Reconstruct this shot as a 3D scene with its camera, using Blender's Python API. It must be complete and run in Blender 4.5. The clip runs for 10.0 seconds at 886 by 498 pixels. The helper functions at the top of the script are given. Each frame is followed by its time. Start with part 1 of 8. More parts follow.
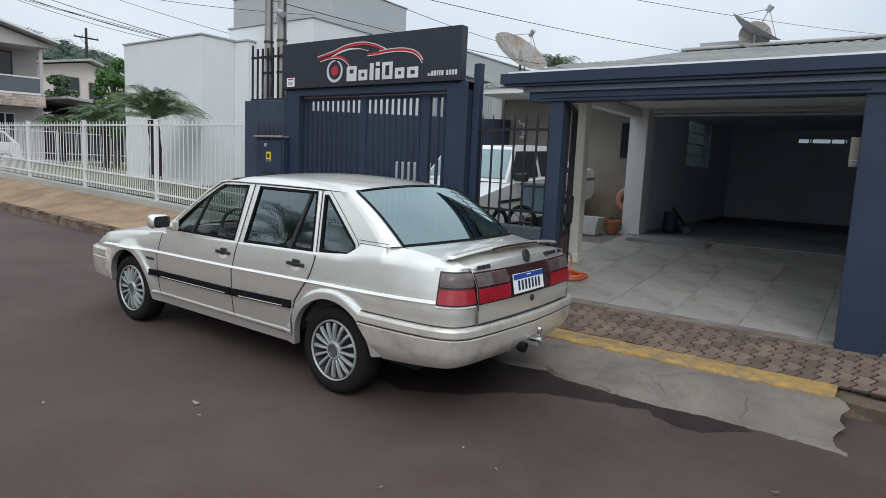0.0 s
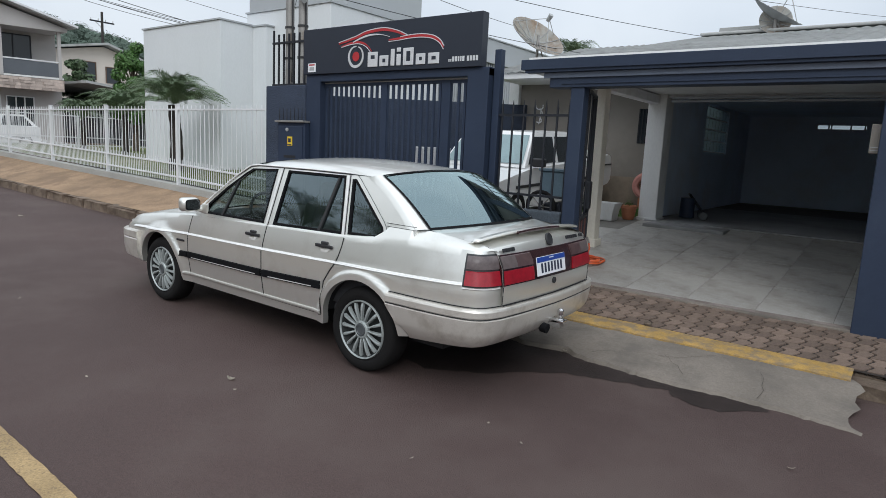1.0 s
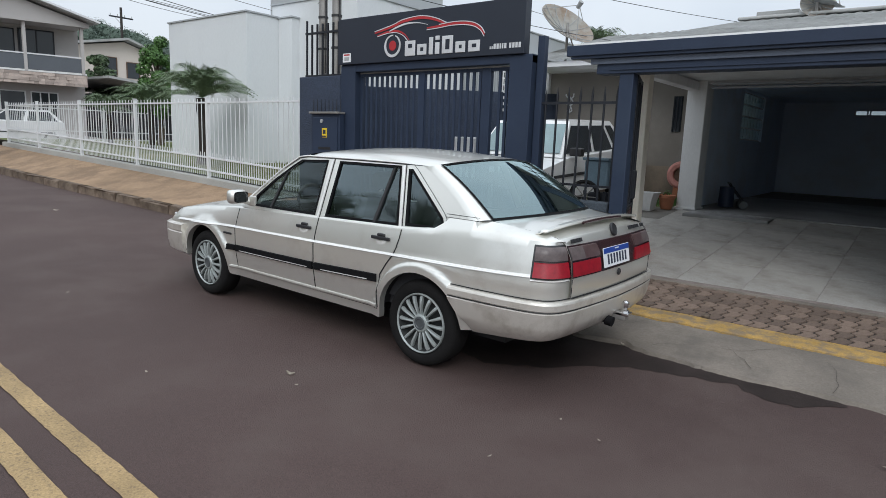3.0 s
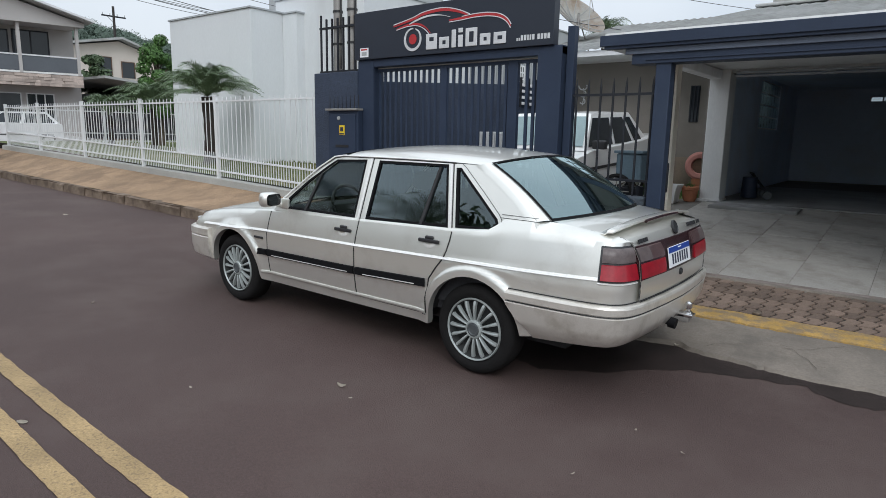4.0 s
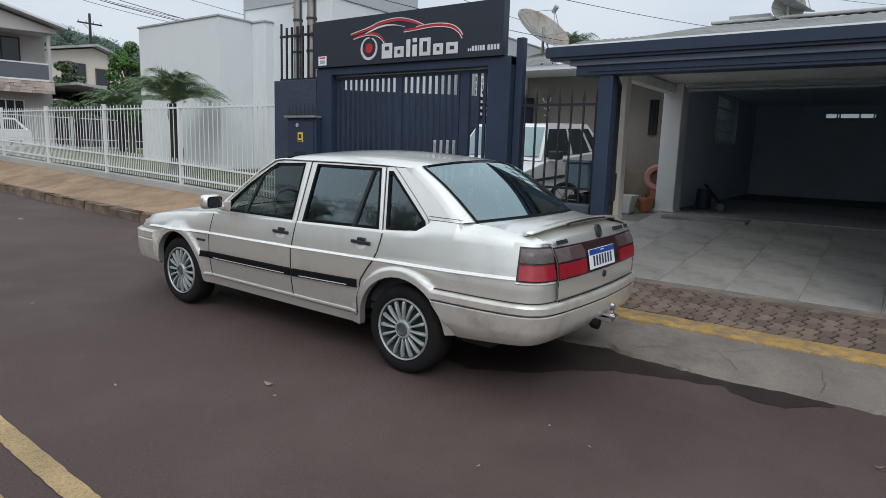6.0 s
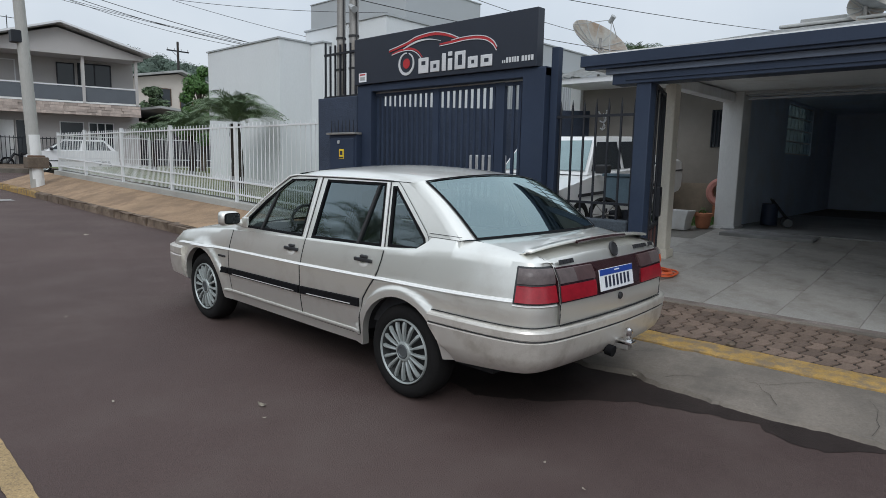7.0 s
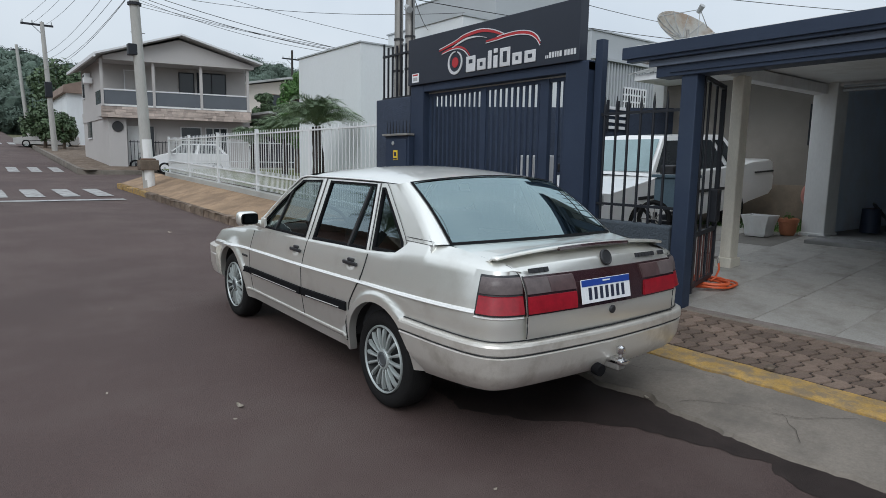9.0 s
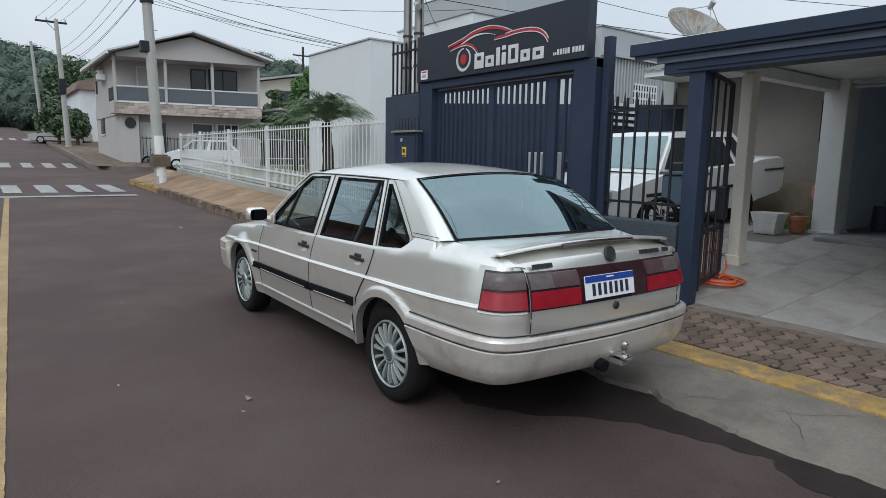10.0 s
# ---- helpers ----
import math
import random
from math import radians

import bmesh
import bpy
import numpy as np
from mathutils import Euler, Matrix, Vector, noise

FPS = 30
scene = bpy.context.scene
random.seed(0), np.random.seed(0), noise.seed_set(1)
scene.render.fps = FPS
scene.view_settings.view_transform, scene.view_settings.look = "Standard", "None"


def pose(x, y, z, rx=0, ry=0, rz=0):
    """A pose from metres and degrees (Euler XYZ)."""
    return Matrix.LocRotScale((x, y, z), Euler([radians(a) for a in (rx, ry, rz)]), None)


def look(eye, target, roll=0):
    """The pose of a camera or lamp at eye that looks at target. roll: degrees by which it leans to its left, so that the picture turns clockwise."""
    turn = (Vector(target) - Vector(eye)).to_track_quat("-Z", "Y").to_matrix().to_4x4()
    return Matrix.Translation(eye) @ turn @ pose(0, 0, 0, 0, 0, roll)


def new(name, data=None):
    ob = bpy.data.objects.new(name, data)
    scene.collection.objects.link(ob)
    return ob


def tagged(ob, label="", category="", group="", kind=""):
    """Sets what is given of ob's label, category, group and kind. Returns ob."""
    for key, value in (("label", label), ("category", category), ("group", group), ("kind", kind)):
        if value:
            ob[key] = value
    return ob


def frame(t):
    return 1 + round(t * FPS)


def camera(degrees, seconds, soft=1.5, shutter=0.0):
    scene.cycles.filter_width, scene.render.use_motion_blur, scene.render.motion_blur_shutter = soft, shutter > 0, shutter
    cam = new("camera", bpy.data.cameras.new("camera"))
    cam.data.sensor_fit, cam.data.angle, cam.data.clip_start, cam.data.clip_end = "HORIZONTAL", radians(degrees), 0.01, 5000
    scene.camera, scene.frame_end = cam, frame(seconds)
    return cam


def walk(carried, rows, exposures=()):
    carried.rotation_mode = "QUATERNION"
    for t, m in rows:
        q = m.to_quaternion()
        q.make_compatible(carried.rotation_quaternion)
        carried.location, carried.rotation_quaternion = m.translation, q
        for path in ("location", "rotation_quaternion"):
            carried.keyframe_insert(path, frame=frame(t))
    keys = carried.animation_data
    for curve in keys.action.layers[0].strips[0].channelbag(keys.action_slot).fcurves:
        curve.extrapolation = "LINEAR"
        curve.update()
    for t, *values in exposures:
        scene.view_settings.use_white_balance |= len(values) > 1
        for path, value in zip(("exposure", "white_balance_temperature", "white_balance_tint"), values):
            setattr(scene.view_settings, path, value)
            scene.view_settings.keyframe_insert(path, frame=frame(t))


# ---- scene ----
cam = camera(70.7, 10.0, soft=0.85)
PATH = [
    (0, (2.894, -2.841, 1.537), (1.741, -1.228, 1.274), 2.6),
    (0.5, (2.955, -2.923, 1.538), (1.783, -1.327, 1.25), 2.7),
    (1, (2.894, -2.989, 1.534), (1.716, -1.403, 1.223), 2.8),
    (1.5, (2.825, -3.051, 1.515), (1.642, -1.47, 1.196), 2.6),
    (2, (2.792, -3.06, 1.504), (1.598, -1.489, 1.179), 2.4),
    (2.5, (2.758, -3.076, 1.499), (1.55, -1.517, 1.166), 2.5),
    (4, (2.184, -3.151, 1.512), (0.982, -1.593, 1.155), 1.1),
    (4.5, (2.148, -3.346, 1.527), (0.98, -1.764, 1.159), 0.1),
    (5, (2.231, -3.326, 1.513), (1.075, -1.737, 1.138), -0.0),
    (5.5, (2.447, -3.21, 1.505), (1.3, -1.612, 1.144), 1.1),
    (5.7, (2.48, -3.148, 1.473), (1.332, -1.544, 1.14), 1.6),
    (6.8, (2.633, -2.653, 1.457), (1.358, -1.137, 1.179), 1.6),
    (7, (2.711, -2.589, 1.457), (1.37, -1.131, 1.186), 1.2),
    (7.5, (2.799, -2.392, 1.441), (1.324, -1.069, 1.169), 0.1),
    (8, (2.861, -2.18, 1.46), (1.344, -0.905, 1.189), 0.2),
    (8.5, (3.019, -1.972, 1.455), (1.471, -0.735, 1.186), 0.7),
    (9, (3.069, -1.911, 1.464), (1.498, -0.703, 1.191), 1.0),
    (9.5, (3.104, -1.914, 1.472), (1.52, -0.724, 1.192), 1.0),
    (10, (3.113, -1.912, 1.465), (1.524, -0.73, 1.181), 1.1),
]
walk(cam, [(t, look(eye, target, roll)) for t, eye, target, roll in PATH], exposures=[(0, 0.03, 6500, 10), (2.5, 0.05, 6500, 10), (4.6, 0.05, 6500, 10), (5.6, -0.04, 6490, 9.9), (7, -0.16, 6450, 9.5), (8.5, -0.13, 6420, 9), (10, -0.10, 6380, 8.3)])

# ---- light: an overcast day ----
world = bpy.data.worlds.new("overcast_sky")
scene.world = world
world.use_nodes = True
wn, wl = world.node_tree.nodes, world.node_tree.links
wn.clear()
w_out = wn.new("ShaderNodeOutputWorld")
w_bg = wn.new("ShaderNodeBackground")
w_sky = wn.new("ShaderNodeTexSky")
w_sky.sky_type = "NISHITA"
w_sky.sun_disc = False
w_sky.sun_elevation = radians(41)
w_sky.sun_rotation = radians(145)
w_mix = wn.new("ShaderNodeMixRGB")
w_noise = wn.new("ShaderNodeTexNoise")
w_noise.inputs["Scale"].default_value = 2.2
w_noise.inputs["Detail"].default_value = 5
w_ramp = wn.new("ShaderNodeValToRGB")
w_ramp.color_ramp.elements[0].position, w_ramp.color_ramp.elements[0].color = 0.3, (5.15, 5.8, 6.55, 1)
w_ramp.color_ramp.elements[1].position, w_ramp.color_ramp.elements[1].color = 0.7, (7.1, 7.6, 8.15, 1)
w_mix.inputs[0].default_value = 0.9
wl.new(w_noise.outputs["Fac"], w_ramp.inputs["Fac"])
wl.new(w_sky.outputs["Color"], w_mix.inputs[1])
wl.new(w_ramp.outputs["Color"], w_mix.inputs[2])
w_tc = wn.new("ShaderNodeTexCoord")
w_sep = wn.new("ShaderNodeSeparateXYZ")
w_rise = wn.new("ShaderNodeMapRange")
w_rise.inputs["To Min"].default_value, w_rise.inputs["To Max"].default_value = 0.79, 1.70
w_dome = wn.new("ShaderNodeVectorMath")
w_dome.operation = "SCALE"
wl.new(w_tc.outputs["Generated"], w_sep.inputs[0])
wl.new(w_sep.outputs["Z"], w_rise.inputs["Value"])
wl.new(w_mix.outputs["Color"], w_dome.inputs[0])
wl.new(w_rise.outputs["Result"], w_dome.inputs["Scale"])
wl.new(w_dome.outputs["Vector"], w_bg.inputs["Color"])
w_bg.inputs["Strength"].default_value = 0.126
wl.new(w_bg.outputs["Background"], w_out.inputs["Surface"])

sun_data = bpy.data.lights.new("sun", "SUN")
sun_data.energy, sun_data.angle, sun_data.color = 1.25, radians(35), (0.97, 0.99, 1.0)
sun = new("sun", sun_data)
sun.matrix_world = look((13, -16.5, 20), (0, 2, 0))

# ---- materials ----
def socket(nodes, kind, **values):
    n = nodes.new(kind)
    for key, value in values.items():
        n.inputs[key].default_value = value
    return n


def mat(name, col, rough=0.6, metal=0.0, var=0.12, scale=1.5, grain=0.08, gscale=60, bump=0.0, bscale=80, stain=None, stain_at=0.62,
        stain_scale=0.8, coat=0.0, rnd=0.0, spec=0.5, stretch=None):
    """Procedural paint, stone or metal: base colour varied at two scales, with grain relief and optional stains."""
    m = bpy.data.materials.new(name)
    m.use_nodes = True
    nodes, links = m.node_tree.nodes, m.node_tree.links
    b = nodes["Principled BSDF"]
    b.inputs["Roughness"].default_value = rough
    b.inputs["Metallic"].default_value = metal
    b.inputs["Coat Weight"].default_value = coat
    b.inputs["Coat Roughness"].default_value = 0.04
    b.inputs["Specular IOR Level"].default_value = spec
    tc = nodes.new("ShaderNodeTexCoord")
    vec = tc.outputs["Object"]
    if stretch:
        mp = nodes.new("ShaderNodeMapping")
        mp.inputs["Scale"].default_value = stretch
        links.new(vec, mp.inputs["Vector"])
        vec = mp.outputs["Vector"]
    big = socket(nodes, "ShaderNodeTexNoise", Scale=scale, Detail=6.0, Roughness=0.6)
    small = socket(nodes, "ShaderNodeTexNoise", Scale=gscale, Detail=4.0, Roughness=0.7)
    links.new(vec, big.inputs["Vector"])
    links.new(vec, small.inputs["Vector"])
    def ramped(src, lo, hi):
        r = nodes.new("ShaderNodeMapRange")
        r.inputs["From Min"].default_value, r.inputs["From Max"].default_value = 0.3, 0.7
        r.inputs["To Min"].default_value, r.inputs["To Max"].default_value = lo, hi
        links.new(src, r.inputs["Value"])
        return r.outputs["Result"]
    v1 = ramped(big.outputs["Fac"], 1 - var, 1 + var)
    v2 = ramped(small.outputs["Fac"], 1 - grain, 1 + grain)
    mul = nodes.new("ShaderNodeMath")
    mul.operation = "MULTIPLY"
    links.new(v1, mul.inputs[0])
    links.new(v2, mul.inputs[1])
    value = mul.outputs[0]
    if rnd:
        oi = nodes.new("ShaderNodeObjectInfo")
        r = nodes.new("ShaderNodeMapRange")
        r.inputs["To Min"].default_value, r.inputs["To Max"].default_value = 1 - rnd, 1 + rnd
        links.new(oi.outputs["Random"], r.inputs["Value"])
        mul2 = nodes.new("ShaderNodeMath")
        mul2.operation = "MULTIPLY"
        links.new(value, mul2.inputs[0])
        links.new(r.outputs["Result"], mul2.inputs[1])
        value = mul2.outputs[0]
    hue = nodes.new("ShaderNodeVectorMath")
    hue.operation = "SCALE"
    links.new(value, hue.inputs["Scale"])
    hue.inputs[0].default_value = col
    colour = hue.outputs["Vector"]
    if stain:
        sn = socket(nodes, "ShaderNodeTexNoise", Scale=stain_scale, Detail=8.0, Roughness=0.65)
        links.new(vec, sn.inputs["Vector"])
        sr = nodes.new("ShaderNodeMapRange")
        sr.inputs["From Min"].default_value, sr.inputs["From Max"].default_value = stain_at - 0.08, stain_at + 0.1
        links.new(sn.outputs["Fac"], sr.inputs["Value"])
        mx = nodes.new("ShaderNodeMixRGB")
        mx.inputs[2].default_value = (*stain, 1)
        sc = nodes.new("ShaderNodeMath")
        sc.operation = "MULTIPLY"
        sc.inputs[1].default_value = 0.75
        links.new(sr.outputs["Result"], sc.inputs[0])
        links.new(sc.outputs[0], mx.inputs[0])
        links.new(colour, mx.inputs[1])
        colour = mx.outputs["Color"]
    links.new(colour, b.inputs["Base Color"])
    if bump:
        bn = socket(nodes, "ShaderNodeTexNoise", Scale=bscale, Detail=5.0, Roughness=0.7)
        links.new(vec, bn.inputs["Vector"])
        bp = nodes.new("ShaderNodeBump")
        bp.inputs["Strength"].default_value = bump
        bp.inputs["Distance"].default_value = 0.02
        links.new(bn.outputs["Fac"], bp.inputs["Height"])
        links.new(bp.outputs["Normal"], b.inputs["Normal"])
    return m


def pane(name, tint, gloss_rough=0.0, ior=1.5, film=(1.0, 1.0, 1.0), steep=4.0):
    """Thin glass: Fresnel gloss over a tinted clear pane."""
    m = bpy.data.materials.new(name)
    m.use_nodes = True
    nodes, links = m.node_tree.nodes, m.node_tree.links
    nodes.clear()
    out = nodes.new("ShaderNodeOutputMaterial")
    mix = nodes.new("ShaderNodeMixShader")
    lw = socket(nodes, "ShaderNodeLayerWeight", Blend=0.5)
    pw = nodes.new("ShaderNodeMath")
    pw.operation = "POWER"
    pw.inputs[1].default_value = steep
    links.new(lw.outputs["Facing"], pw.inputs[0])
    fr = nodes.new("ShaderNodeMapRange")
    fr.inputs["To Min"].default_value = ((ior - 1) / (ior + 1)) ** 2
    links.new(pw.outputs[0], fr.inputs["Value"])
    gl = socket(nodes, "ShaderNodeBsdfGlossy", Roughness=gloss_rough)
    gl.inputs["Color"].default_value = (*film, 1)
    tr = nodes.new("ShaderNodeBsdfTransparent")
    tr.inputs["Color"].default_value = (*tint, 1)
    links.new(fr.outputs[0], mix.inputs[0])
    links.new(tr.outputs[0], mix.inputs[1])
    links.new(gl.outputs[0], mix.inputs[2])
    links.new(mix.outputs[0], out.inputs[0])
    return m


M = {}
M["asphalt"] = mat("asphalt", (0.078, 0.0485, 0.0430), 0.82, var=0.15, scale=0.35, grain=0.34, gscale=110, bump=0.6, bscale=170, stain=(0.102, 0.072, 0.063), stain_at=0.55, stain_scale=0.7)
M["wet_shade"] = mat("wet_and_shaded_asphalt", (0.032, 0.0235, 0.0215), 0.6, var=0.35, scale=4, grain=0.3, gscale=150, bump=0.35, bscale=170, spec=0.2)
M["yellow_line"] = mat("worn_yellow_road_paint", (0.355, 0.245, 0.118), 0.75, var=0.2, scale=3, grain=0.30, gscale=90, bump=0.3, bscale=150, stain=(0.10, 0.072, 0.056), stain_at=0.60, stain_scale=55)
M["white_line"] = mat("worn_white_road_paint", (0.35, 0.345, 0.335), 0.7, var=0.22, scale=3, grain=0.2, gscale=90, stain=(0.14, 0.12, 0.11), stain_at=0.56, stain_scale=5)
M["slab"] = mat("cement_apron", (0.192, 0.165, 0.138), 0.88, var=0.22, scale=1.2, grain=0.14, gscale=50, bump=0.35, bscale=60, stain=(0.12, 0.105, 0.09), stain_at=0.54, stain_scale=2.6)
M["kerb_yellow"] = mat("chipped_yellow_kerb_paint", (0.43, 0.265, 0.075), 0.85, var=0.22, scale=4, grain=0.2, gscale=70, bump=0.5, bscale=60, stain=(0.175, 0.145, 0.115), stain_at=0.505, stain_scale=9)
M["kerb"] = mat("mossy_kerb_stone", (0.20, 0.15, 0.11), 0.9, var=0.35, scale=2, grain=0.2, gscale=50, bump=0.6, bscale=40, stain=(0.075, 0.048, 0.032), stain_at=0.49, stain_scale=4, rnd=0.2)
M["paver"] = mat("brown_concrete_paver", (0.186, 0.133, 0.103), 0.9, var=0.25, scale=3, grain=0.18, gscale=70, bump=0.5, bscale=70, stain=(0.10, 0.070, 0.050), stain_at=0.50, stain_scale=1.6, rnd=0.32)
M["threshold"] = mat("worn_mauve_cement", (0.205, 0.172, 0.155), 0.9, var=0.2, scale=4, grain=0.2, gscale=70, bump=0.35, bscale=60, stain=(0.12, 0.095, 0.082), stain_at=0.52, stain_scale=3)
M["joint"] = mat("dark_earth_joint", (0.028, 0.021, 0.017), 0.95, var=0.2, scale=4, grain=0.25, gscale=60)
M["drive"] = mat("grey_cement_tile", (0.375, 0.356, 0.328), 0.6, var=0.2, scale=1.4, grain=0.14, gscale=60, bump=0.2, bscale=50, stain=(0.215, 0.195, 0.168), stain_at=0.52, stain_scale=2.4, rnd=0.10)
M["drive_joint"] = mat("grey_tile_joint", (0.20, 0.185, 0.165), 0.9, var=0.2, scale=3)
M["garage_floor"] = mat("pale_cement_floor", (0.30, 0.30, 0.30), 0.7, var=0.12, scale=1.0, stain=(0.17, 0.165, 0.155), stain_at=0.52)
M["crack_grey"] = mat("grimy_crack", (0.075, 0.064, 0.054), 0.95, var=0.2, scale=5)
M["grey_rough"] = mat("blue_grey_roughcast", (0.062, 0.078, 0.096), 0.85, var=0.2, scale=2, grain=0.3, gscale=50, bump=1.0, bscale=50)
M["machine"] = mat("faded_blue_grey_enamel", (0.10, 0.15, 0.185), 0.5, var=0.15, scale=4, grain=0.1)
M["taupe"] = mat("taupe_house_paint", (0.235, 0.212, 0.187), 0.85, var=0.08, scale=0.7, bump=0.1, stain=(0.19, 0.17, 0.145), stain_at=0.57, stain_scale=0.9)
M["pale_cream"] = mat("pale_cream_paint", (0.64, 0.575, 0.51), 0.85, var=0.05, scale=0.4)
M["balcony_glass"] = mat("grey_balcony_glass", (0.10, 0.11, 0.125), 0.1, var=0.08, scale=1)
M["sidewalk"] = mat("ochre_earth_pavement", (0.30, 0.20, 0.122), 0.92, var=0.26, scale=1.1, grain=0.18, gscale=45, bump=0.5, bscale=45, stain=(0.175, 0.115, 0.072), stain_at=0.52, stain_scale=1.6)
M["plinth"] = mat("grey_cement_plinth", (0.36, 0.355, 0.33), 0.88, var=0.12, scale=1.3, grain=0.12, gscale=50, bump=0.3, bscale=50)
M["grass"] = mat("grass", (0.115, 0.14, 0.045), 0.95, var=0.3, scale=1.2, grain=0.35, gscale=35, bump=0.9, bscale=40, stain=(0.19, 0.17, 0.08), stain_at=0.55, stain_scale=0.6)
M["earth"] = mat("dry_ground", (0.16, 0.13, 0.09), 0.95, var=0.25, scale=0.05, grain=0.2, gscale=4, stain=(0.09, 0.11, 0.045), stain_at=0.48, stain_scale=0.04)
M["navy"] = mat("dark_navy_paint", (0.0255, 0.0375, 0.066), 0.5, var=0.12, scale=1.4, grain=0.06, gscale=50, bump=0.06, bscale=60, stain=(0.036, 0.050, 0.079), stain_at=0.62, stain_scale=1.5, spec=0.3)
M["navy_rough"] = mat("dark_navy_roughcast", (0.034, 0.048, 0.080), 0.8, var=0.15, scale=2, grain=0.3, gscale=50, bump=1.0, bscale=55)
M["beam"] = mat("grey_blue_painted_beam", (0.098, 0.120, 0.165), 0.5, var=0.12, scale=0.8, grain=0.05, gscale=60, stain=(0.085, 0.093, 0.11), stain_at=0.6, stain_scale=1.2)
M["sign"] = mat("black_sign_sheet", (0.0165, 0.0215, 0.034), 0.45, var=0.08, scale=1.5, grain=0.03, gscale=40)
M["letter"] = mat("brushed_silver_letter", (0.72, 0.72, 0.73), 0.35, 0.35, var=0.08, scale=6, grain=0.05)
M["sign_red"] = mat("red_vinyl", (0.42, 0.025, 0.03), 0.45, var=0.08, scale=5)
M["white_wall"] = mat("white_masonry_paint", (0.66, 0.68, 0.69), 0.85, var=0.035, scale=0.5, grain=0.03, gscale=40, bump=0.12, bscale=60, stain=(0.58, 0.595, 0.60), stain_at=0.60, stain_scale=0.7, stretch=(1, 1, 0.35))
M["grey_wall"] = mat("light_grey_masonry_paint", (0.40, 0.42, 0.435), 0.85, var=0.04, scale=0.5, grain=0.03, gscale=40)
M["greige"] = mat("greige_house_paint", (0.455, 0.432, 0.418), 0.85, var=0.05, scale=0.4, grain=0.04, gscale=30, bump=0.08, bscale=50)
M["cream"] = mat("cream_house_paint", (0.56, 0.51, 0.42), 0.85, var=0.06, scale=0.6, grain=0.04, gscale=40, bump=0.1, bscale=60, stain=(0.42, 0.375, 0.29), stain_at=0.6, stain_scale=0.9)
M["white_col"] = mat("off_white_column_paint", (0.76, 0.76, 0.745), 0.8, var=0.06, scale=1.2, grain=0.04, gscale=40, bump=0.1, bscale=50, stain=(0.58, 0.56, 0.52), stain_at=0.6, stain_scale=1.6, stretch=(1, 1, 0.4))
M["cream_col"] = mat("cream_column_paint", (0.74, 0.695, 0.60), 0.85, var=0.06, scale=1.2, bump=0.1, stain=(0.56, 0.50, 0.40), stain_at=0.58, stain_scale=1.6, stretch=(1, 1, 0.4))
M["white_metal"] = mat("white_enamel", (0.70, 0.705, 0.71), 0.5, var=0.05, scale=2, grain=0.03)
M["iron"] = mat("black_iron", (0.014, 0.016, 0.022), 0.5, 0.2, var=0.15, scale=4, grain=0.1)
M["concrete"] = mat("concrete_post", (0.42, 0.41, 0.385), 0.9, var=0.1, scale=0.8, grain=0.1, gscale=30, bump=0.3, bscale=40, stain=(0.30, 0.285, 0.26), stain_at=0.6, stain_scale=0.9, stretch=(2, 2, 0.3))
M["steel"] = mat("weathered_galvanised_steel", (0.30, 0.29, 0.275), 0.55, 0.5, var=0.15, scale=3, grain=0.1, stain=(0.17, 0.12, 0.08), stain_at=0.6, stain_scale=4)
M["roof_sheet"] = mat("fibre_cement_sheet", (0.40, 0.405, 0.395), 0.9, var=0.12, scale=0.7, grain=0.1, gscale=30, bump=0.2, bscale=40, stain=(0.24, 0.24, 0.225), stain_at=0.58, stain_scale=1.1)
M["roof_tile"] = mat("weathered_roof_tile", (0.22, 0.16, 0.13), 0.9, var=0.18, scale=1.0, grain=0.15, gscale=20)
M["stone"] = mat("pinkish_cladding_stone", (0.44, 0.365, 0.32), 0.9, var=0.2, scale=3, grain=0.12, gscale=30, bump=0.3, bscale=40, rnd=0.28)
M["dark_glass"] = mat("dark_window_glass", (0.03, 0.036, 0.042), 0.08, var=0.1, scale=1)
M["glass_block"] = pane("cloudy_glass_block", (0.60, 0.66, 0.69), 0.15, 1.5)
M["slot_glass"] = pane("dusty_window_glass", (0.62, 0.66, 0.68))
M["paint"] = mat("champagne_car_paint", (0.80, 0.79, 0.735), 0.33, 0.71, var=0.03, scale=1.4, grain=0.03, gscale=300, coat=0.9, stain=(0.66, 0.63, 0.57), stain_at=0.62, stain_scale=2.5)
# darker and browner than the body paint, with darker blotches
M["paint_bumper"] = mat("brownish_champagne_bumper_paint", (0.72, 0.685, 0.625), 0.36, 0.50, var=0.06, scale=2.5, grain=0.05, gscale=200, coat=0.5, stain=(0.46, 0.42, 0.36), stain_at=0.56, stain_scale=5)
M["paint_white"] = mat("white_car_paint", (0.78, 0.78, 0.77), 0.4, 0.0, var=0.04, scale=1.5, grain=0.02, coat=0.6)
M["paint_silver"] = mat("silver_car_paint", (0.56, 0.55, 0.53), 0.35, 0.4, var=0.04, scale=1.5, coat=0.6)
M["car_glass"] = pane("tinted_car_glass", (0.34, 0.41, 0.41), ior=1.85, film=(0.80, 0.96, 1.0), steep=2.3)
M["car_glass_rear"] = pane("tinted_rear_glass", (0.30, 0.38, 0.38), ior=3.2, film=(0.72, 0.93, 0.96))
M["car_glass_clear"] = pane("clear_car_glass", (0.56, 0.62, 0.60), ior=1.5, film=(0.9, 1.0, 1.0))
M["seal"] = mat("matt_black_seal", (0.008, 0.008, 0.009), 0.85, var=0.1, scale=5, spec=0.12)
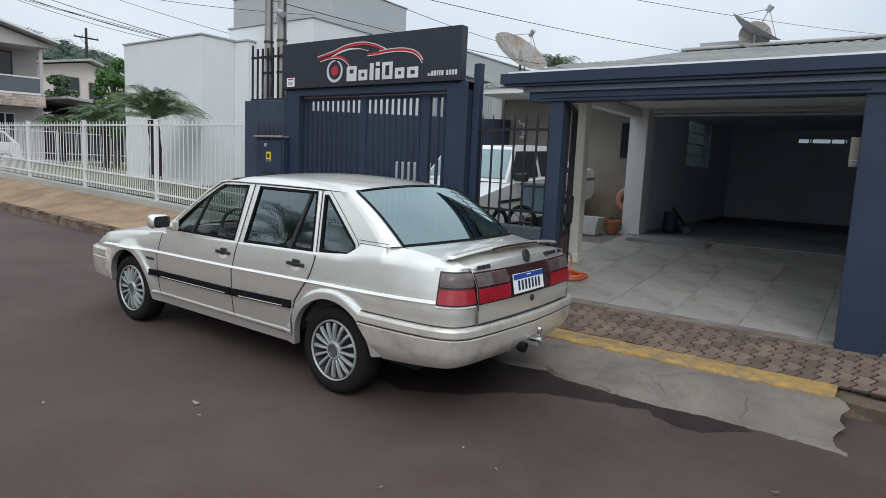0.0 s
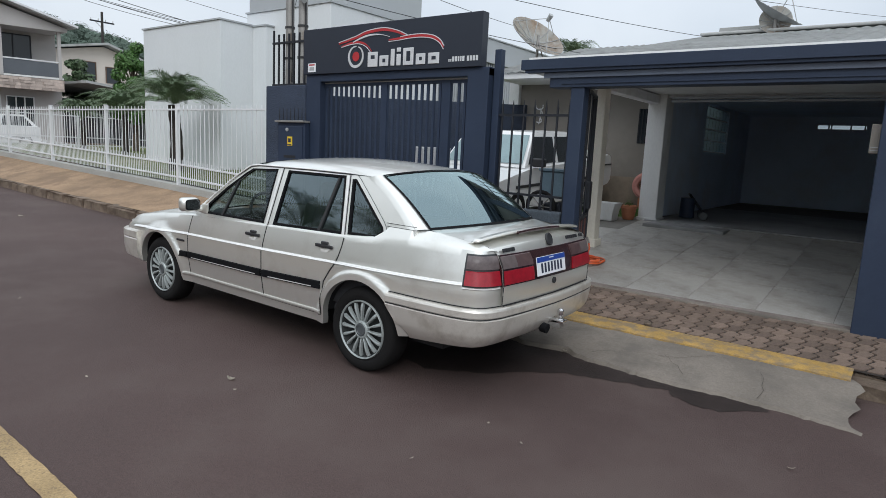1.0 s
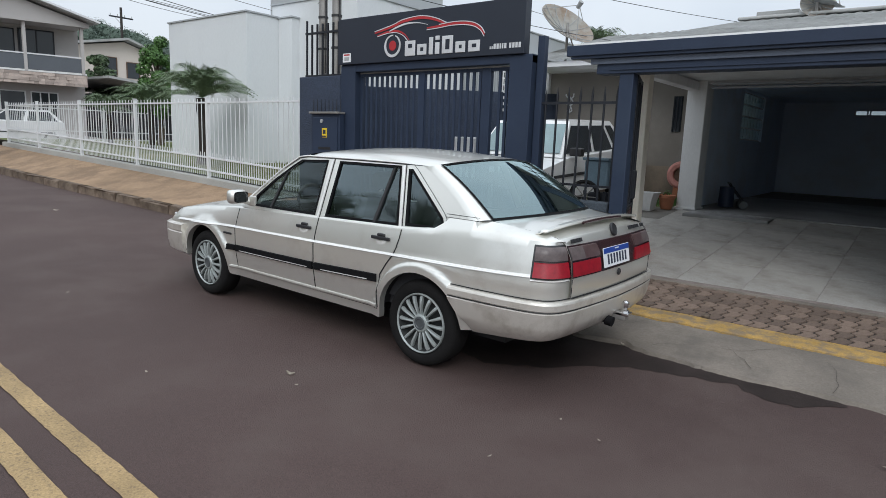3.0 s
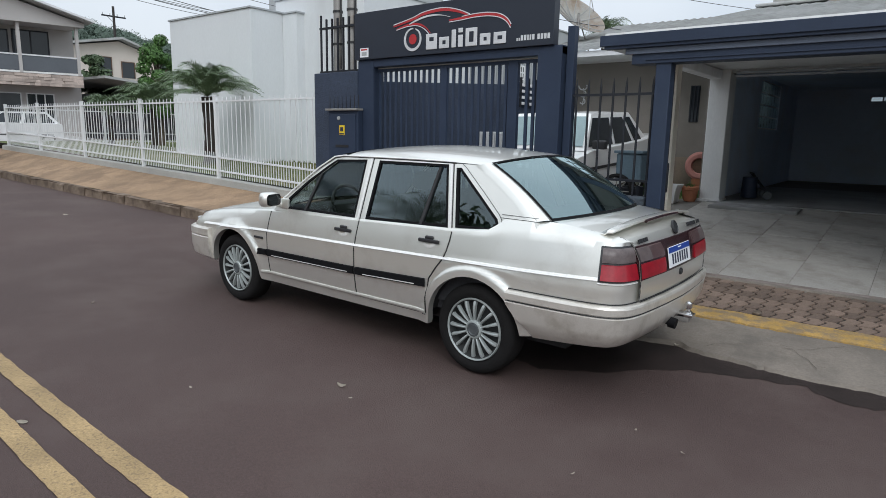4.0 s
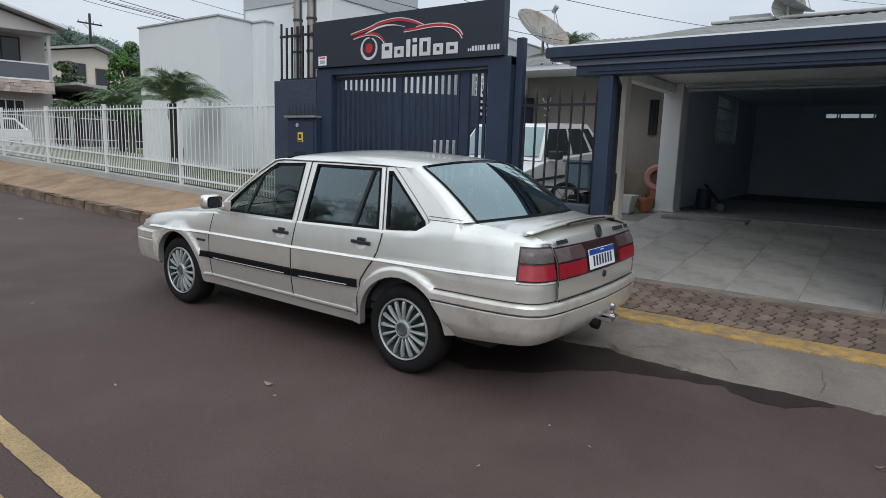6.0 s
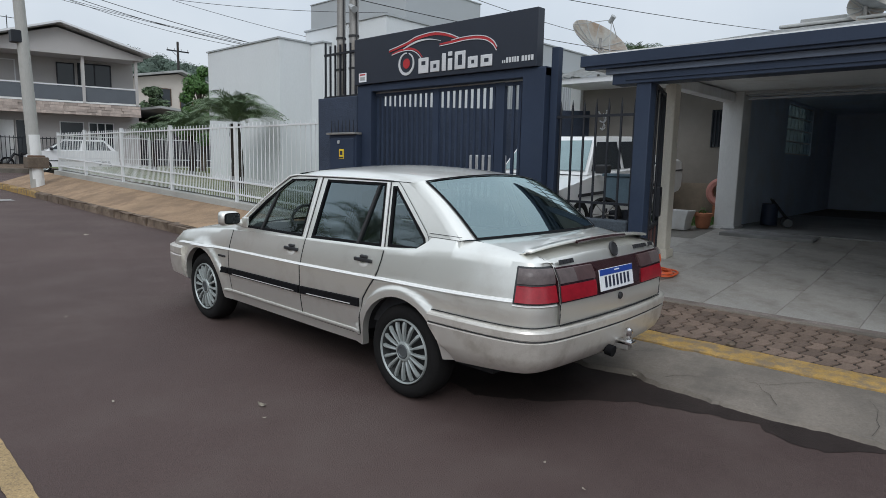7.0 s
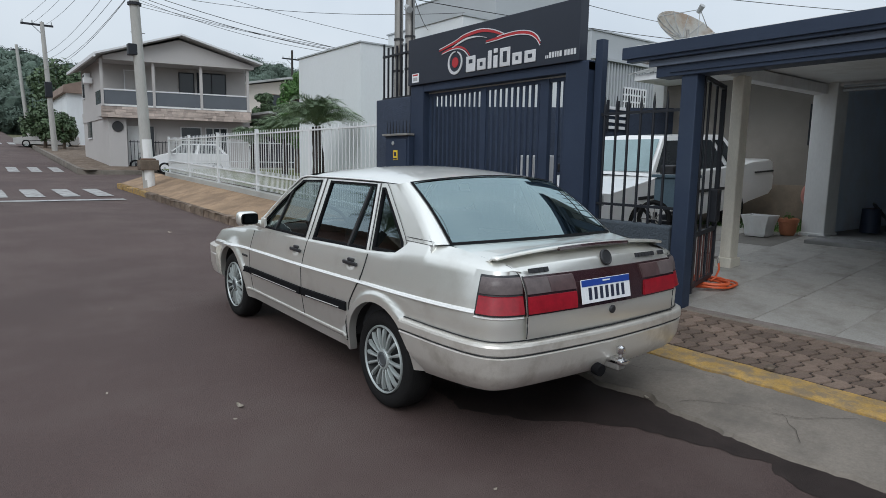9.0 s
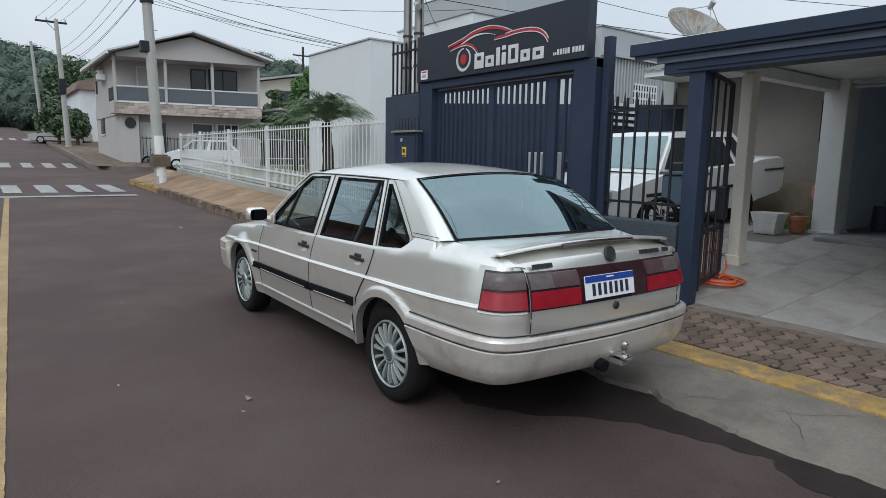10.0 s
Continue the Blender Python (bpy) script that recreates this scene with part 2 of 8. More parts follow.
M["rubber"] = mat("black_rubber", (0.016, 0.016, 0.017), 0.62, var=0.12, scale=5, grain=0.1)
M["tyre"] = mat("dusty_tyre_rubber", (0.011, 0.0105, 0.0105), 0.85, var=0.25, scale=4, grain=0.15, gscale=80, bump=0.3, bscale=90, spec=0.2)
# colour cut down to paint in the dark view that the mirror reflects
M["mirror"] = mat("darkened_mirror_glass", (0.10, 0.105, 0.11), 0.05, 1.0, var=0.03)
M["badge_grey"] = mat("dull_badge_grey", (0.10, 0.11, 0.115), 0.4, 0.3, var=0.1, scale=20)
# near-black dish; its colour darkens the gaps between the spokes
M["rim_inner"] = mat("dark_wheel_inside", (0.024, 0.026, 0.026), 0.7, var=0.2, scale=6)
M["alloy"] = mat("painted_alloy", (0.43, 0.465, 0.455), 0.42, 0.45, var=0.08, scale=6, grain=0.06)
M["chrome"] = mat("chrome", (0.72, 0.72, 0.72), 0.14, 1.0, var=0.05)
M["plastic"] = mat("black_plastic", (0.022, 0.022, 0.024), 0.5, var=0.12, scale=5, grain=0.1)
M["trim_light"] = mat("pale_trim_and_highlight", (0.82, 0.81, 0.78), 0.28, 0.3, var=0.05, coat=0.8)
M["interior"] = mat("dark_grey_upholstery", (0.035, 0.036, 0.040), 0.85, var=0.15, scale=6, grain=0.2)
M["lamp_red"] = mat("red_lens", (0.30, 0.008, 0.018), 0.3, var=0.2, scale=20, grain=0.12, coat=0.2)
M["lamp_smoke"] = mat("smoked_clear_lens", (0.085, 0.052, 0.052), 0.3, var=0.2, scale=20, grain=0.12, coat=0.15)
M["lamp_clear"] = mat("pale_clear_lens", (0.115, 0.092, 0.090), 0.34, var=0.2, scale=20, grain=0.12, coat=0.1, spec=0.35)
M["lamp_dark"] = mat("dark_red_panel", (0.035, 0.012, 0.014), 0.2, var=0.1, coat=0.8)
M["lens_clear"] = mat("headlamp_lens", (0.45, 0.46, 0.46), 0.1, 0.3, var=0.1, coat=1.0)
M["plate_white"] = mat("plate_white", (0.78, 0.79, 0.80), 0.4, var=0.03)
M["plate_blue"] = mat("plate_blue", (0.02, 0.06, 0.30), 0.4, var=0.03)
M["bar_dark"] = mat("dark_bar", (0.02, 0.025, 0.05), 0.5, var=0.03)
M["tag_yellow"] = mat("yellow_label", (0.72, 0.50, 0.03), 0.5, var=0.05)
M["hose"] = mat("orange_hose", (0.62, 0.11, 0.035), 0.5, var=0.1, scale=6)
M["terracotta"] = mat("terracotta", (0.42, 0.165, 0.085), 0.85, var=0.12, scale=5, grain=0.1, bump=0.2)
M["pink"] = mat("faded_pink_paint", (0.60, 0.27, 0.23), 0.8, var=0.1, scale=5)
M["leaf_palm"] = mat("palm_leaf", (0.135, 0.190, 0.105), 0.6, var=0.3, scale=2, grain=0.2, gscale=20, rnd=0.1)
M["leaf_bright"] = mat("bright_leaf", (0.065, 0.15, 0.03), 0.6, var=0.35, scale=3, grain=0.2, gscale=20)
# opaque teal, lightened in its colour for the sky it would reflect
M["screen_teal"] = mat("teal_sky_windscreen", (0.20, 0.29, 0.30), 0.12, var=0.15, scale=2, coat=0.6)
M["dado"] = mat("tan_wall_base", (0.25, 0.20, 0.15), 0.9, var=0.12, scale=1.2, grain=0.08, bump=0.15, stain=(0.17, 0.14, 0.11), stain_at=0.52, stain_scale=2)
M["leaf_dark"] = mat("dark_leaf", (0.07, 0.11, 0.05), 0.65, var=0.4, scale=0.6, grain=0.3, gscale=6)
# green lifted and blued slightly to paint in the haze of distance
M["leaf_hill"] = mat("hazy_hillside_foliage", (0.080, 0.113, 0.088), 0.9, var=0.5, scale=0.22, grain=0.35, gscale=1.5)
M["bark"] = mat("bark", (0.13, 0.10, 0.075), 0.9, var=0.25, scale=6, grain=0.25, gscale=40, bump=0.7, bscale=30)
M["bark_palm"] = mat("dark_palm_trunk", (0.035, 0.027, 0.023), 0.95, var=0.3, scale=6, grain=0.3, gscale=40, bump=0.9, bscale=25)
M["cable"] = mat("black_cable", (0.02, 0.02, 0.022), 0.6, var=0.05)
M["dish"] = mat("rusty_dish_mesh", (0.54, 0.525, 0.49), 0.7, 0.1, var=0.12, scale=2, grain=0.1, stain=(0.36, 0.24, 0.15), stain_at=0.55, stain_scale=1.8)
M["dish_grey"] = mat("grey_dish", (0.38, 0.39, 0.39), 0.6, 0.1, var=0.1, scale=2)
M["dark_inside"] = mat("dim_garage_paint", (0.66, 0.75, 0.85), 0.85, var=0.08, scale=0.8, grain=0.06, stain=(0.62, 0.655, 0.69), stain_at=0.55, stain_scale=1.2)
M["wood"] = mat("brown_stained_wood", (0.13, 0.075, 0.045), 0.65, var=0.2, scale=2, grain=0.2, gscale=30, stretch=(1, 1, 8))
M["brick_red"] = mat("faded_red_render", (0.27, 0.15, 0.125), 0.9, var=0.2, scale=0.8, grain=0.1)
M["wood_dark"] = mat("tarred_dark_wood", (0.035, 0.030, 0.028), 0.8, var=0.2, scale=3, grain=0.2, gscale=30)
M["rust"] = mat("rusty_brown_iron", (0.085, 0.035, 0.030), 0.75, var=0.3, scale=8, grain=0.2)
M["dark_wall"] = mat("dark_shed_wall", (0.05, 0.05, 0.055), 0.85, var=0.2, scale=1.0)
M["leaf_dry"] = mat("dry_leaf", (0.45, 0.40, 0.33), 0.8, var=0.15, scale=20)


# ---- mesh tools ----
def finish(name, bm, material, smooth=False, angle=35):
    me = bpy.data.meshes.new(name)
    bm.normal_update()
    bm.to_mesh(me)
    bm.free()
    me.materials.append(material)
    if smooth:
        me.shade_smooth()
        me.set_sharp_from_angle(angle=radians(angle))
    return me


def part(name, bm, material, parent=None, label="", smooth=False, angle=35):
    """Links a bmesh as ONE mesh object, under a thing or a part."""
    ob = new(name, finish(name, bm, material, smooth, angle))
    if parent:
        ob.parent = parent
    return tagged(ob, label)


def thing(name, label, category, at=(0, 0, 0), turn=0, group="", kind="", tilt=0):
    ob = new(name)
    ob.empty_display_size = 0.1
    ob.matrix_world = pose(*at, 0, tilt, turn)
    return tagged(ob, label, category, group, kind)


def box(bm, x0, x1, y0, y1, z0, z1, bevel=0.0):
    m = Matrix.LocRotScale(((x0 + x1) / 2, (y0 + y1) / 2, (z0 + z1) / 2), None, (abs(x1 - x0), abs(y1 - y0), abs(z1 - z0)))
    made = bmesh.ops.create_cube(bm, size=1, matrix=m)
    if bevel:
        edges = list({e for v in made["verts"] for e in v.link_edges})
        bmesh.ops.bevel(bm, geom=edges, offset=bevel, segments=2, affect="EDGES", profile=0.5)
    return bm


def boxed(*args, **kw):
    return box(bmesh.new(), *args, **kw)


def rod(bm, a, b, r0, r1=None, n=8, caps=True):
    a, b = Vector(a), Vector(b)
    d = b - a
    m = Matrix.Translation((a + b) / 2) @ d.to_track_quat("Z", "Y").to_matrix().to_4x4()
    bmesh.ops.create_cone(bm, cap_ends=caps, segments=n, radius1=r0, radius2=r0 if r1 is None else r1, depth=d.length, matrix=m)
    return bm


def tube(bm, pts, r, n=6):
    """A pipe along points; r is a number or a function of 0..1."""
    pts = [Vector(p) for p in pts]
    rings = []
    for i, p in enumerate(pts):
        d = (pts[min(i + 1, len(pts) - 1)] - pts[max(i - 1, 0)]).normalized()
        q = d.to_track_quat("Z", "Y")
        rad = r(i / (len(pts) - 1)) if callable(r) else r
        rings.append([bm.verts.new(p + q @ Vector((rad * math.cos(2 * math.pi * k / n), rad * math.sin(2 * math.pi * k / n), 0))) for k in range(n)])
    for a, b in zip(rings, rings[1:]):
        for k in range(n):
            bm.faces.new((a[k], a[(k + 1) % n], b[(k + 1) % n], b[k]))
    bm.faces.new(rings[0][::-1])
    bm.faces.new(rings[-1])
    return bm


def loft(bm, rows, closed=False):
    """Faces between rows of points of equal length."""
    vs = [[bm.verts.new(p) for p in row] for row in rows]
    for a, b in zip(vs, vs[1:]):
        n = len(a)
        for k in range(n if closed else n - 1):
            quad = (a[k], a[(k + 1) % n], b[(k + 1) % n], b[k])
            bm.faces.new(quad)
    return vs


def lathe(bm, profile, axis="z", n=32, at=(0, 0, 0)):
    """profile: (radius, along) pairs turned about an axis."""
    at = Vector(at)
    rows = []
    for r, h in profile:
        row = []
        for k in range(n):
            c, s = r * math.cos(2 * math.pi * k / n), r * math.sin(2 * math.pi * k / n)
            row.append(at + Vector({"z": (c, s, h), "y": (c, h, s), "x": (h, c, s)}[axis]))
        rows.append(row)
    loft(bm, rows, closed=True)
    return bm


def prism(bm, poly, lo, hi, axis="y"):
    """A flat polygon given by two coordinates, thickened along an axis."""
    def at(p, h):
        return {"y": (p[0], h, p[1]), "x": (h, p[0], p[1]), "z": (p[0], p[1], h)}[axis]
    a = [bm.verts.new(at(p, lo)) for p in poly]
    b = [bm.verts.new(at(p, hi)) for p in poly]
    n = len(poly)
    bm.faces.new(a)
    bm.faces.new(b[::-1])
    for k in range(n):
        bm.faces.new((a[k], b[k], b[(k + 1) % n], a[(k + 1) % n]))
    bmesh.ops.recalc_face_normals(bm, faces=bm.faces[:])
    return bm


def interp(x, table):
    xs = [p[0] for p in table]
    return float(np.interp(x, xs, [p[1] for p in table]))


# ---- lie of the land ----
ROAD_RISE = [(-400, 26.0), (-160, 9.0), (-110, 5.5), (-70, 3.05), (-41, 1.35), (-30, 0.68), (-15, 0.325), (-8, 0.165), (-2.55, 0.033), (-0.9, 0.0), (400, 0.0)]


def zr(x):
    """Height of the carriageway."""
    return interp(x, ROAD_RISE)


KERB_Y, FENCE_Y = 2.27, 3.45


def zs(x, y):
    """Height of the pavement between kerb and fence."""
    kerb = interp(x, [(-20, zr(-20) + 0.14), (-8, zr(-8) + 0.14), (-3, 0.20), (-0.6, 0.135), (4, 0.12)])
    back = interp(x, [(-20, 0.97), (-8.2, 0.575), (-4, 0.40), (-0.6, 0.265), (4, 0.245)])
    f = (y - KERB_Y) / (FENCE_Y - 0.35 * (x > -4.5) - KERB_Y)
    return kerb + (back - kerb) * min(max(f, 0), 1.3)


def zd(y):
    """Height of the driveway."""
    return interp(y, [(3.0, 0.25), (4.0, 0.335), (6.8, 0.60), (20, 0.66)])


# ---- ground, road, pavements ----
def sheet(name, xs, ys, height, material, label, category, kind="structure"):
    bm = bmesh.new()
    loft(bm, [[(x, y, height(x, y)) for y in ys] for x in xs])
    bmesh.ops.recalc_face_normals(bm, faces=bm.faces[:])
    if sum(f.normal.z for f in bm.faces) < 0:
        bmesh.ops.reverse_faces(bm, faces=bm.faces[:])
    ob = part(name, bm, material, None, label, smooth=True)
    return tagged(ob, label, category, kind=kind)


def frange(a, b, step):
    n = max(1, round(abs(b - a) / step))
    return [a + (b - a) * i / n for i in range(n + 1)]


def land(x, y):
    """The open ground under all, rising to the wooded hill beyond."""
    z = zr(x) - 0.35
    far = max(0, -x - 70)
    z += 0.35 * (1 - math.exp(-max(0, y - 20) / 60)) * min(far, 60) / 60 * 6
    return z


sheet("ground", [-2500, -1200, -400, -160, -110, -70, -41, -30, -15, -8, -2.5, 5, 40, 400, 2500], [-2500, -600, -150, -60, -20, -8, 2, 10, 30, 80, 200, 600, 2500],
      land, M["earth"], "dry earth with patches of grass reaching the horizon", "ground")

road_xs = frange(-160, -41, 7) + frange(-40, -3, 1.0) + frange(-2.55, 45, 1.5)
sheet("road", road_xs, [-6.6, -4.5, -2, 0, 1.2, KERB_Y + 0.02], lambda x, y: zr(x) - 0.012 * abs(y + 2) * 0.3 + 0.006, M["asphalt"],
      "worn reddish-brown asphalt carriageway", "road")
sheet("side_road", frange(-29.6, -20.6, 1.5), [KERB_Y + 0.02, 4, 8, 14, 24, 45, 70], lambda x, y: zr(x) - 0.010 + 0.03 * max(0, y - 12), M["asphalt"],
      "asphalt side street that joins beyond the pavement corner", "road")


def line_strip(name, x0, x1, y0, y1, material, label, lift=0.012, rough=0.012, seed=1, skew=0.0):
    """Painted line on the carriageway with slightly ragged edges."""
    rng = random.Random(seed)
    bm = bmesh.new()
    rows = []
    for x in frange(x0, x1, 0.05 if abs(x1 - x0) > 10 else 0.15):
        z = zr(x) + lift
        d = skew * x
        rows.append([(x, y0 + d + rng.uniform(-rough, rough), z), (x, (y0 + y1) / 2 + d, z + 0.001), (x, y1 + d + rng.uniform(-rough, rough), z)])
    loft(bm, rows)
    bmesh.ops.recalc_face_normals(bm, faces=bm.faces[:])
    if sum(f.normal.z for f in bm.faces) < 0:
        bmesh.ops.reverse_faces(bm, faces=bm.faces[:])
    return tagged(part(name, bm, material), label, "road marking", kind="structure")


line_strip("centre_line", -15.2, 20, -2.016, -1.915, M["yellow_line"], "faded yellow centre line painted on the asphalt", seed=2, skew=-0.038, rough=0.003)
line_strip("centre_line", -15.2, 20, -2.270, -2.167, M["yellow_line"], "faded yellow centre line painted on the asphalt", seed=3, skew=-0.04, rough=0.003)
line_strip("stop_line", -15.75, -15.35, -1.75, 1.55, M["white_line"], "worn white stop line across the lane", seed=4)
for k in range(9):
    y = 1.50 - k * 0.83
    line_strip("crossing_stripe", -19.7, -16.75, y - 0.42, y, M["white_line"], "worn white stripe of the zebra crossing", seed=10 + k)
for k in range(9):
    y = 1.9 - k * 0.86
    line_strip("crossing_stripe", -33.6, -30.9, y - 0.42, y, M["white_line"], "worn white stripe of the farther zebra crossing", seed=30 + k)
for k in range(8):
    y = 1.7 - k * 0.9
    line_strip("crossing_stripe", -61, -57.6, y - 0.45, y, M["white_line"], "worn white stripe of the farthest zebra crossing", seed=50 + k)

# damp runnel along the apron, widened under the car's tail as painted shade
bm = bmesh.new()
rng = random.Random(7)
rows = []
for x in frange(-1.6, 2.34, 0.03):
    n1 = noise.noise((x * 2.2, 0.3, 0)) * 0.06 + noise.noise((x * 9, 1.3, 0)) * 0.04 + noise.noise((x * 31, 2.3, 0)) * 0.02
    n2 = noise.noise((x * 1.7, 5.3, 0)) * 0.08 + noise.noise((x * 8, 7.3, 0)) * 0.06 + noise.noise((x * 33, 9.3, 0)) * 0.03
    # the dip between x = -0.1 and 0.88 paints shade under the bumper
    lo = interp(x, [(-1.6, 0.75), (-0.5, 0.70), (-0.1, 0.42), (0.3, 0.34), (0.6, 0.55), (0.88, 0.88), (1.2, 1.05), (1.46, 1.12), (1.66, 1.18), (1.74, 1.20), (1.80, 1.09), (1.96, 1.06), (2.1, 1.07), (2.22, 1.2), (2.34, 1.30)]) + n2 * 0.7
    hi = interp(x, [(-1.6, 1.60), (0.6, 1.56), (1.3, 1.48), (1.75, 1.40), (2.1, 1.38), (2.34, 1.30)]) + n1
    hi = max(hi, lo + 0.005)
    rz = lambda y: zr(x) - 0.0036 * abs(y + 2) + 0.009
    rows.append([(x, lo, rz(lo)), (x, (lo + hi) / 2, rz((lo + hi) / 2)), (x, hi, rz(hi))])
loft(bm, rows)
bmesh.ops.recalc_face_normals(bm, faces=bm.faces[:])
tagged(part("wet_patch", bm, M["wet_shade"]), "dark damp runnel beside the apron, widened under the car's tail as painted shade", "stain", kind="structure")

# cement apron between the carriageway and the lowered kerb
def apron_z(x, y):
    return interp(y, [(1.1, -0.004), (1.35, 0.008), (1.93, 0.100), (2.3, 0.12)]) * (1 - interp(x, [(2.3, 0.0), (2.8, 0.95)]) * min(1, max(0, (1.95 - y) / 0.5)))


bm = bmesh.new()
rows = []
for x in frange(-1.9, 2.86, 0.04):
    front = interp(x, [(-1.9, 1.50), (0.55, 1.44), (0.85, 1.47), (1.1, 1.39), (1.46, 1.345), (2.0, 1.36), (2.42, 1.38), (2.7, 1.34), (2.86, 1.32)])
    front += noise.noise((x * 2.6, 0, 0)) * 0.04 + noise.noise((x * 11, 3, 0)) * 0.035 + noise.noise((x * 27, 5, 0)) * 0.02
    rows.append([(x, front - 0.02, -0.01), (x, front, apron_z(x, front) + 0.008)] + [(x, front + (2.05 - front) * f, apron_z(x, front + (2.05 - front) * f) + 0.006 * noise.noise((x * 3, f * 4, 1))) for f in (0.1, 0.2, 0.3, 0.4, 0.5, 0.6, 0.7, 0.8, 0.9, 1.0)])
    if x > 2.5:
        k = (x - 2.5) / 0.36
        rows[-1] = [(px - k * (0.085 + 0.11 * noise.noise((py * 5, 8, 2)) + 0.07 * noise.noise((py * 17, 4, 6))), py, pz) for px, py, pz in rows[-1]]
loft(bm, rows)
bmesh.ops.recalc_face_normals(bm, faces=bm.faces[:])
if sum(f.normal.z for f in bm.faces) < 0:
    bmesh.ops.reverse_faces(bm, faces=bm.faces[:])
tagged(part("kerb_ramp", bm, M["slab"], smooth=True), "cracked grey cement ramp from the road up to the driveway", "pavement", kind="structure")

ramp = bpy.data.objects["kerb_ramp"]
rng = random.Random(17)
for x, y, turn_deg, n in ((0.2, 1.60, 84, 6), (1.05, 1.5, 78, 7), (1.75, 1.50, 100, 6), (2.25, 1.42, 70, 7), (0.4, 1.76, 4, 12), (1.5, 1.70, -6, 14)):
    a = radians(turn_deg)
    rows = []
    for k in range(n + 1):
        w = 0.0022 * (1 - 0.7 * k / n)
        z = apron_z(x, y) + 0.006
        rows.append([(x - w * math.sin(a), y + w * math.cos(a), z), (x + w * math.sin(a), y - w * math.cos(a), z)])
        a += rng.uniform(-0.5, 0.5)
        x, y = x + 0.065 * math.cos(a), min(1.92, y + 0.065 * math.sin(a))
    bm = bmesh.new()
    loft(bm, rows)
    part("crack", bm, M["crack_grey"], ramp)

# lowered kerb painted yellow, a little broken
bm = bmesh.new()
rows = []
for x in frange(-1.9, 2.72, 0.05):
    a = 2.0 + noise.noise((x * 6, 0, 4)) * 0.018 + noise.noise((x * 21, 3, 4)) * 0.014
    b = 2.245 + noise.noise((x * 6, 5, 4)) * 0.018
    rows.append([(x, a - 0.006, 0.07), (x, a, 0.118), (x, a + 0.03, 0.126 + noise.noise((x * 8, 1, 2)) * 0.006), (x, (a + b) / 2, 0.130 + noise.noise((x * 8, 4, 2)) * 0.007), (x, b, 0.137), (x, b + 0.004, 0.09)])
loft(bm, rows)
bmesh.ops.recalc_face_normals(bm, faces=bm.faces[:])
if sum(f.normal.z for f in bm.faces) < 0:
    bmesh.ops.reverse_faces(bm, faces=bm.faces[:])
tagged(part("lowered_kerb", bm, M["kerb_yellow"], smooth=True), "lowered kerb with chipped yellow paint", "kerb", kind="structure")

# ochre pavement along the white fence
sheet("pavement", frange(-20.3, -1.2, 0.5), [KERB_Y + 0.04, 2.6, 2.9, 3.2, FENCE_Y - 0.06], lambda x, y: zs(x, y), M["sidewalk"],
      "ochre earthen pavement between kerb and fence", "pavement")
sheet("plot_lawn", frange(-20.0, -4.9, 0.8), [FENCE_Y + 0.1, 4.2, 5, 6, 8, 12, 20, 40], lambda x, y: zs(x, FENCE_Y) + 0.12 + 0.02 * min(y - FENCE_Y, 3), M["grass"],
      "short lawn behind the white fence", "lawn")


# ---- driveway of large cement tiles ----
drive_bed = sheet("driveway", [-4.2, -2, 0, 2, 2.9, 4.2], [2.99, 4, 5, 6.8, 9, 12, 14], lambda x, y: zd(y) - 0.001, M["drive_joint"], "driveway of large grey cement tiles rising to the garage", "driveway")
sheet("forecourt_floor", [2.7, 5, 9], [2.27, 3.0, 3.2], lambda x, y: zs(2.7, y) - 0.01, M["slab"], "cement pavement beside the garage", "pavement")


# ---- the parked saloon ----
OUTLINE = [(-3.50, 0.0), (-3.495, -0.2), (-3.475, -0.42), (-3.43, -0.60), (-3.35, -0.72), (-3.22, -0.785), (-3.0, -0.822), (-2.55, -0.846), (-2.1, -0.857),
           (-1.0, -0.862), (0.0, -0.858), (0.3, -0.85), (0.55, -0.840), (0.74, -0.820), (0.85, -0.792), (0.905, -0.755), (0.938, -0.695), (0.960, -0.59), (0.978, -0.4), (0.990, -0.2), (0.996, 0.0)]
HUB_Z, ARCH_R, AXLE_F = 0.298, 0.352, -2.548
BELT = [(-3.5, 0.635), (-3.4, 0.665), (-3.25, 0.705), (-3.05, 0.745), (-2.65, 0.80), (-2.1, 0.85), (-1.8, 0.868), (-1.1, 0.884), (-0.25, 0.91), (0.1, 0.935), (0.45, 0.965), (0.8, 0.962), (1.0, 0.955)]
CREASE = [(-3.5, 0.60), (-3.0, 0.652), (-2.1, 0.692), (-1.0, 0.712), (-0.2, 0.734), (0.3, 0.744), (0.8, 0.760), (1.0, 0.768)]


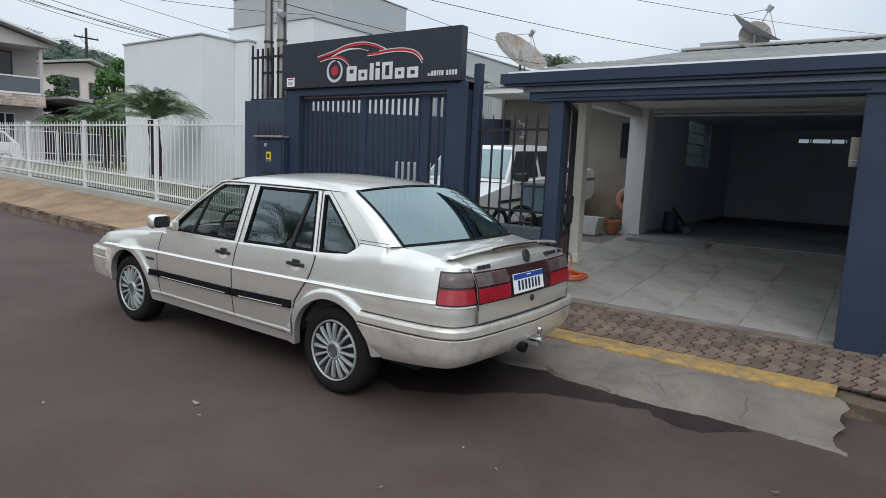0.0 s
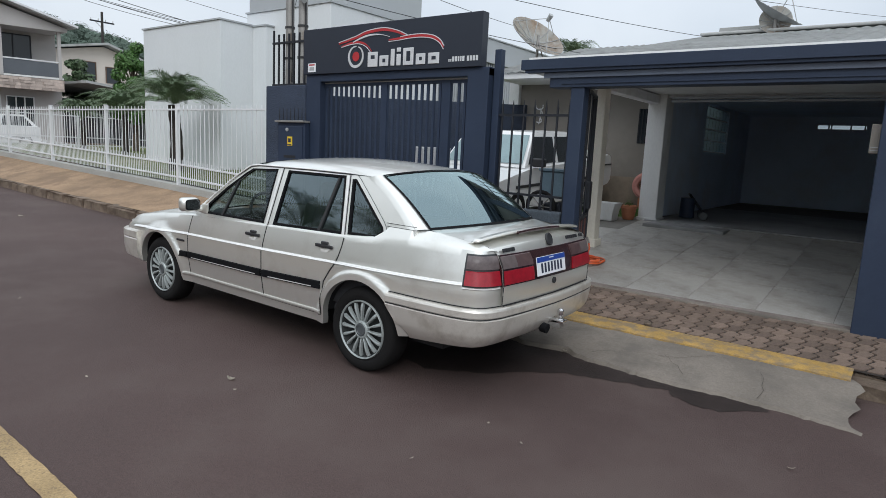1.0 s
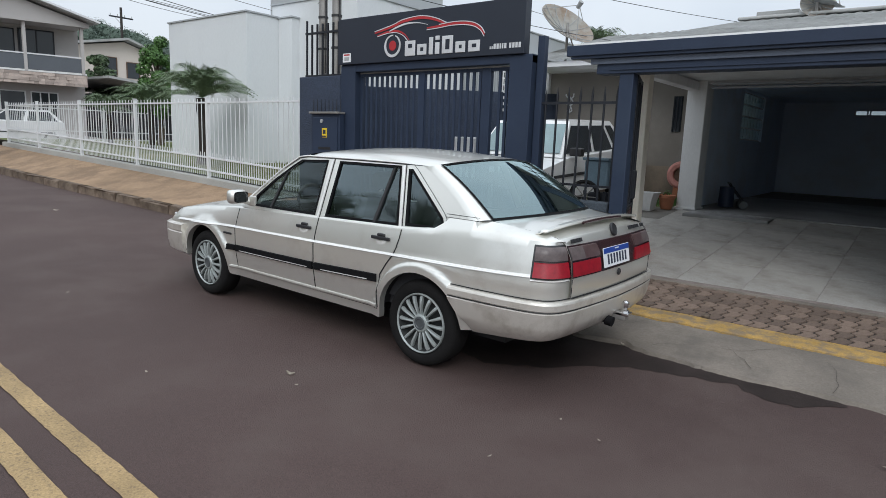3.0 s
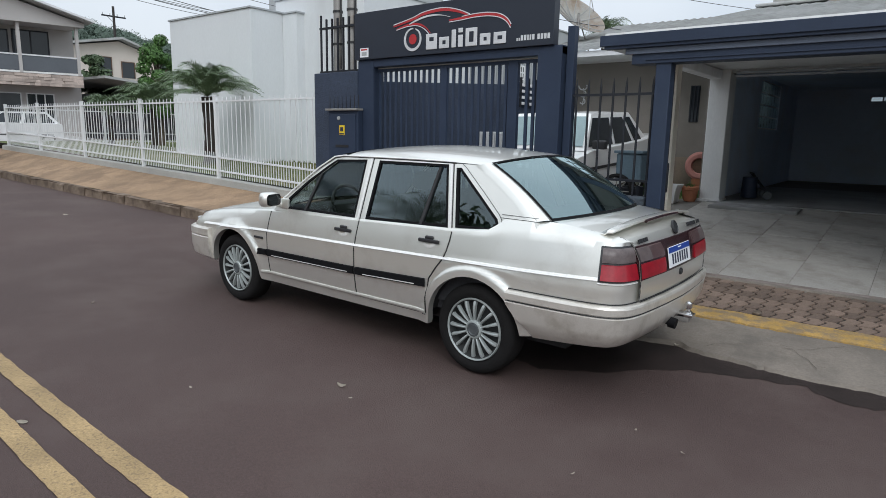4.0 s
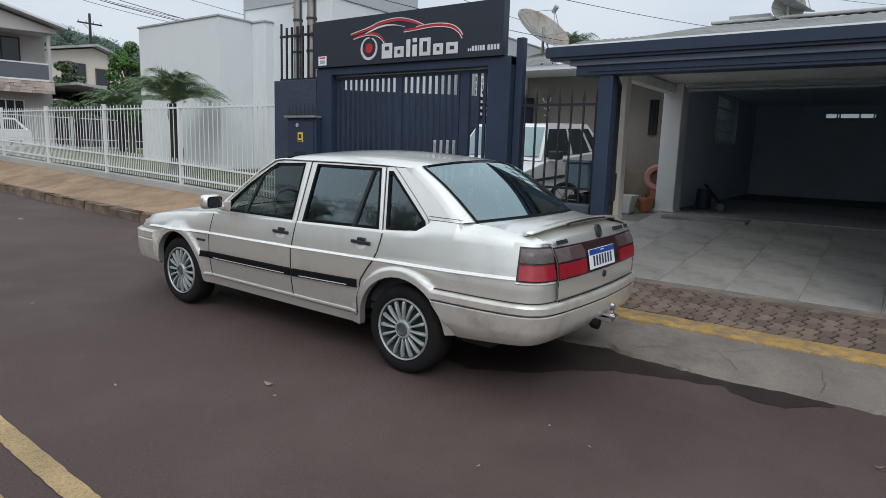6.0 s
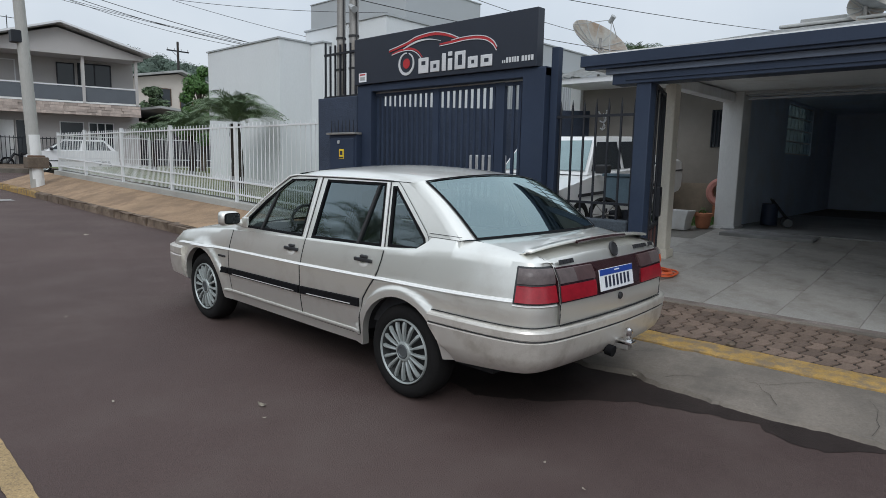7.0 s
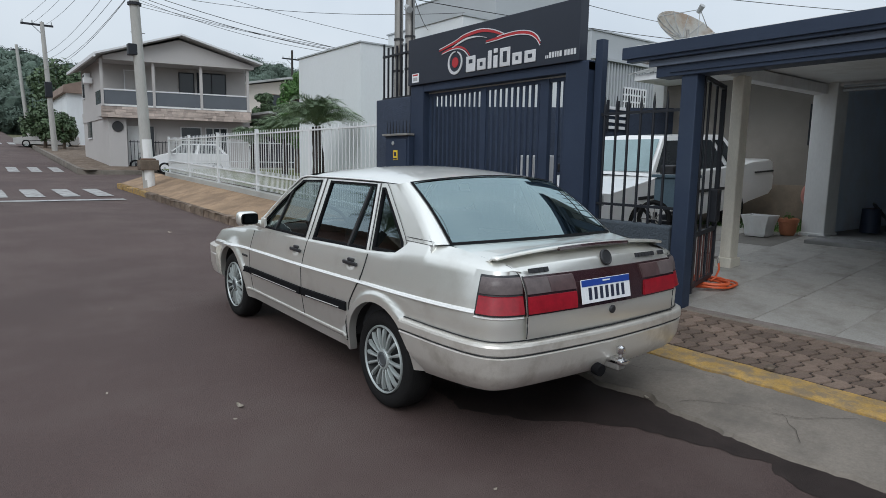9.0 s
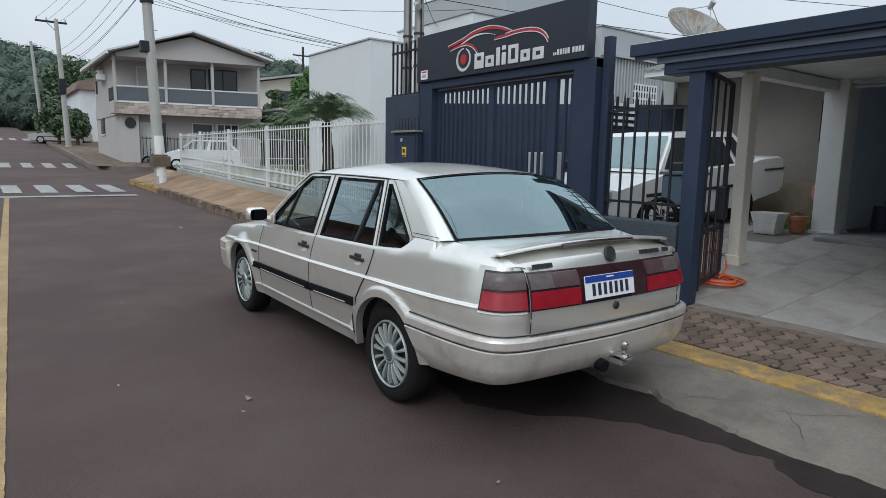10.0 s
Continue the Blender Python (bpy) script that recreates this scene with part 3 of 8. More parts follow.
def outline_columns():
    """Stations of the body side from the middle of the nose to the middle of the tail, dense over the wheel arches."""
    pts = [Vector((*p, 0)) for p in OUTLINE]
    fine = []
    for i in range(len(pts) - 1):
        p0, p1, p2, p3 = pts[max(i - 1, 0)], pts[i], pts[i + 1], pts[min(i + 2, len(pts) - 1)]
        for k in range(24):
            f = k / 24
            fine.append(0.5 * ((2 * p1) + (-p0 + p2) * f + (2 * p0 - 5 * p1 + 4 * p2 - p3) * f * f + (-p0 + 3 * p1 - 3 * p2 + p3) * f ** 3))
    fine.append(pts[-1])
    side = [p for p in fine if -3.2 <= p.x <= 0.75 and p.y < -0.6]
    head = [p for p in fine[::6] if p.x < -3.2]
    tail = [p for p in fine[::3] if p.x > 0.75]
    xs = set(frange(-3.2, 0.75, 0.08))
    for c in (AXLE_F, 0.0):
        xs = {x for x in xs if abs(x - c) > ARCH_R + 0.03}
        for a in frange(0, 180, 9):
            xs.add(c + ARCH_R * math.cos(radians(a)))
        xs |= {c - ARCH_R - 0.012, c + ARCH_R + 0.012}
    xs |= {-2.072, -2.058, -1.052, -1.038, -0.378, -0.372, -0.228, -0.214}
    mid = [Vector((x, interp(x, [(p.x, p.y) for p in side]), 0)) for x in sorted(xs)]
    cols = head + mid + tail
    out = []
    for i, p in enumerate(cols):
        d = (cols[min(i + 1, len(cols) - 1)] - cols[max(i - 1, 0)]).normalized()
        n = Vector((d.y, -d.x, 0))
        out.append((p, n if n.dot(p - Vector((-1.2, 0, 0))) > 0 else -n))
    out[0] = (out[0][0], Vector((-1, 0, 0)))
    out[-1] = (out[-1][0], Vector((1, 0, 0)))
    return out


COLS = outline_columns()


def inset(x, z):
    """How far the skin lies inside the outline at a height."""
    crease, belt = interp(x, CREASE), interp(x, BELT)
    if z >= crease:
        f = (z - crease) / max(0.02, belt - crease)
        tail = interp(x, [(0.45, 0.045), (0.7, 0.034), (0.95, 0.028)])
        nose = interp(x, [(-3.45, 0.10), (-3.1, 0.045)])
        return 0.010 + max(tail, nose) * f ** 1.3
    return interp(z, [(0.20, 0.06), (0.30, 0.040), (0.42, 0.018), (0.52, 0.004), (crease, 0.0)])


def flare(x, z):
    out = 0.0
    for c in (AXLE_F, 0.0):
        r = math.hypot(x - c, z - HUB_Z)
        if z > HUB_Z - 0.06:
            out = max(out, interp(r, [(ARCH_R, 0.026), (ARCH_R + 0.048, 0.023), (ARCH_R + 0.066, 0.0)]))
    return out


def skin(i, z, lift=0.0):
    p, n = COLS[i]
    return p + n * (lift + flare(p.x, z) - inset(p.x, z)) + Vector((0, 0, z))


def bottom(x):
    z = interp(x, [(-3.5, 0.36), (-2.95, 0.33), (-2.1, 0.258), (-0.35, 0.264), (0.35, 0.34), (1.0, 0.42)])
    for c in (AXLE_F, 0.0):
        if abs(x - c) < ARCH_R:
            z = max(z, HUB_Z + math.sqrt(ARCH_R ** 2 - (x - c) ** 2))
    return z


def mirrored(bm):
    """Adds the other half, mirrored across y = 0."""
    geom = bm.verts[:] + bm.edges[:] + bm.faces[:]
    dup = bmesh.ops.duplicate(bm, geom=geom)["geom"]
    verts = [g for g in dup if isinstance(g, bmesh.types.BMVert)]
    for v in verts:
        v.co.y = -v.co.y
    bmesh.ops.reverse_faces(bm, faces=[g for g in dup if isinstance(g, bmesh.types.BMFace)])
    return bm


def outward(bm, centre=Vector((-1.2, 0, 0.7))):
    bmesh.ops.recalc_face_normals(bm, faces=bm.faces[:])
    s = sum((f.calc_center_median() - centre).dot(f.normal) * f.calc_area() for f in bm.faces)
    if s < 0:
        bmesh.ops.reverse_faces(bm, faces=bm.faces[:])
    return bm


def skin_patch(i0, i1, zlo, zhi, lift, low_rows=6, high_rows=4, edge=0.012):
    """A panel that follows the body skin between two stations, raised by lift, with its rim turned in."""
    bm = bmesh.new()
    idx = list(range(i0, i1 + 1))
    grid = []
    def height(x, k):
        """Rows close up on the waist line from both sides."""
        a, c, b = zlo(x), interp(x, CREASE), zhi(x)
        under, over = max(a, c - 0.004), max(a, c + 0.002)
        return a + (under - a) * k / low_rows if k <= low_rows else over + (b - over) * (k - low_rows - 1) / high_rows
    for k in range(low_rows + high_rows + 2):
        grid.append([skin(i, height(COLS[i][0].x, k), lift) for i in idx])
    loft(bm, grid)
    bmesh.ops.remove_doubles(bm, verts=bm.verts[:], dist=0.0002)
    rim = [e for e in bm.edges if e.is_boundary]
    ext = bmesh.ops.extrude_edge_only(bm, edges=rim)["geom"]
    for v in [g for g in ext if isinstance(g, bmesh.types.BMVert)]:
        v.co.y += edge * (1 if v.co.y < -0.55 else 0)
        v.co.x += edge * (-1 if v.co.x > 0.8 else 0)
    return outward(bm)


def col_near(x, lo=0):
    return min(range(lo, len(COLS)), key=lambda i: abs(COLS[i][0].x - x) + (0 if COLS[i][0].y < -0.5 else 9))


def glass_y(z):
    """Half width of the cabin side at a height."""
    return 0.632 + (1.34 - z) * 0.375


def cabin_poly(outer, holes, lift=0.0, thick=0.03):
    """A flat panel of the cabin side, from (x, z) loops, with openings cut in it."""
    bm = bmesh.new()
    edges = []
    for loop in [outer] + holes:
        pts = []
        for a, b in zip(loop, loop[1:] + loop[:1]):
            n = max(1, int(math.dist(a, b) / 0.12))
            pts += [(a[0] + (b[0] - a[0]) * k / n, a[1] + (b[1] - a[1]) * k / n) for k in range(n)]
        vs = [bm.verts.new((x, -glass_y(z) - lift, z)) for x, z in pts]
        edges += [bm.edges.new((vs[k], vs[(k + 1) % len(vs)])) for k in range(len(vs))]
    bmesh.ops.triangle_fill(bm, use_beauty=True, edges=edges)
    faces = bm.faces[:]
    if thick:
        ext = bmesh.ops.extrude_face_region(bm, geom=faces)["geom"]
        for v in [g for g in ext if isinstance(g, bmesh.types.BMVert)]:
            v.co.y += thick
    return outward(bm)


def shrink(loop, d):
    """An (x, z) loop moved inwards by d."""
    out = []
    n = len(loop)
    area = sum(loop[k][0] * loop[(k + 1) % n][1] - loop[(k + 1) % n][0] * loop[k][1] for k in range(n))
    s = 1 if area > 0 else -1
    for k in range(n):
        a, b, c = Vector(loop[k - 1]), Vector(loop[k]), Vector(loop[(k + 1) % n])
        u, w = (b - a).normalized(), (c - b).normalized()
        n1, n2 = Vector((-u.y, u.x)) * s, Vector((-w.y, w.x)) * s
        m = (n1 + n2).normalized()
        out.append(tuple(b + m * d / max(0.5, m.dot(n1))))
    return out


WIN_F = [(-1.905, 0.892), (-1.875, 0.975), (-1.70, 1.125), (-1.52, 1.25), (-1.44, 1.297), (-1.13, 1.312), (-1.105, 0.90)]
WIN_R = [(-0.992, 0.902), (-1.0, 1.312), (-0.375, 1.318), (-0.258, 0.924)]
WIN_Q = [(-0.195, 0.932), (-0.30, 1.30), (-0.265, 1.302), (0.10, 1.012), (0.115, 0.985), (0.068, 0.938)]


def surface_patch(corner, rows=10, cols=14, span=(0.0, 1.0), vspan=(-1.0, 1.0)):
    bm = bmesh.new()
    loft(bm, [[corner(span[0] + (span[1] - span[0]) * i / rows, vspan[0] + (vspan[1] - vspan[0]) * j / cols) for j in range(cols + 1)] for i in range(rows + 1)])
    return outward(bm)


def rear_glass(u, v):
    """u: 0 at the roof to 1 at the deck; v: -1 to 1 across."""
    bow = 1 - v * v
    x0, x1 = -0.050 + 0.080 * bow, 0.430 + 0.100 * bow
    z0, z1 = 1.343 + 0.044 * bow, 1.033 + 0.012 * bow
    half = 0.608 + (0.670 - 0.608) * u
    return Vector((x0 + (x1 - x0) * u, v * half, z0 + (z1 - z0) * u + 0.022 * math.sin(math.pi * u)))


def windscreen(u, v):
    bow = 1 - v * v
    x0, x1 = -1.40 - 0.07 * bow * -1, -1.99 - 0.20 * bow
    z0, z1 = 1.338 + 0.05 * bow, 0.875 + 0.02 * bow
    half = 0.60 + (0.735 - 0.60) * u
    return Vector((x0 + (x1 - x0) * u - 0.0, v * half, z0 + (z1 - z0) * u + 0.02 * math.sin(math.pi * u)))


def roof_skin(u, v):
    """u: 0 at the windscreen to 1 at the rear glass."""
    bow = 1 - v * v
    x0, x1 = windscreen(0, v).x, rear_glass(0, v).x
    z0, z1 = windscreen(0, v).z, rear_glass(0, v).z
    x = x0 + (x1 - x0) * u
    crown = 0.042 * math.sin(math.pi * min(1, u * 1.0)) ** 0.8
    edge = -0.020 * max(0, abs(v) - 0.86) / 0.14
    half = 0.612 + (0.640 - 0.612) * math.sin(math.pi * u) ** 0.5
    return Vector((x, v * half * 1.0, z0 + (z1 - z0) * u + crown * (0.35 + 0.65 * bow) + edge + 0.004))


def deck(u, v):
    """Boot lid top: u 0 at the rear glass to 1 at the tail."""
    bow = 1 - abs(v) ** 2.2
    x0, x1 = rear_glass(1, v).x + 0.015, 0.925 - 0.04 * v * v
    half = 0.672 + (0.645 - 0.672) * u
    z0, z1 = rear_glass(1, v).z - 0.004, 0.972 + 0.022 * bow
    return Vector((x0 + (x1 - x0) * u, v * half, z0 + (z1 - z0) * u + 0.014 * math.sin(math.pi * u) * bow))


def bonnet(u, v):
    """u 0 at the windscreen to 1 at the nose."""
    bow = 1 - abs(v) ** 2
    x0, x1 = -2.02 - 0.20 * bow, -3.46 + 0.16 * abs(v) ** 3
    x = x0 + (x1 - x0) * u
    half = interp(x, [(-3.46, 0.66), (-3.2, 0.70), (-2.0, 0.735)])
    z = interp(x, BELT) + 0.012 + 0.058 * bow * interp(x, [(-3.46, 0.25), (-3.2, 0.7), (-2.8, 1.0), (-2.0, 0.9)])
    return Vector((x, v * half, z))


def spoke_wheel(parent, x, side):
    """Alloy wheel and tyre; side -1 is the near flank."""
    y = side * 0.83
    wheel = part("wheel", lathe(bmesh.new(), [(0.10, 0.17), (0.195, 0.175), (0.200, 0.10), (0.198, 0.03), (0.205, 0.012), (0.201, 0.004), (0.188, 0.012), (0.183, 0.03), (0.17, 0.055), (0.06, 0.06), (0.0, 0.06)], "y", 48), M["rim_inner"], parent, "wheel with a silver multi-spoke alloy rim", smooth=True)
    wheel.matrix_local = pose(x, y, HUB_Z, 0, 0, 0 if side < 0 else 180)
    tyre_profile = [(0.19, 0.17), (0.235, 0.188), (0.275, 0.180), (0.293, 0.165), (0.297, 0.10), (0.293, 0.03), (0.280, 0.010), (0.255, 0.0), (0.225, 0.002), (0.207, 0.012), (0.200, 0.03)]
    part("tyre", lathe(bmesh.new(), tyre_profile, "y", 56), M["tyre"], wheel, "dusty black tyre", smooth=True, angle=60)
    part("rim", lathe(bmesh.new(), [(0.206, 0.016), (0.204, 0.004), (0.201, 0.0), (0.196, 0.002), (0.191, 0.012), (0.187, 0.022), (0.185, 0.04), (0.184, 0.06)], "y", 48), M["alloy"], wheel, "", smooth=True)
    bm = bmesh.new()
    for k in range(16):
        a = 2 * math.pi * k / 16
        rows = []
        for r, w, h in ((0.056, 0.0058, 0.010), (0.078, 0.0072, 0.005), (0.115, 0.0092, 0.001), (0.150, 0.0112, 0.001), (0.174, 0.0126, 0.005), (0.190, 0.0115, 0.012)):
            rad, tan = Vector((math.cos(a), 0, math.sin(a))), Vector((-math.sin(a), 0, math.cos(a)))
            c = rad * r
            rows.append([c - tan * w + Vector((0, h + 0.022, 0)), c - tan * w * 0.75 + Vector((0, h + 0.003, 0)), c + Vector((0, h, 0)), c + tan * w * 0.75 + Vector((0, h + 0.003, 0)), c + tan * w + Vector((0, h + 0.022, 0))])
        loft(bm, rows)
    bmesh.ops.recalc_face_normals(bm, faces=bm.faces[:])
    part("spokes", bm, M["alloy"], wheel, "sixteen slim silver spokes", smooth=True)
    part("hub_cap", lathe(bmesh.new(), [(0.064, 0.03), (0.063, 0.010), (0.058, 0.003), (0.048, 0.000), (0.045, 0.004), (0.0, 0.004)], "y", 28), M["alloy"], wheel, "", smooth=True)
    part("hub_badge", lathe(bmesh.new(), [(0.045, 0.004), (0.042, -0.002), (0.032, -0.003), (0.029, 0.001), (0.0, 0.001)], "y", 20), M["badge_grey"], wheel, "", smooth=True)
    return wheel


def strip_on_skin(i0, i1, z_at, h, out, parent, name, material, label="", bulge=0.0):
    """A moulding along the flank."""
    bm = bmesh.new()
    rows = []
    for i in range(i0, i1 + 1):
        z = z_at(COLS[i][0].x)
        rows.append([skin(i, z - h / 2, 0.0005), skin(i, z - h / 2 + 0.004, out), skin(i, z, out + bulge), skin(i, z + h / 2 - 0.004, out), skin(i, z + h / 2, 0.0005)])
    vs = loft(bm, rows)
    bm.faces.new(vs[0])
    bm.faces.new(vs[-1][::-1])
    return part(name, outward(bm), material, parent, label, smooth=True)


def build_saloon():
    car = thing("saloon_car", "parked champagne-beige four-door saloon car with a boot spoiler", "car", (0, 0.83, 0), tilt=0.74)
    zbot = bottom
    # flanks, nose and tail in one skin
    bm = bmesh.new()
    grid = []
    nlow, nhigh = 9, 5
    for k in range(nlow + 1):
        grid.append([skin(i, zbot(p.x) + (interp(p.x, CREASE) - zbot(p.x)) * k / nlow) for i, (p, n) in enumerate(COLS)])
    for k in range(1, nhigh + 1):
        grid.append([skin(i, interp(p.x, CREASE) + (interp(p.x, BELT) - interp(p.x, CREASE)) * k / nhigh) for i, (p, n) in enumerate(COLS)])
    top = grid[-1]
    def wing_edge(p, n, t):
        """Where the rear wing's top meets the C pillar, the rear glass or the boot lid."""
        if p.y > -0.575:
            return t - n * 0.06
        z = interp(p.x, [(0.0, t.z + 0.016 if p.x < 0.02 else 0.945), (0.068, 0.947), (0.115, 0.985), (0.14, 1.022), (0.43, 1.027), (0.52, 1.022), (0.69, 1.004), (0.80, 0.996), (0.86, 0.989), (0.90, 0.980), (0.935, 0.966), (0.97, 0.948)])
        y = glass_y(z) + 0.003
        k = min(1, max(0, (p.x - 0.355) / 0.075))
        lid = interp(p.x, [(0.4, 0.676), (0.69, 0.667), (0.80, 0.660), (0.86, 0.651), (0.90, 0.642), (0.935, 0.630), (0.97, 0.60)])
        x = p.x - interp(p.x, [(0.6, 0.0), (0.8, 0.018), (0.9, 0.030), (0.97, 0.045)])
        return Vector((x, -(y + (lid - y) * k), z))
    for f, d, h in ((0.25, 0.012, 0.42), (0.5, 0.030, 0.72), (0.75, 0.060, 0.92), (1.0, 0.125, 1.0)):
        row = []
        for i, (p, n) in enumerate(COLS):
            if p.x < 0.0:
                row.append(top[i] - n * d * (1 if p.x < -2.0 else 0.35) + Vector((0, 0, h * 0.016)))
                continue
            e = wing_edge(p, n, top[i])
            b = interp(p.x, [(0.38, 0.0), (0.5, 0.5), (0.6, 1.0), (0.78, 0.8), (0.90, 0.2)])
            c = top[i] * 0.45 + e * 0.55 + (n * 0.016 + Vector((0, 0, 0.014))) * b + n * 0.002
            row.append(top[i] * (1 - f) ** 2 + c * 2 * f * (1 - f) + e * f * f)
        grid.append(row)
    # inner lip of arches and sill
    lip = [skin(i, zbot(p.x)) - n * 0.05 for i, (p, n) in enumerate(COLS)]
    grid.insert(0, lip)
    loft(bm, grid)
    mirrored(bm)
    bmesh.ops.remove_doubles(bm, verts=bm.verts[:], dist=0.0008)
    part("body", outward(bm), M["paint"], car, "champagne-beige metallic paint with light dust", smooth=True, angle=40)
    # dark floor pan and wheel wells
    bm = bmesh.new()
    box(bm, -3.05, 0.55, -0.62, 0.62, 0.25, 0.33)
    box(bm, -2.05, -0.45, -0.77, 0.77, 0.27, 0.33)
    box(bm, 0.46, 0.80, -0.66, 0.66, 0.37, 0.44)
    part("underbody", bm, M["rubber"], car, "black underbody")
    for c in (AXLE_F, 0.0):
        for s in (-1, 1):
            bm = bmesh.new()
            rows = []
            for a in frange(10, 170, 10):
                x, z = c + (ARCH_R + 0.012) * math.cos(radians(a)), HUB_Z + (ARCH_R + 0.012) * math.sin(radians(a))
                rows.append([(x, s * 0.83, z), (x, s * 0.50, z)])
            loft(bm, rows)
            fan = [bm.verts.new((c + (ARCH_R + 0.012) * math.cos(radians(a)), s * 0.50, HUB_Z + (ARCH_R + 0.012) * max(-0.1, math.sin(radians(a))))) for a in frange(10, 170, 10)]
            bm.faces.new(fan)
            part("wheel_well", bm, M["rubber"], car)
    # cabin
    side_outer = [(-2.03, 0.865), (-1.98, 0.915), (-1.62, 1.215), (-1.47, 1.306), (-1.38, 1.322), (-0.75, 1.330), (-0.12, 1.328), (-0.055, 1.322), (0.075, 1.243), (0.365, 1.04), (0.385, 1.02), (0.38, 0.95), (0.1, 0.905), (-1.0, 0.872)]
    for s in (-1, 1):
        bm = cabin_poly(side_outer, [WIN_F, WIN_R, WIN_Q])
        if s > 0:
            for v in bm.verts:
                v.co.y = -v.co.y
            bmesh.ops.reverse_faces(bm, faces=bm.faces[:])
        part("cabin_side", bm, M["paint"], car, "", smooth=True, angle=30)
        for loop, name in ((WIN_F, "front_window"), (WIN_R, "rear_window"), (WIN_Q, "quarter_window")):
            inner = shrink(loop, 0.014)
            frame_bm = cabin_poly(shrink(loop, -0.002), [inner], 0.003, 0.03)
            glass_bm = cabin_poly(shrink(loop, 0.015), [], -0.010, 0.0)
            for b in (frame_bm, glass_bm):
                if s > 0:
                    for v in b.verts:
                        v.co.y = -v.co.y
                    bmesh.ops.reverse_faces(b, faces=b.faces[:])
            w = part(name, glass_bm, M["car_glass_clear"] if name == "front_window" else M["car_glass"], car, "tinted side window", smooth=True)
            part("window_seal", frame_bm, M["seal"], w, "black rubber window seal")
            if name == "front_window":
                bm = cabin_poly([(-1.664, 0.90), (-1.586, 1.180), (-1.560, 1.205), (-1.640, 0.90)], [], 0.004, 0.02)
            elif name == "rear_window":
                bm = cabin_poly([(-0.50, 0.915), (-0.445, 1.30), (-0.425, 1.30), (-0.475, 0.915)], [], 0.004, 0.02)
            else:
                continue
            if s > 0:
                for v in bm.verts:
                    v.co.y = -v.co.y
            part("window_divider", outward(bm), M["rubber"], w)
        # bright edges of the door frames
        for a, b in (((-1.062, 0.89), (-1.075, 1.325)), ((-0.232, 0.915), (-0.345, 1.325))):
            bm = cabin_poly([(a[0] - 0.010, a[1]), (b[0] - 0.010, b[1]), (b[0] + 0.010, b[1]), (a[0] + 0.010, a[1])], [], 0.009, 0.012)
            if s > 0:
                for v in bm.verts:
                    v.co.y = -v.co.y
            part("door_frame_edge", outward(bm), M["trim_light"], car)
            bm = cabin_poly([(a[0] + 0.012, a[1]), (b[0] + 0.012, b[1]), (b[0] + 0.017, b[1]), (a[0] + 0.017, a[1])], [], 0.004, 0.01)
            if s > 0:
                for v in bm.verts:
                    v.co.y = -v.co.y
            part("door_gap", outward(bm), M["rubber"], car)
        # roof gutter
        pts = [(x, s * (glass_y(z) + 0.006), z + 0.010) for x, z in ((-2.0, 0.90), (-1.62, 1.215), (-1.47, 1.308), (-1.38, 1.322), (-0.75, 1.330), (-0.10, 1.328), (-0.045, 1.322), (0.13, 1.238), (0.455, 1.02))]
        part("roof_gutter", tube(bmesh.new(), pts[:5] + [(-0.42, s * (glass_y(1.331) + 0.005), 1.340), (-0.28, s * (glass_y(1.331) + 0.001), 1.337)], lambda f: 0.0068 * (1 - f ** 9)), M["trim_light"], car, "", smooth=True)
        part("gutter_joint", tube(bmesh.new(), [(x, s * (glass_y(z) + 0.004), z - 0.002) for x, z in ((-1.62, 1.222), (-1.47, 1.312), (-1.38, 1.327), (-0.75, 1.334), (-0.31, 1.333))], 0.0035), M["rubber"], car, "", smooth=True)
        joint = [(x, s * (glass_y(z) + 0.0035), z) for x, z in ((-0.31, 1.333), (-0.262, 1.332), (-0.22, 1.305), (-0.03, 1.155), (0.105, 1.045), (0.135, 1.012), (0.138, 0.985))]
        part("pillar_joint", tube(bmesh.new(), joint, 0.0017), M["rubber"], car)
        for z in (1.026, 1.046):
            part("pillar_joint", tube(bmesh.new(), [(x, s * (glass_y(z) + 0.0045), z) for x in (0.128, 0.28, 0.36, 0.385)], 0.0015), M["rubber"], car)
    part("roof", surface_patch(roof_skin, 16, 20), M["paint"], car, "", smooth=True, angle=60)
    wind = part("windscreen", surface_patch(windscreen), M["car_glass_clear"], car, "clear windscreen", smooth=True)
    rear = part("rear_windscreen", surface_patch(rear_glass), M["car_glass_rear"], car, "dark tinted rear window", smooth=True)
    for fn, pane_ob in ((windscreen, wind), (rear_glass, rear)):
        for span, vspan in (((-0.008, 0.018), (-1.008, 1.008)), ((0.982, 1.008), (-1.008, 1.008)), ((-0.008, 1.008), (-1.010, -0.984)), ((-0.008, 1.008), (0.984, 1.010))):
            bm = surface_patch(fn, 8, 12, span, vspan)
            for v in bm.verts:
                v.co += Vector((0.004 if fn is rear_glass else -0.004, 0, 0.004))
            part("glass_seal", bm, M["seal"], pane_ob, "black rubber seal", smooth=True)
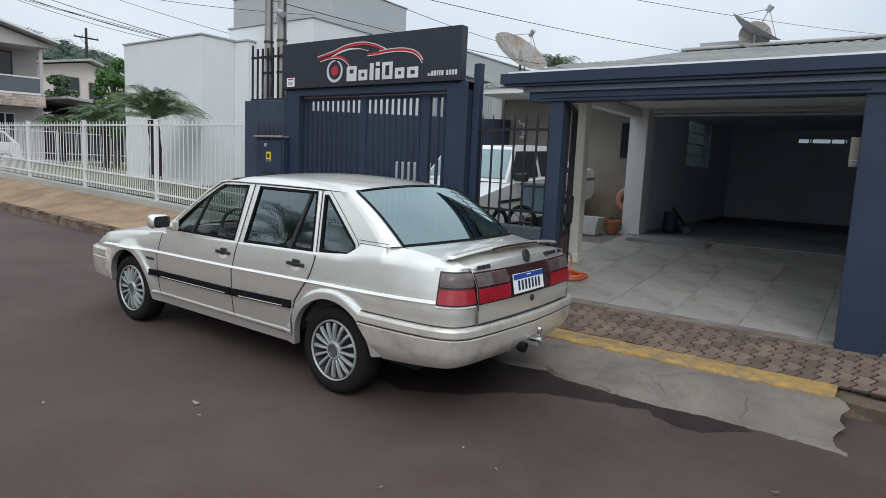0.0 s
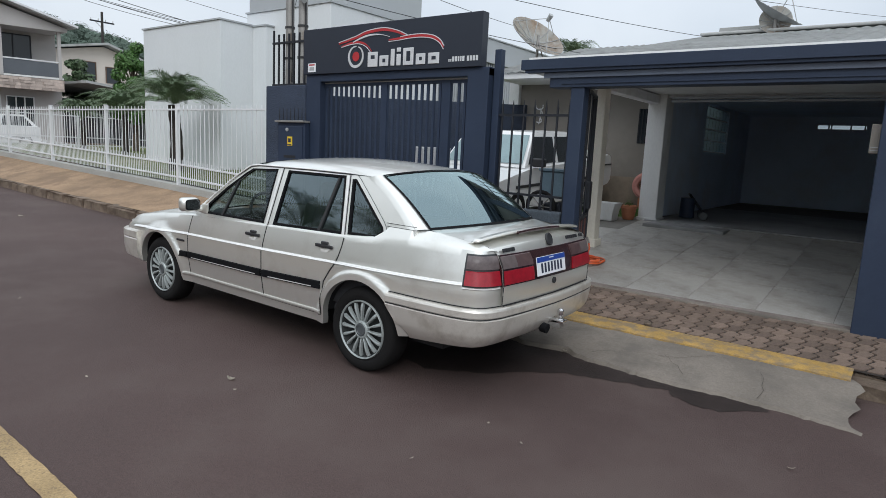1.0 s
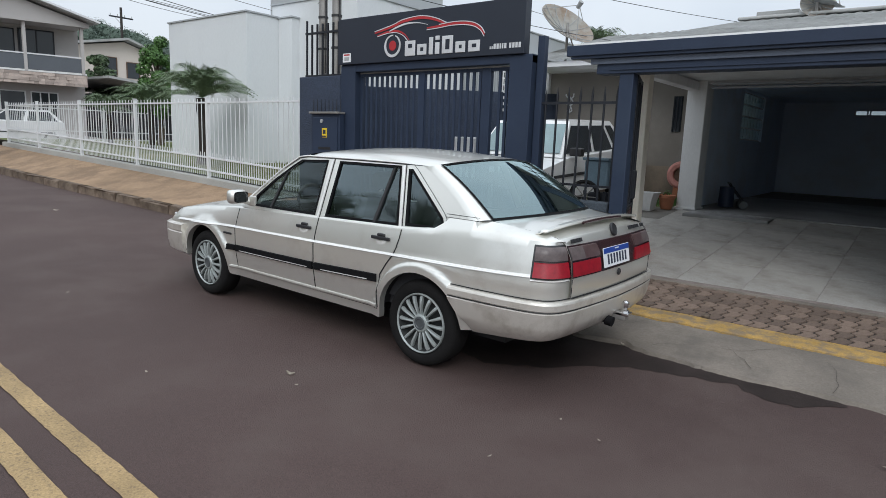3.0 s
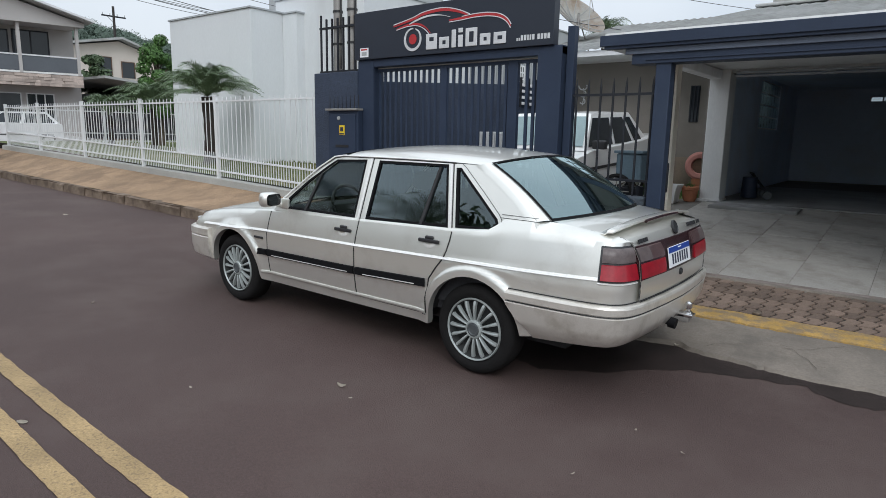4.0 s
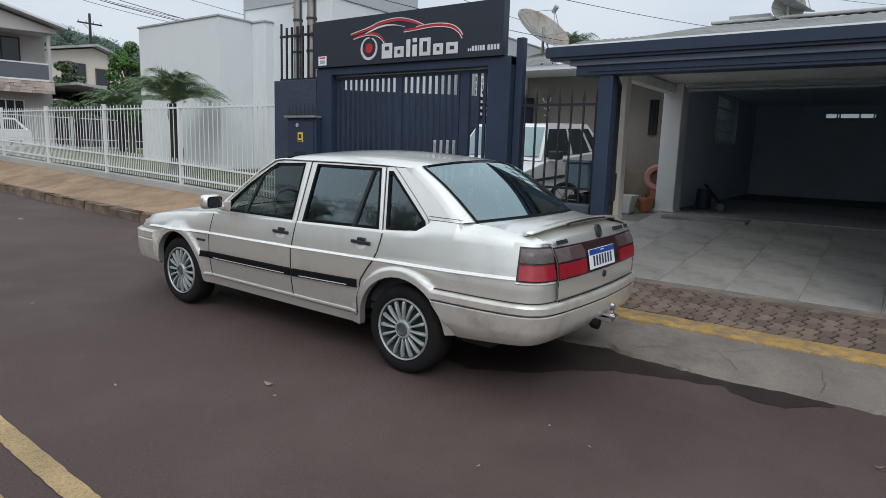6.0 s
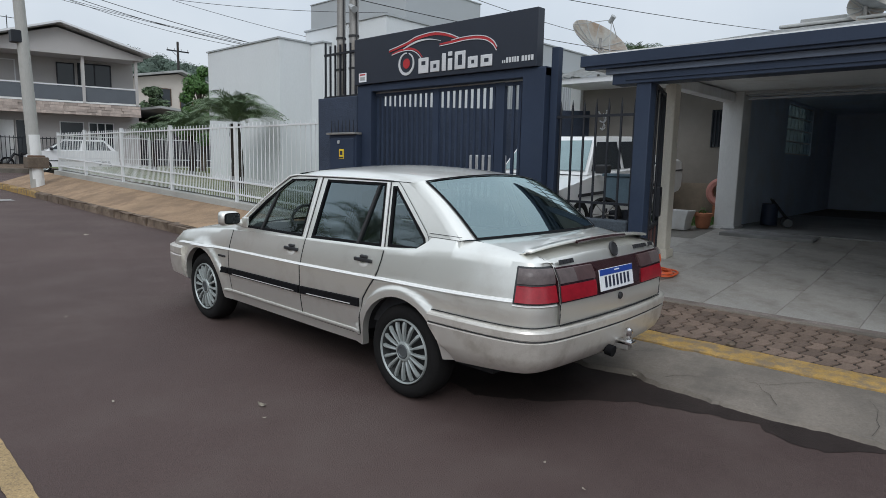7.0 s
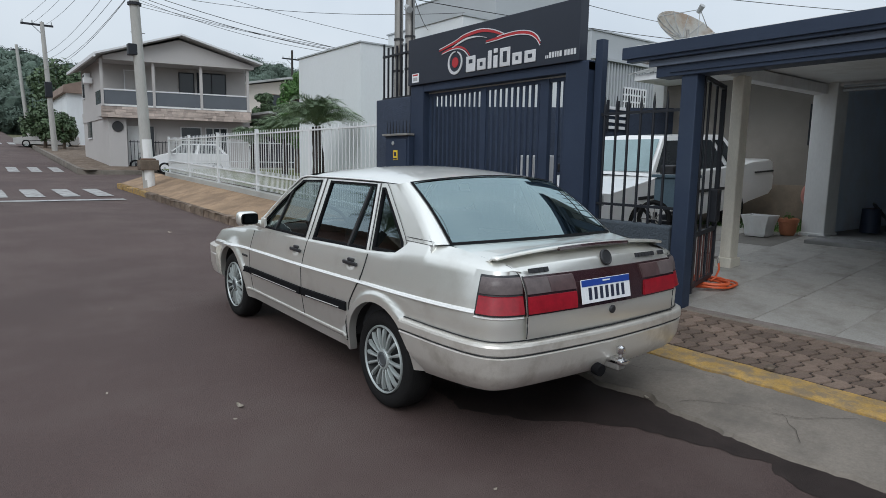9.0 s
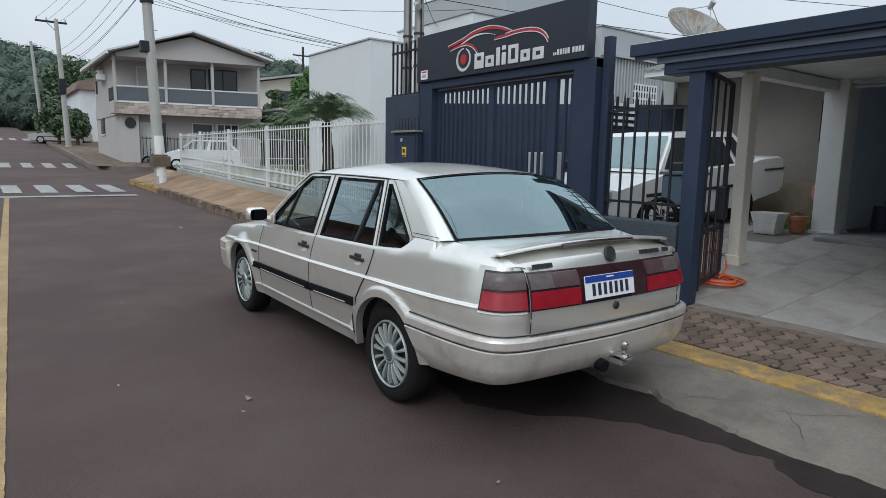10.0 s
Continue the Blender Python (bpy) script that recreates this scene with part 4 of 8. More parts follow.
    # C pillar infill between cabin side and rear glass
    for s in (-1, 1):
        rows = []
        for u in frange(0, 1, 0.1):
            g = rear_glass(u, s * 1.0)
            x, z = interp(u, [(0, -0.05), (1, 0.46)]), g.z
            side = lambda h: s * (glass_y(min(h, 1.322)) + 0.003)
            rows.append([(g.x - 0.002, g.y, g.z), (g.x - 0.018, g.y + (side(z) - g.y) * 0.45, g.z + 0.001), (g.x - 0.042, g.y + (side(z - 0.006) - g.y) * 0.85, g.z - 0.003), (g.x - 0.062, side(z - 0.012), g.z - 0.010), (g.x - 0.115, side(z - 0.016), g.z - 0.014)])
        bm = bmesh.new()
        loft(bm, rows)
        part("rear_pillar", outward(bm), M["paint"], car, "", smooth=True, angle=60)
        rows = []
        for u in frange(0, 1, 0.1):
            g = windscreen(u, s * 1.0)
            rows.append([(g.x + 0.004, g.y, g.z + 0.002), (g.x + 0.02, (g.y + s * glass_y(g.z)) / 2, g.z + 0.006), (g.x + 0.045, s * (glass_y(min(g.z, 1.34)) + 0.004), g.z - 0.004)])
        bm = bmesh.new()
        loft(bm, rows)
        part("front_pillar", outward(bm), M["paint"], car, "", smooth=True, angle=60)
    part("bonnet", surface_patch(bonnet, 16, 16), M["paint"], car, "", smooth=True)
    part("cowl", boxed(-2.12, -1.95, -0.66, 0.66, 0.80, 0.872, bevel=0.01), M["plastic"], car)
    # boot lid: deck and rear face
    bm = surface_patch(deck, 10, 16)
    lid = part("boot_lid", bm, M["paint"], car, "", smooth=True)
    rows = []
    for v in frange(-1, 1, 0.1):
        y = v * 0.619
        edge = deck(1, v)
        base = 0.996 - 0.028 * v * v
        rows.append([edge, (edge.x + 0.012, y * 1.015, edge.z - 0.012), (base - 0.052, y, 0.94), (base - 0.012, y, 0.86), (base + 0.004, y, 0.76), (base + 0.006, y, 0.70), (base + 0.005, y, 0.645), (base + 0.001, y, 0.630), (base - 0.02, y, 0.622)])
    bm = bmesh.new()
    loft(bm, rows)
    part("boot_face", outward(bm), M["paint"], lid, "", smooth=True, angle=50)
    for s in (-1, 1):
        pts = [(0.925, s * 0.630, 0.940), (0.905, s * 0.634, 0.955), (0.868, s * 0.652, 0.982), (0.70, s * 0.666, 1.002), (0.47, s * 0.674, 1.022)]
        part("boot_seam", tube(bmesh.new(), pts, 0.0011), M["rubber"], lid)
    part("boot_seam", tube(bmesh.new(), [(0.979 + 0.028 * (1 - (y / 0.61) ** 2), y, 0.626) for y in frange(-0.61, 0.61, 0.1)], 0.0028), M["rubber"], lid)
    # boot spoiler
    rows = []
    for v in frange(-1, 1, 0.05):
        y = v * 0.69
        bow = 1 - abs(v) ** 2.5
        fade = min(1, (1 - abs(v)) / 0.08 + 0.15)
        z = 1.030 + 0.034 * bow - 0.004 * (1 - bow)
        x0, x1 = 0.665 + 0.06 * (1 - bow), 0.855 - 0.035 * v * v
        zb = 0.985 + 0.012 * bow
        rows.append([(x0, y, zb), (x0 + 0.045, y, zb + 0.022 * fade), (x0 + 0.10, y, zb + (z - zb) * 0.72), (x1 - 0.03, y, z - 0.004), (x1, y, z - 0.004), (x1 + 0.006, y, z - 0.012), (x1, y, z - 0.022), (x1 - 0.05, y, z - 0.026), (x1 - 0.08, y, zb)])
    def tip(row, step, keep):
        c = sum((Vector(q) for q in row), Vector()) / len(row)
        return [c + (Vector(q) - c) * keep + Vector((0, step, 0)) for q in row]
    rows = [tip(rows[0], -0.012, 0.05), tip(rows[0], -0.009, 0.6)] + rows + [tip(rows[-1], 0.009, 0.6), tip(rows[-1], 0.012, 0.05)]
    bm = bmesh.new()
    loft(bm, rows, closed=False)
    spoiler = part("boot_spoiler", outward(bm), M["paint"], lid, "low body-coloured boot spoiler", smooth=True, angle=50)
    part("high_brake_lamp", tube(bmesh.new(), [(0.864 - 0.035 * (y / 0.7) ** 2, y, 1.040 + 0.008 * (1 - (y / 0.3) ** 2)) for y in frange(-0.29, 0.29, 0.06)], 0.011), M["lamp_dark"], spoiler, "dark red brake lamp strip", smooth=True)
    # tail lamps: outer block wraps round the wing, inner block sits on the lid
    def wing_lens(x0, y0, zlo, zhi, out, name, material, label=""):
        idx = [i for i in range(len(COLS)) if COLS[i][0].x > x0 and COLS[i][0].y <= -y0]
        for s in (-1, 1):
            rows = [[skin(i, zlo, 0.0), skin(i, zlo + 0.006, out), skin(i, (zlo + zhi) / 2, out + 0.003), skin(i, zhi - 0.006, out), skin(i, zhi, 0.0)] for i in idx]
            bm = bmesh.new()
            vs = loft(bm, rows)
            bm.faces.new(vs[0])
            bm.faces.new(vs[-1][::-1])
            outward(bm, Vector((0.4, 0.0, 0.8)))
            if s > 0:
                for v in bm.verts:
                    v.co.y = -v.co.y
                bmesh.ops.reverse_faces(bm, faces=bm.faces[:])
            part(name, bm, material, car, label, smooth=True, angle=50)

    def boot_x(y, z):
        v = y / 0.605
        return 0.996 - 0.028 * v * v + interp(z, [(0.622, -0.02), (0.630, 0.001), (0.645, 0.005), (0.70, 0.006), (0.76, 0.004), (0.86, -0.012), (0.94, -0.052), (0.98, -0.075)])

    def boot_lens(y0, y1, zlo, zhi, out, name, material, label=""):
        rows = []
        for y in frange(y0, y1, 0.05):
            rows.append([(boot_x(y, zlo) - 0.022, y, zlo), (boot_x(y, zlo + 0.006) + out, y, zlo + 0.006), (boot_x(y, (zlo + zhi) / 2) + out + 0.003, y, (zlo + zhi) / 2), (boot_x(y, zhi - 0.006) + out, y, zhi - 0.006), (boot_x(y, zhi) - 0.022, y, zhi)])
        bm = bmesh.new()
        vs = loft(bm, rows)
        bm.faces.new(vs[0])
        bm.faces.new(vs[-1][::-1])
        return part(name, outward(bm, Vector((0.4, 0, 0.8))), material, lid, label, smooth=True, angle=50)

    wing_lens(0.800, 0.610, 0.745, 0.942, 0.005, "tail_lamp_base", M["plastic"])
    wing_lens(0.812, 0.620, 0.752, 0.846, 0.014, "tail_lamp_lower", M["lamp_red"], "red tail lamp lens")
    wing_lens(0.812, 0.620, 0.848, 0.934, 0.014, "tail_lamp_upper", M["lamp_clear"], "smoky clear tail lamp lens")
    boot_lens(-0.6135, 0.6135, 0.742, 0.940, 0.004, "number_plate_panel", M["lamp_dark"], "dark panel between the lamps")
    for y0, y1 in ((-0.612, -0.285), (0.285, 0.612)):
        boot_lens(y0, y1, 0.752, 0.846, 0.013, "tail_lamp_lower", M["lamp_red"], "red inner tail lamp lens")
        a, b = (y0, y0 + 0.15) if y0 < 0 else (y1 - 0.15, y1)
        boot_lens(a, b, 0.848, 0.930, 0.013, "tail_lamp_upper", M["lamp_clear"], "paler inner tail lamp lens")
        a, b = (y0 + 0.152, y1) if y0 < 0 else (y0, y1 - 0.152)
        boot_lens(a, b, 0.848, 0.930, 0.013, "tail_lamp_reverse", M["lamp_smoke"], "dark red inner lamp lens")
    for s in (-1, 1):
        part("lid_gap", tube(bmesh.new(), [(boot_x(0.606, z) + 0.001, s * 0.6125, z) for z in frange(0.634, 0.742, 0.027)], 0.0032, 8), M["rubber"], lid)
        part("lid_gap", tube(bmesh.new(), [(boot_x(0.606, z) + 0.0075, s * 0.615, z) for z in frange(0.746, 0.938, 0.032)], 0.0024, 8), M["rubber"], lid)
    # number plate
    plate = part("number_plate", boxed(-0.003, 0.003, -0.20, 0.20, -0.062, 0.062, bevel=0.002), M["plate_white"], lid, "white number plate with a blue band")
    plate.matrix_local = pose(1.006, -0.065, 0.832, 0, -11, 0)
    part("plate_band", boxed(0.003, 0.0045, -0.197, 0.197, 0.026, 0.060), M["plate_blue"], plate, "blue band")
    for k in range(7):
        y = -0.135 + 0.045 * k
        part("plate_bar", boxed(0.003, 0.0045, y - 0.012, y + 0.012, -0.045, 0.018), M["bar_dark"], plate)
    part("plate_bar", boxed(0.0045, 0.0055, -0.03, 0.03, 0.044, 0.051), M["plate_white"], plate)
    # badges and lock
    bm = lathe(bmesh.new(), [(0.044, 0.0), (0.044, 0.010), (0.038, 0.014), (0.034, 0.010), (0.0, 0.009)], "x", 28)
    badge = part("round_badge", bm, M["plastic"], lid, "round dark badge", smooth=True)
    badge.matrix_local = pose(0.935, 0.0, 0.985, 0, -22, 0)
    for y0, y1, x, z in [(0.27 + 0.031 * k, 0.27 + 0.031 * k + 0.024, 0.930, 0.974) for k in range(9) if k != 6] + [(-0.575 + 0.036 * k, -0.575 + 0.036 * k + 0.031, 0.925, 0.958) for k in range(4)]:
        bar = part("model_bar", boxed(0.0, 0.006, y0, y1, -0.012, 0.012), M["plastic"], lid)
        bar.matrix_local = pose(x, 0, z, 0, -22, 0)
    lock = part("boot_lock", lathe(bmesh.new(), [(0.022, 0.0), (0.022, 0.010), (0.016, 0.014), (0.0, 0.012)], "x", 20), M["plastic"], lid, "", smooth=True)
    lock.matrix_local = pose(1.000, 0.0, 0.712)
    # bumpers
    def bumper(cols, profile, name, label):
        rows = []
        for p, n in cols:
            drop = interp(p.x, [(0.3, 0.0), (1.0, 1.0)]) if p.x > 0 else interp(p.x, [(-3.5, 1.0), (-2.9, 0.0)])
            low = interp(p.x, [(0.26, 0.53), (0.36, 0.42), (0.44, 0.30)]) if p.x > 0 else 0.0
            rows.append([p + n * o + Vector((0, 0, max(low, z + dz * drop))) for o, z, dz in profile])
        bm = bmesh.new()
        vs = loft(bm, rows)
        bm.faces.new(vs[0] if cols[0][0].x > 0 else vs[-1])
        mirrored(bm)
        bmesh.ops.remove_doubles(bm, verts=bm.verts[:], dist=0.0008)
        return part(name, outward(bm), M["paint_bumper"], car, label, smooth=True, angle=20)
    rear_cols = [(Vector((x, interp(x, [(q.x, q.y) for q, _ in COLS if q.y < -0.6]), 0)), Vector((0, -1, 0))) for x in frange(0.262, 0.36, 0.02)]
    rear_cols += [(p, n) for p, n in COLS if p.x > 0.38]
    prof = [(-0.03, 0.622, 0.0), (0.026, 0.618, 0.0), (0.036, 0.613, 0.0), (0.041, 0.602, 0.0), (0.040, 0.566, 0.0), (0.030, 0.560, 0.0), (0.030, 0.552, 0.0), (0.037, 0.546, 0.0), (0.026, 0.445, 0.02), (0.020, 0.425, 0.02), (0.0, 0.375, 0.03), (-0.03, 0.335, 0.04), (-0.08, 0.315, 0.05)]
    rb = bumper(rear_cols, prof, "rear_bumper", "body-coloured rear bumper")
    rows = [p + n * 0.0305 + Vector((0, 0, 0.556)) for p, n in rear_cols]
    full = rows + [Vector((p.x, -p.y, p.z)) for p in rows[::-1][1:]]
    part("bumper_line", tube(bmesh.new(), full, 0.0036), M["plastic"], rb, "dark groove")
    rows = [p + n * 0.003 + Vector((0, 0, 0.624)) for p, n in rear_cols]
    part("bumper_shadow_gap", tube(bmesh.new(), rows + [Vector((p.x, -p.y, p.z)) for p in rows[::-1][1:]], 0.0032), M["rubber"], rb)
    front_cols = [(p, n) for p, n in COLS if p.x < -2.91]
    prof_f = [(-0.03, 0.615, -0.02), (0.02, 0.612, -0.02), (0.04, 0.60, -0.02), (0.042, 0.545, -0.02), (0.034, 0.54, -0.02), (0.034, 0.532, -0.02), (0.040, 0.525, -0.02), (0.036, 0.42, 0.0), (0.02, 0.345, 0.0), (-0.05, 0.30, 0.0)]
    bumper(front_cols, prof_f, "front_bumper", "body-coloured front bumper")
    # doors: raised panels with handles, gaps, mouldings
    def door(x0, x1, name):
        lo = lambda x: 0.345 if x < -0.375 else interp(x, [(-0.372, 0.45), (-0.355, 0.58), (-0.30, 0.66), (-0.25, 0.72), (-0.228, 0.78), (-0.214, 0.86)])
        hi = lambda x: interp(x, BELT) - 0.004
        i0, i1 = col_near(x0), col_near(x1)
        d = part(name, skin_patch(i0, i1, lo, hi, 0.004, 7, 4), M["paint"], car, "", smooth=True, angle=40)
        return d
    doors = []
    for x0, x1, name in ((-2.058, -1.052, "front_door"), (-1.038, -0.214, "rear_door")):
        doors.append(door(x0, x1, name))
    def seam(pts):
        out = []
        fine = [(a[0] + (b[0] - a[0]) * k / 4, a[1] + (b[1] - a[1]) * k / 4) for a, b in zip(pts, pts[1:]) for k in range(4)] + [pts[-1]]
        for x, z in fine:
            y = interp(x, [(q.x, q.y) for q, _ in COLS if q.y < -0.6])
            out.append(Vector((x, y, 0)) + Vector((0, -1, 0)) * (0.0012 - inset(x, z) + flare(x, z)) + Vector((0, 0, z)))
        return out
    for pts in ([(-2.065, z) for z in frange(0.33, 0.85, 0.04)], [(-1.045, z) for z in frange(0.33, 0.885, 0.0555)],
                [(-0.207, 0.905), (-0.208, 0.85), (-0.221, 0.78), (-0.243, 0.72), (-0.293, 0.66), (-0.348, 0.58), (-0.366, 0.45), (-0.370, 0.34)], [(x, 0.33) for x in frange(-2.06, -0.375, 0.1)]):
        part("door_gap", tube(bmesh.new(), seam(pts), 0.0045), M["rubber"], car)
    for d, hx in zip(doors, (-1.18, -0.368)):
        hz = 0.808 if hx < -1 else 0.832
        y = -(0.862 - 0.035)
        part("handle", boxed(hx - 0.085, hx + 0.085, y - 0.026, y - 0.008, hz - 0.016, hz + 0.008, bevel=0.006), M["plastic"], d, "black door handle", smooth=True)
        part("handle_guard", boxed(hx - 0.034, hx + 0.034, y - 0.020, y + 0.004, hz + 0.004, hz + 0.028, bevel=0.009), M["plastic"], d, "", smooth=True)
        bm = bmesh.new()
        rows = []
        for a in frange(0, 180, 20):
            za, zb = hz - 0.014 - 0.036 * math.sin(radians(a)), hz - 0.014 - 0.014 * math.sin(radians(a))
            col = col_near(min(hx, -0.6))
            rows.append([(hx + 0.054 * math.cos(radians(a)), skin(col, za, 0.0055).y, za), (hx + 0.030 * math.cos(radians(a)), skin(col, zb, 0.0115).y, zb)])
        loft(bm, rows)
        part("handle_cup", outward(bm), M["trim_light"], d, "", smooth=True)
    zm = lambda x: interp(x, [(-2.2, 0.505), (-2.06, 0.510), (-1.05, 0.524), (-0.34, 0.549)])
    for x0, x1, par in ((-2.04, -1.07, doors[0]), (-1.02, -0.375, doors[1])):
        a, b = col_near(x0), col_near(x1)
        strip_on_skin(a, b, zm, 0.060, 0.018, par, "side_moulding", M["seal"], "black rubbing strip")
        strip_on_skin(a + 1, b - 1, lambda x: zm(x) - 0.016, 0.013, 0.0215, par, "moulding_edge", M["trim_light"], "pale inlaid line")
    a, b = col_near(-2.175), col_near(-2.085)
    strip_on_skin(a, b, zm, 0.052, 0.018, car, "side_moulding", M["seal"], "black rubbing strip")
    part("wing_badge", boxed(-2.235, -2.12, -0.864, -0.853, 0.615, 0.633, bevel=0.003), M["plastic"], car)
    a, b = col_near(-3.02), col_near(0.80)
    bm = bmesh.new()
    rows = []
    for i in range(a, b + 1):
        z = interp(COLS[i][0].x, CREASE)
        rows.append([skin(i, z - 0.010, 0.0005), skin(i, z - 0.008, 0.0070), skin(i, z - 0.005, 0.0090), skin(i, z + 0.006, 0.0125), skin(i, z + 0.010, 0.0005)])
    vs = loft(bm, rows)
    bm.faces.new(vs[0])
    bm.faces.new(vs[-1][::-1])
    # ridge of body paint; the paler colour here and on the ledge paints its highlight
    part("waist_line", outward(bm), M["trim_light"], car, "raised waist line with its highlight put into a pale colour", smooth=True, angle=25)
    idx = [i for i in range(len(COLS)) if COLS[i][0].x > 0.795 and COLS[i][0].y <= -0.615]
    strip_on_skin(idx[0], idx[-1], lambda x: 0.7375, 0.014, 0.008, car, "lamp_ledge", M["trim_light"], "ledge below the lamp with its highlight put into a pale colour", bulge=0.003)
    a, b = col_near(-2.16), col_near(-0.375)
    strip_on_skin(a, b, lambda x: interp(x, [(-2.2, 0.335), (-0.37, 0.345)]), 0.030, 0.012, car, "sill_trim", M["paint"], "body-coloured sill moulding", bulge=0.004)
    # mirrors
    for s in (-1, 1):
        bm = boxed(-0.045, 0.045, -0.088, 0.088, -0.056, 0.056, bevel=0.034)
        for v in bm.verts:
            v.co.x -= 0.02 if v.co.x < 0 and abs(v.co.y) < 0.07 else 0
        mir = part("door_mirror", bm, M["paint"], car, "body-coloured door mirror", smooth=True, angle=60)
        mir.matrix_local = pose(-1.925, s * 0.925, 0.965, 0, 0, s * -12)
        rimmed = [(0.076 * (abs(math.cos(a)) ** 0.45) * (1 if math.cos(a) > 0 else -1), 0.045 * (abs(math.sin(a)) ** 0.45) * (1 if math.sin(a) > 0 else -1)) for a in np.linspace(0, 2 * math.pi, 32, endpoint=False)]
        part("mirror_rim", prism(bmesh.new(), rimmed, 0.040, 0.0465, "x"), M["seal"], mir, "black inner rim")
        part("mirror_glass", prism(bmesh.new(), [(y * 0.9, z * 0.88) for y, z in rimmed], 0.0465, 0.0475, "x"), M["mirror"], mir, "mirror glass with a dark reflection put into its colour")
        part("mirror_arm", rod(bmesh.new(), (-0.02, -s * 0.06, -0.03), (0.02, -s * 0.15, -0.055), 0.022, 0.03), M["paint"], mir, smooth=True)
        part("mirror_foot", boxed(-1.93, -1.85, s * 0.785, s * 0.81, 0.885, 0.97, bevel=0.01), M["paint"], car)
        part("headlamp", boxed(-3.425, -3.35, min(s * 0.42, s * 0.66), max(s * 0.42, s * 0.66), 0.585, 0.655, bevel=0.015), M["lens_clear"], car)
    for x in (AXLE_F, 0.0):
        for s in (-1, 1):
            spoke_wheel(car, x, s)
    # tow bar
    tow = part("tow_bar", boxed(0.70, 1.09, -0.03, 0.03, 0.395, 0.43, bevel=0.006), M["steel"], car, "tow bar with a chrome ball")
    part("tow_plate", boxed(0.99, 1.115, -0.035, 0.035, 0.428, 0.452, bevel=0.006), M["chrome"], tow, smooth=True)
    part("tow_ball", lathe(bmesh.new(), [(0.030, 0.45), (0.028, 0.46), (0.016, 0.465), (0.014, 0.478), (0.022, 0.484), (0.0255, 0.502), (0.022, 0.518), (0.010, 0.526), (0.0, 0.527)], "z", 20, (1.075, 0, 0)), M["chrome"], tow, "", smooth=True)
    part("tow_socket", tube(bmesh.new(), [(0.72, -0.09, 0.405), (0.93, -0.10, 0.405), (0.99, -0.105, 0.40), (0.995, -0.105, 0.40), (1.04, -0.105, 0.395)], lambda f: 0.020 + 0.014 * (f > 0.6), 12), M["seal"], tow, "black trailer socket", smooth=True)
    # cabin furniture behind the glass
    for x in (-1.22,):
        for y in (-0.36, 0.36):
            bm = bmesh.new()
            box(bm, x - 0.28, x + 0.26, y - 0.25, y + 0.25, 0.42, 0.60, bevel=0.05)
            part("seat_cushion", bm, M["interior"], car, smooth=True)
            bm = boxed(-0.07, 0.07, -0.24, 0.24, 0.0, 0.56, bevel=0.05)
            sb = part("seat_back", bm, M["interior"], car, "dark grey seat back", smooth=True)
            sb.matrix_local = pose(x + 0.28, y, 0.54, 0, 14, 0)
            part("headrest", boxed(-0.05, 0.05, -0.13, 0.13, 0.59, 0.72, bevel=0.035), M["interior"], sb, smooth=True)
    rb2 = part("rear_seat", boxed(-0.08, 0.08, -0.66, 0.66, 0.0, 0.52, bevel=0.05), M["interior"], car, "dark grey rear bench", smooth=True)
    rb2.matrix_local = pose(-0.14, 0, 0.50, 0, 18, 0)
    part("parcel_shelf", boxed(0.0, 0.52, -0.66, 0.66, 0.985, 1.0), M["interior"], car)
    part("dashboard", boxed(-2.05, -1.70, -0.70, 0.70, 0.70, 0.90, bevel=0.05), M["interior"], car, smooth=True)
    for s in (-1, 1):
        part("door_trim", boxed(-1.98, 0.08, min(s * 0.735, s * 0.765), max(s * 0.735, s * 0.765), 0.42, 0.885, bevel=0.008), M["interior"], car, "dark grey door trim")
    part("headliner", boxed(-1.32, -0.12, -0.57, 0.57, 1.328, 1.338), M["interior"], car)
    part("cabin_floor", boxed(-2.1, 0.3, -0.74, 0.74, 0.36, 0.42), M["interior"], car)
    bm = bmesh.new()
    ring = [Vector((0, 0.185 * math.cos(a), 0.185 * math.sin(a))) for a in np.linspace(0, 2 * math.pi, 25)]
    tube(bm, ring, 0.014, 8)
    box(bm, -0.02, 0.02, -0.18, 0.18, -0.035, 0.02)
    sw = part("steering_wheel", bm, M["plastic"], car, "black steering wheel", smooth=True)
    sw.matrix_local = pose(-1.60, -0.36, 0.90, 0, -25, 0)
    return car


build_saloon()


# ---- street front: gate, sign, fence, garage ----
def slab_thing(name, args, material, label, category, kind="structure", bevel=0.0, **kw):
    return tagged(part(name, boxed(*args, bevel=bevel), material, None, label, **kw), label, category, kind=kind)


slab_thing("meter_wall", (-4.87, -4.005, 2.93, 3.16, 0.25, 2.34), M["navy_rough"], "dark navy roughcast wall that holds the meter box", "wall", bevel=0.012)
spike_fence = thing("iron_railing", "black iron railing with upright bars on top of the meter wall", "railing")
for k in range(8):
    x = -4.82 + 0.112 * k
    part("bar", boxed(x - 0.011, x + 0.011, 3.02, 3.042, 2.33, 3.07 if k else 3.13), M["iron"], spike_fence)
for z in (2.95, 2.36):
    part("rail", boxed(-4.84, -4.01, 3.015, 3.047, z - 0.014, z + 0.014), M["iron"], spike_fence)

